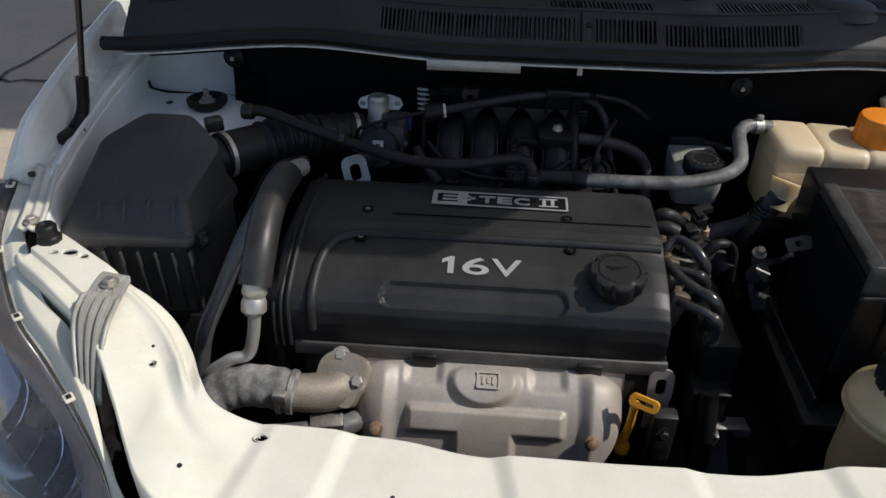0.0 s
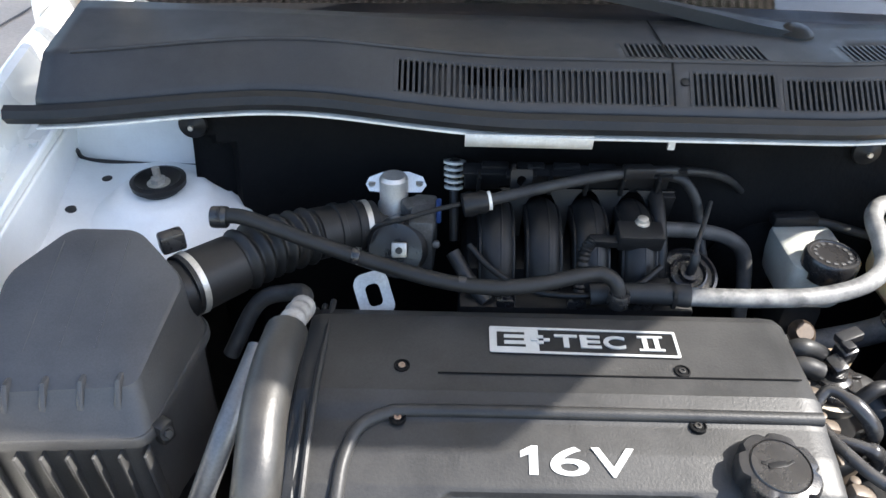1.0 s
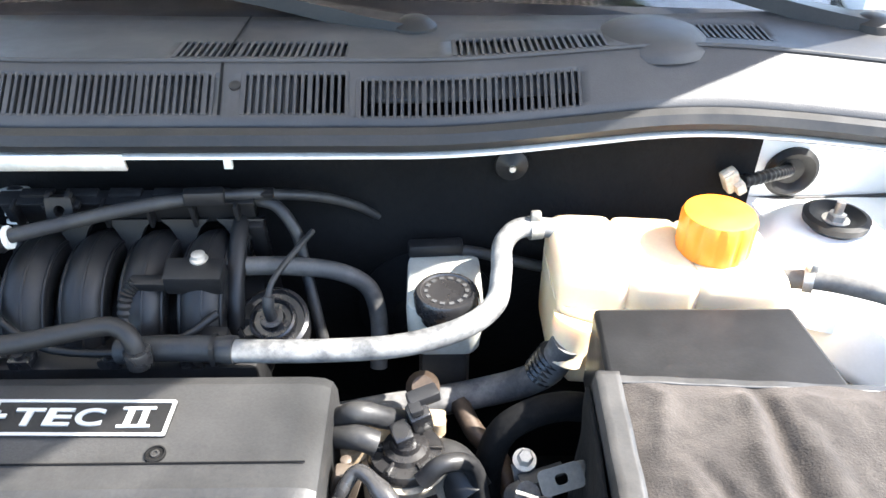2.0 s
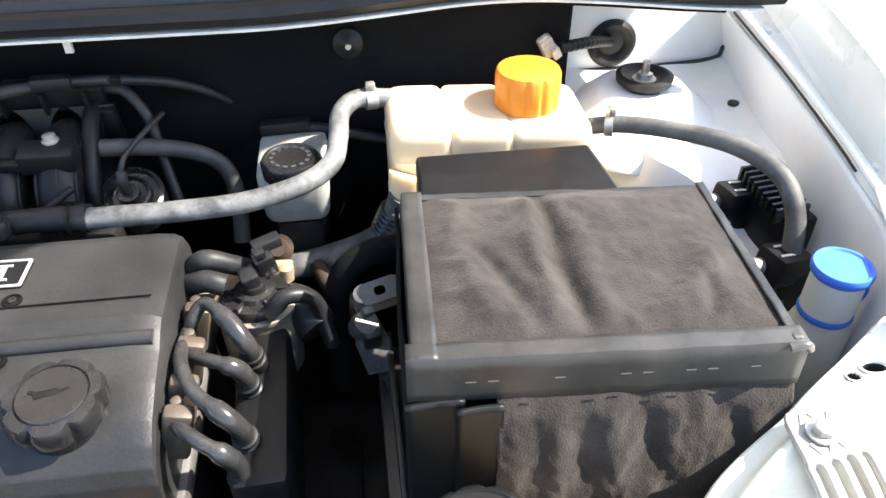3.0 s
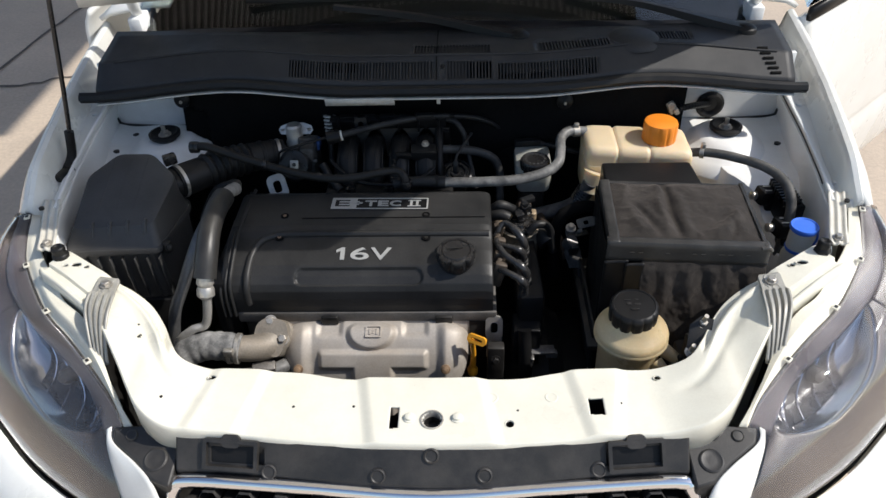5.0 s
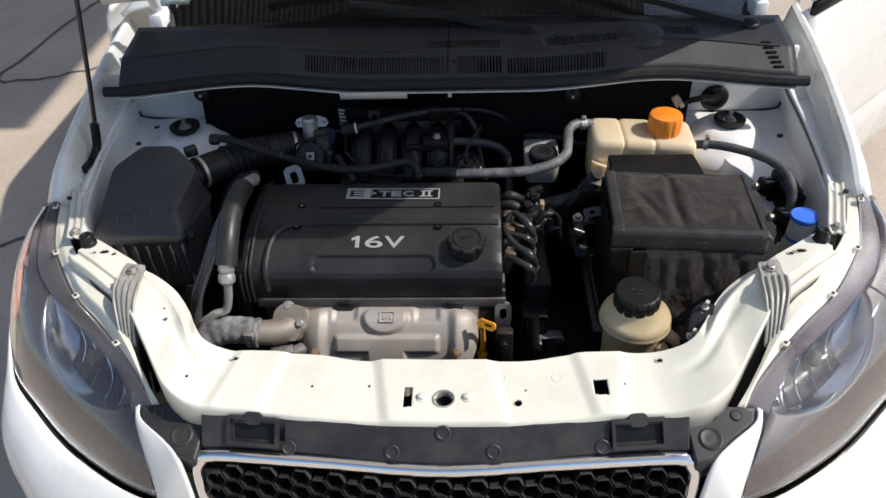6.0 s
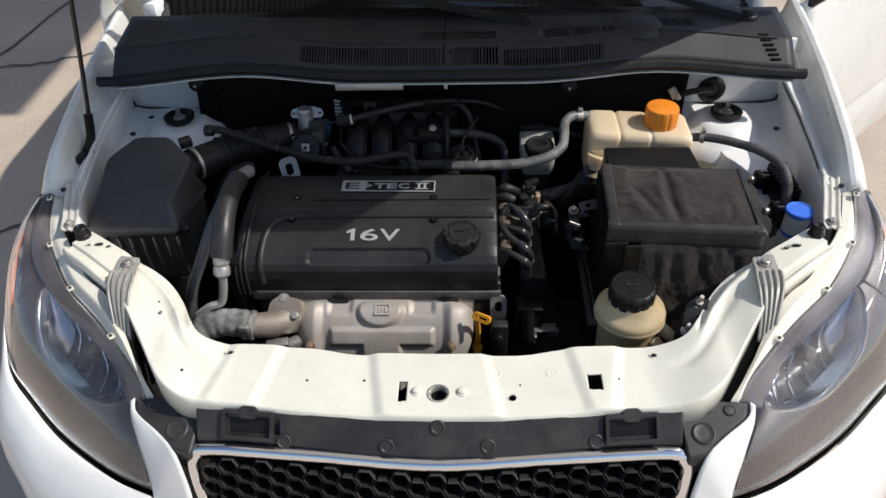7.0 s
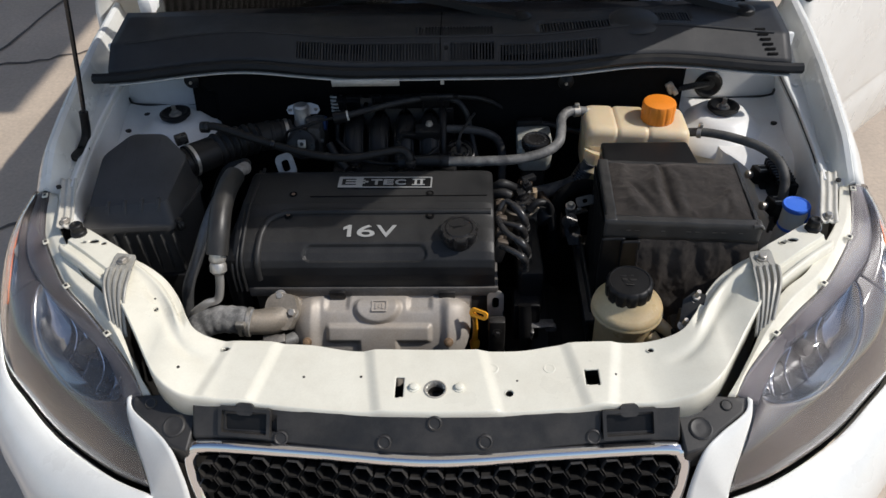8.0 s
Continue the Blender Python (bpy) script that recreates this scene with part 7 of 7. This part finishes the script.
# ---- battery in its cloth cover ----
bt = root("battery_cover", (0.40, 0.36, 0.70), "black cloth battery cover with stitched vinyl edges", "battery")
def crease(p, a, b, high, wide):
    """Height of a fold that runs from a to b, fading at its ends."""
    a, b, p = V(*a, 0), V(*b, 0), V(*p, 0)
    k = max(0, min(1, (p - a).dot(b - a) / (b - a).length_squared))
    d = (p - a.lerp(b, k)).length
    return high * math.exp(-(d / wide) ** 2) * (0.35 + 0.65 * math.sin(math.pi * (0.15 + 0.7 * k)))
TOP_FOLDS = [((0.384, 0.440), (0.392, 0.292), -0.0075, 0.0075), ((0.370, 0.430), (0.372, 0.300), 0.0055, 0.0080), ((0.404, 0.400), (0.410, 0.290), 0.0045, 0.0085),
             ((0.335, 0.370), (0.362, 0.296), -0.0055, 0.0060), ((0.322, 0.350), (0.340, 0.292), 0.0035, 0.0075), ((0.505, 0.370), (0.440, 0.290), 0.0045, 0.0090),
             ((0.482, 0.330), (0.470, 0.288), -0.0040, 0.0060), ((0.318, 0.440), (0.312, 0.380), 0.0045, 0.0075), ((0.300, 0.330), (0.318, 0.330), 0.0030, 0.0050),
             ((0.300, 0.365), (0.320, 0.360), 0.0030, 0.0050), ((0.455, 0.300), (0.450, 0.286), 0.0030, 0.0050), ((0.425, 0.300), (0.428, 0.286), 0.0030, 0.0045)]
def wrinkle(x, y, z):
    w = 0.0040 * noise.noise(V(x * 13, y * 9, z * 16)) + 0.0016 * noise.noise(V(x * 46, y * 34, z * 40)) + 0.0007 * noise.noise(V(x * 120, y * 110, z * 90))
    q = (x + 0.006 * noise.noise(V(x * 20, y * 22, 3)), y)
    return w + sum(crease(q, *f) for f in TOP_FOLDS)
X0, X1, Y0, Y1, ZT = 0.281, 0.523, 0.272, 0.449, 0.888
bt.rotation_euler = (0, 0, radians(-3.5))
bm = B()
def topf(u, v):
    x, y = lerp(X0 + 0.012, X1 - 0.003, u), lerp(Y0 + 0.014, Y1, v)
    e = min(min(u, 1 - u) * 8, min(v, 1 - v) * 8, 1)
    return V(x, y, ZT - 0.001 + 0.006 * e + wrinkle(x, y, 0) * e)
sheet(bm, topf, 110, 84)
part("cloth_top", bm, fabric, bt, solid=0.003)
bm = B()
FRONT_FOLDS = [((0.375, 0.858), (0.368, 0.750), 0.0030, 0.0088), ((0.392, 0.858), (0.388, 0.790), -0.0026, 0.0088), ((0.405, 0.858), (0.412, 0.775), 0.0028, 0.0095),
               ((0.425, 0.858), (0.440, 0.800), -0.0025, 0.0088), ((0.438, 0.858), (0.462, 0.785), 0.0026, 0.0095), ((0.462, 0.858), (0.466, 0.810), 0.0023, 0.0081),
               ((0.478, 0.858), (0.496, 0.805), -0.0026, 0.0095), ((0.492, 0.858), (0.512, 0.815), 0.0023, 0.0081), ((0.350, 0.850), (0.346, 0.800), 0.0020, 0.0095), ((0.360, 0.770), (0.420, 0.715), 0.0026, 0.0149)]
def frontf(u, v):
    x, z = lerp(X0 + 0.052, X1 + 0.002, u), lerp(ZT - 0.026, 0.690, v)
    e = min(v * 10, 1)
    fold = 0.004 * noise.noise(V(x * 26, 1.7, z * 12)) + 0.0024 * noise.noise(V(x * 60, 3.1, z * 40)) + 0.0009 * noise.noise(V(x * 150, 3.1, z * 130))
    q = (x + 0.006 * noise.noise(V(x * 30, z * 26, 8)), z)
    fold += sum(crease(q, *f) for f in FRONT_FOLDS)
    return V(x, Y0 - 0.006 * e - fold * e - 0.048 * v, z)
sheet(bm, frontf, 110, 84)
part("cloth_front", bm, fabric, bt, solid=0.003)
# black side shield, its near-black colour also standing in for deep shade
bm = B()
def sidef(u, v):
    y, z = lerp(Y0, Y1, u), lerp(ZT - 0.010, 0.66, v)
    return V(X0 - 0.004 + 0.004 * noise.noise(V(y * 20, z * 20, 2)), y, z)
sheet(bm, sidef, 30, 30)
part("side_shield", bm, pad, bt, "matt black side shield", solid=0.003)
bm = B()
sheet(bm, lambda u, v: V(X1 + 0.002 + 0.004 * noise.noise(V(u * 4, v * 4, 5)), lerp(Y0, Y1, u), lerp(ZT - 0.010, 0.70, v)), 20, 20)
part("cloth_side", bm, fabric, bt, solid=0.003)
for nm, pts in (("edge_front", [(X0 - 0.004, Y0 - 0.002, ZT), (X1 + 0.002, Y0 - 0.004, ZT)]), ("edge_side", [(X0, Y0, ZT), (X0 - 0.002, Y1 + 0.002, ZT)]), ("edge_side", [(X1, Y0, ZT), (X1, Y1 + 0.002, ZT - 0.002)]), ("edge_back", [(X0, Y1, ZT - 0.001), (X1, Y1, ZT - 0.003)])):
    a, b = V(*pts[0]), V(*pts[1])
    bm = B()
    front = nm == "edge_front"
    across = V(0, 1, 0) if abs(b.x - a.x) > 0.1 else V(1, 0, 0)
    wide = 0.016 if pts[0][0] < 0.4 and nm != "edge_back" else 0.007
    inward = across * (wide if (V(0.4, 0.36, ZT) - a).dot(across) > 0 else -wide)
    def edgef(u, v):
        p = a.lerp(b, u)
        wob = 0.0012 * noise.noise(V(u * 9, v, 4))
        if v < 0.45:
            return p + inward * (1 - v / 0.45) + V(0, 0, 0.003 + wob)
        k = (v - 0.45) / 0.55
        return p + V(0, 0, 0.003 - k * (0.034 if front else 0.016) + wob) - inward * 0.10 * k
    sheet(bm, edgef, 40, 10)
    part(nm, bm, vinyl, bt, "worn black vinyl edging", solid=0.002)
bm = B()
for k in (0, 1, 4, 7, 8, 10, 11, 13):
    x = lerp(X0 + 0.035, X1 - 0.030, k / 13)
    box(bm, (x, Y0 - 0.0068, ZT - 0.012), (0.0065, 0.001, 0.0009))
part("stitching", bm, surf("grey_thread", (0.035, 0.033, 0.031), 0.8), bt)
bm = B()
tube(bm, [(X1 - 0.012, Y0 - 0.006, ZT + 0.002), (X1 - 0.002, Y0 - 0.006, ZT + 0.004), (X1 + 0.004, Y0 - 0.002, ZT - 0.004)], 0.0028, 10)
part("corner_tab", bm, surf("clear_worn_vinyl", (0.07, 0.067, 0.063), 0.3, var=0.2), bt)
for x0, x1, z1, yo in ((X0 - 0.006, X0 + 0.032, 0.745, -0.006), (X0 + 0.026, X0 + 0.056, 0.755, -0.012)):
    bm = B()
    sheet(bm, lambda u, v: V(lerp(x0, x1, u), Y0 + yo + 0.003 * math.sin(3 * v + 2 * u), lerp(ZT - 0.030, z1, v)), 8, 20)
    part("flap", bm, black, bt, solid=0.003)
bm = B()
box(bm, ((X0 + X1) / 2, (Y0 + Y1) / 2, 0.785), (X1 - X0 - 0.014, Y1 - Y0 - 0.012, 0.185), bevel=0.006)
part("battery_case", bm, black, bt)
bm = B()
box(bm, (0.40, 0.37, 0.682), (0.29, 0.24, 0.012), bevel=0.003)
tray = root("battery_tray", (0.40, 0.37, 0.30), "dark steel battery tray on a bracket", "tray")
part("plate", bm, dark, tray)
bm = B()
box(bm, (0.268, 0.38, 0.66), (0.006, 0.22, 0.10), (0, 0, 0), 0.002)
part("side_wall", bm, dark, tray)
bm = B()
box(bm, (0.40, 0.37, 0.48), (0.16, 0.14, 0.39), bevel=0.01)
part("bracket", bm, dark, tray)
bm = B()
tube(bm, [(0.262, 0.44, 0.70), (0.276, 0.41, 0.655), (0.300, 0.345, 0.600), (0.320, 0.335, 0.598), (0.345, 0.335, 0.60)], 0.0045, 8, 4)
thing("tray_edge", bm, hose_dark, "bent dark steel edge rail beside the battery", "rail")
bm = B()
box(bm, (0.252, 0.462, 0.735), (0.016, 0.020, 0.026), (20, 0, 10), 0.003)
box(bm, (0.262, 0.478, 0.755), (0.040, 0.012, 0.003), (10, 0, 20), 0.001)
thing("cable_bracket", bm, dark, "small oily dark steel cable bracket", "bracket")
bm = B()
tube(bm, [(0.300, 0.528, 0.780), (0.280, 0.522, 0.787), (0.256, 0.514, 0.788), (0.233, 0.508, 0.775), (0.222, 0.504, 0.745), (0.220, 0.500, 0.71), (0.222, 0.48, 0.65)], 0.0125, 14)
thing("wiring_loom", bm, pad, "thick black wiring loom beside the battery", "loom")

cbk = root("clamp_bracket", (0.258, 0.500, 0.66), "bare steel clamp bracket with hexagon bolt", "bracket")
bm = B()
prism(bm, [(-0.010, -0.050), (0.012, -0.052), (0.016, -0.020), (0.008, 0.004), (0.010, 0.024), (-0.010, 0.024), (-0.008, 0.002), (-0.016, -0.018)], -0.002, 0.002, pose(0.250, 0.476, 0.738, 62, 0, 14))
lathe(bm, (0.246, 0.466, 0.744), [(0.012, -0.012), (0.013, 0), (0.011, 0.010)], 18, axis=(0.3, -0.5, 0.8))
part("plate", bm, surf("oily_plate", (0.17, 0.165, 0.16), 0.45, metal=0.5, var=0.35, scale=40, dust=(0.08, 0.07, 0.06), dust_amount=0.5, dust_scale=30), cbk)
bm = B()
bolt(bm, (0.248, 0.487, 0.762), 0.0065, 0.010, (0, -0.35, 0.9))
part("bolt", bm, steel, cbk)

# ---- fuse box ----
fb = root("fuse_box", (0.385, 0.51, 0.78), "plain black plastic fuse box behind the battery", "fuse box")
bm = B()
prism(bm, [(0.300, 0.458), (0.478, 0.458), (0.470, 0.560), (0.306, 0.560)], 0.78, 0.862)
part("lid", bm, black, fb, bevel=0.004)
bm = B()
box(bm, (0.386, 0.508, 0.72), (0.15, 0.085, 0.16), bevel=0.004)
part("base", bm, black, fb)
bm = B()
box(bm, (0.474, 0.520, 0.835), (0.008, 0.020, 0.014), bevel=0.002)
part("latch", bm, satin, fb)

# ---- power steering reservoir ----
ps = root("steering_fluid_reservoir", (0.306, 0.188, 0.66), "yellowed steering fluid reservoir with black screw cap", "reservoir")
bm = B()
lathe(bm, (0.306, 0.188, 0.66), [(0.030, 0), (0.043, 0.008), (0.0465, 0.03), (0.0478, 0.108), (0.0500, 0.113), (0.0552, 0.117), (0.0562, 0.122), (0.0562, 0.129), (0.0545, 0.134), (0.0500, 0.138), (0.0440, 0.143), (0.0385, 0.150), (0.0360, 0.158)], 52)
bottle = part("bottle", bm, yellowed, ps)
bm = B()
lathe(bm, (0.306, 0.188, 0.7765), [(0.0560, 0), (0.0574, 0.002), (0.0574, 0.006), (0.0560, 0.008)], 52)
part("weld_rim", bm, yellowed, bottle)
bm = B()
lathe(bm, (0.304, 0.188, 0.812), [(0.0335, 0), (0.0362, 0.003), (0.0372, 0.024), (0.0362, 0.0285), (0.0330, 0.0315), (0.0310, 0.0320), (0.0302, 0.0308), (0.0150, 0.0312), (0.004, 0.0312)], 96, axis=(-0.03, -0.05, 1), wave=lambda a, k: 1 - (0.060 * max(0, math.cos(12 * a)) ** 4 if 0 < k < 4 else 0))
pc = part("cap", bm, black, ps, "ribbed black screw cap")
bm = B()
for dx, dy, w, h in ((-0.008, 0.010, 0.010, 0.002), (0.005, 0.011, 0.008, 0.002), (-0.007, 0.002, 0.007, 0.005), (0.006, 0.001, 0.009, 0.004), (0.0, -0.010, 0.012, 0.003)):
    box(bm, (0.302 + dx, 0.186 + dy, 0.8438), (w, h, 0.0010), bevel=0.0004)
part("cap_marks", bm, satin, pc)
for pts in ([(0.350, 0.178, 0.762), (0.366, 0.166, 0.756), (0.376, 0.160, 0.750)], [(0.342, 0.158, 0.748), (0.356, 0.142, 0.738), (0.364, 0.134, 0.732)]):
    bm = B()
    tube(bm, pts, lambda t: 0.0125 - 0.004 * t, 14)
    part("lug", bm, yellowed, ps)
    bm = B()
    bolt(bm, (pts[2][0] + 0.002, pts[2][1] - 0.002, pts[2][2] + 0.004), 0.005, 0.008, (0.1, -0.2, 1))
    part("lug_bolt", bm, dark, ps)
hb = root("horn_bracket", (0.385, 0.15, 0.60), "black steel bracket plate with two studs", "bracket")
bm = B()
prism(bm, [(-0.014, -0.044), (0.012, -0.048), (0.018, 0.0), (0.024, 0.034), (0.006, 0.038), (-0.010, 0.024), (-0.014, -0.010)], -0.002, 0.002, pose(0.394, 0.150, 0.802, 38, -8, -14))
part("plate", bm, dark, hb)
bm = B()
box(bm, (0.392, 0.155, 0.72), (0.012, 0.05, 0.14), bevel=0.002)
box(bm, (0.405, 0.170, 0.60), (0.05, 0.08, 0.30), bevel=0.01)
part("leg", bm, dark, hb)
for x, y, z in ((0.406, 0.171, 0.818), (0.384, 0.137, 0.791)):
    so = root("stud", (x, y, z), "zinc-plated stud with hexagon nut", "stud", group="bracket studs")
    bm = B()
    bolt(bm, (x, y, z), 0.0062, 0.006, (0, -0.35, 1))
    part("nut", bm, steel, so)
    bm = B()
    tube(bm, [(x, y, z + 0.004), (x, y - 0.006, z + 0.021)], lambda t: 0.0034 + 0.0003 * math.sin(t * 60), 10, 14)
    part("thread", bm, steel, so)
bm = B()
tube(bm, [(0.306, 0.188, 0.665), (0.30, 0.18, 0.60), (0.28, 0.17, 0.5), (0.26, 0.2, 0.42)], 0.014, 12)
thing("steering_hose", bm, rubber, "black rubber hose below the steering fluid reservoir", "hose")

# ---- washer filler ----
wf = root("washer_filler", (0.618, 0.369, 0.64), "milky washer filler neck with blue snap cap", "washer bottle")
bm = B()
lathe(bm, (0.618, 0.369, 0.65), [(0.024, 0), (0.024, 0.14), (0.0205, 0.15), (0.0205, 0.195)], 28)
part("neck", bm, milky, wf)
bm = B()
lathe(bm, (0.618, 0.369, 0.843), [(0.0205, 0), (0.0230, 0.003), (0.0235, 0.007), (0.0222, 0.010), (0.0205, 0.010), (0.019, 0.0085), (0.004, 0.0095)], 36)
part("cap", bm, blue, wf, "bright blue snap cap")
bm = B()
lathe(bm, (0.618, 0.369, 0.805), [(0.0208, -0.002), (0.0216, 0.0), (0.0216, 0.002), (0.0208, 0.004)], 28)
tube(bm, [(0.6395, 0.367, 0.808), (0.6435, 0.365, 0.825), (0.640, 0.367, 0.848)], 0.002, 8)
part("retaining_strap", bm, blue, wf)
bm = B()
box(bm, (0.605, 0.385, 0.52), (0.10, 0.13, 0.30), bevel=0.02)
part("bottle", bm, milky, wf)

# ---- relays and small boxes by the wing ----
for x, y, z, s in ((0.602, 0.535, 0.800, (0.045, 0.030, 0.030)), (0.602, 0.440, 0.795, (0.040, 0.032, 0.030))):
    rl = root("relay", (x, y, z - 0.04), "small black relay with a bright stud", "relay", group="relays")
    bm = B()
    box(bm, (x + 0.02, y, z), s, (0, 10, 15), 0.004)
    box(bm, (x + 0.03, y, z - 0.05), (0.03, 0.03, 0.09), bevel=0.004)
    part("case", bm, black, rl)
    bm = B()
    lathe(bm, (x - 0.002, y, z), [(0.008, 0), (0.008, 0.010), (0.005, 0.012)], 14, axis=(-1, -0.2, 0.2))
    part("stud", bm, steel, rl)
    bm = B()
    for k in range(2):
        box(bm, (x + 0.016, y - 0.008 + 0.014 * k, z + 0.0165), (0.016, 0.0025, 0.001), (0, 10, 15))
    part("marks", bm, flange_grey, rl)
mod = root("finned_module", (0.645, 0.50, 0.74), "black finned electronic module on the inner wing", "module")
bm = B()
box(bm, (0.645, 0.510, 0.79), (0.030, 0.085, 0.06), (0, 0, 8), 0.003)
part("case", bm, black, mod)
for k in range(9):
    bm = B()
    box(bm, (0.640, 0.475 + 0.009 * k, 0.824), (0.034, 0.003, 0.014), (0, 0, 8))
    part("fin", bm, satin, mod)

# ---- bits deep in the bay ----
bm = B()
box(bm, (0.178, 0.276, 0.652), (0.055, 0.018, 0.006), (15, 5, 8), 0.002)
box(bm, (0.160, 0.265, 0.619), (0.006, 0.012, 0.07), (10, 8, 0), 0.002)
box(bm, (0.200, 0.278, 0.641), (0.02, 0.014, 0.012), (0, 0, 0), 0.003)
thing("shift_cable_bracket", bm, surf("oily_bracket", (0.16, 0.155, 0.15), 0.45, metal=0.5, var=0.4, scale=40, dust=(0.05, 0.045, 0.04), dust_amount=0.6, dust_scale=30), "bare aluminium shift cable bracket deep in the bay", "bracket")
bm = B()
box(bm, (0.100, 0.262, 0.60), (0.030, 0.020, 0.16), bevel=0.004)
bolt(bm, (0.100, 0.250, 0.655), 0.006, 0.006, (0, -1, 0.3))
thing("engine_stay", bm, dark, "dark steel stay below the lifting eye", "stay")
bm = B()
box(bm, (0.155, 0.30, 0.655), (0.05, 0.05, 0.09), bevel=0.008)
tube(bm, [(0.15, 0.28, 0.70), (0.152, 0.26, 0.64), (0.15, 0.25, 0.55)], 0.012, 10)
thing("sensor_block", bm, black, "black plastic sensor block beside the engine", "sensor")
bm = B()
tube(bm, [(0.20, 0.60, 0.71), (0.215, 0.57, 0.70), (0.235, 0.55, 0.69), (0.25, 0.52, 0.66)], 0.010, 10)
lathe(bm, (0.165, 0.585, 0.745), [(0.014, 0), (0.016, 0.008), (0.010, 0.016)], 16, axis=(0, -0.6, 0.8))
thing("clutch_pipe", bm, surf("oily_brown_pipe", (0.05, 0.034, 0.024), 0.5, metal=0.3, var=0.4, scale=40, dust=(0.10, 0.075, 0.05), dust_amount=0.4), "brown metal pipe and union below the brake reservoir", "pipe")
bm = B()
tab_m = pose(0.262, 0.420, 0.825, 38, -6, 14)
ring_plate(bm, rounded(0.032, 0.018, 0.004, 4), rounded(0.0095, 0.0075, 0.0030, 4), -0.0012, 0.0012, tab_m)
box(bm, tab_m @ V(-0.014, -0.012, -0.010), (0.008, 0.006, 0.022), (38, -6, 14), 0.001)
box(bm, tab_m @ V(0.014, 0.0, -0.006), (0.012, 0.016, 0.010), (38, -6, 14), 0.001)
thing("battery_tab", bm, surf("dull_zinc", (0.085, 0.082, 0.076), 0.55, metal=0.3, var=0.25, scale=40, dust=(0.10, 0.09, 0.075), dust_amount=0.4), "dull zinc tab with a hole beside the battery", "bracket")
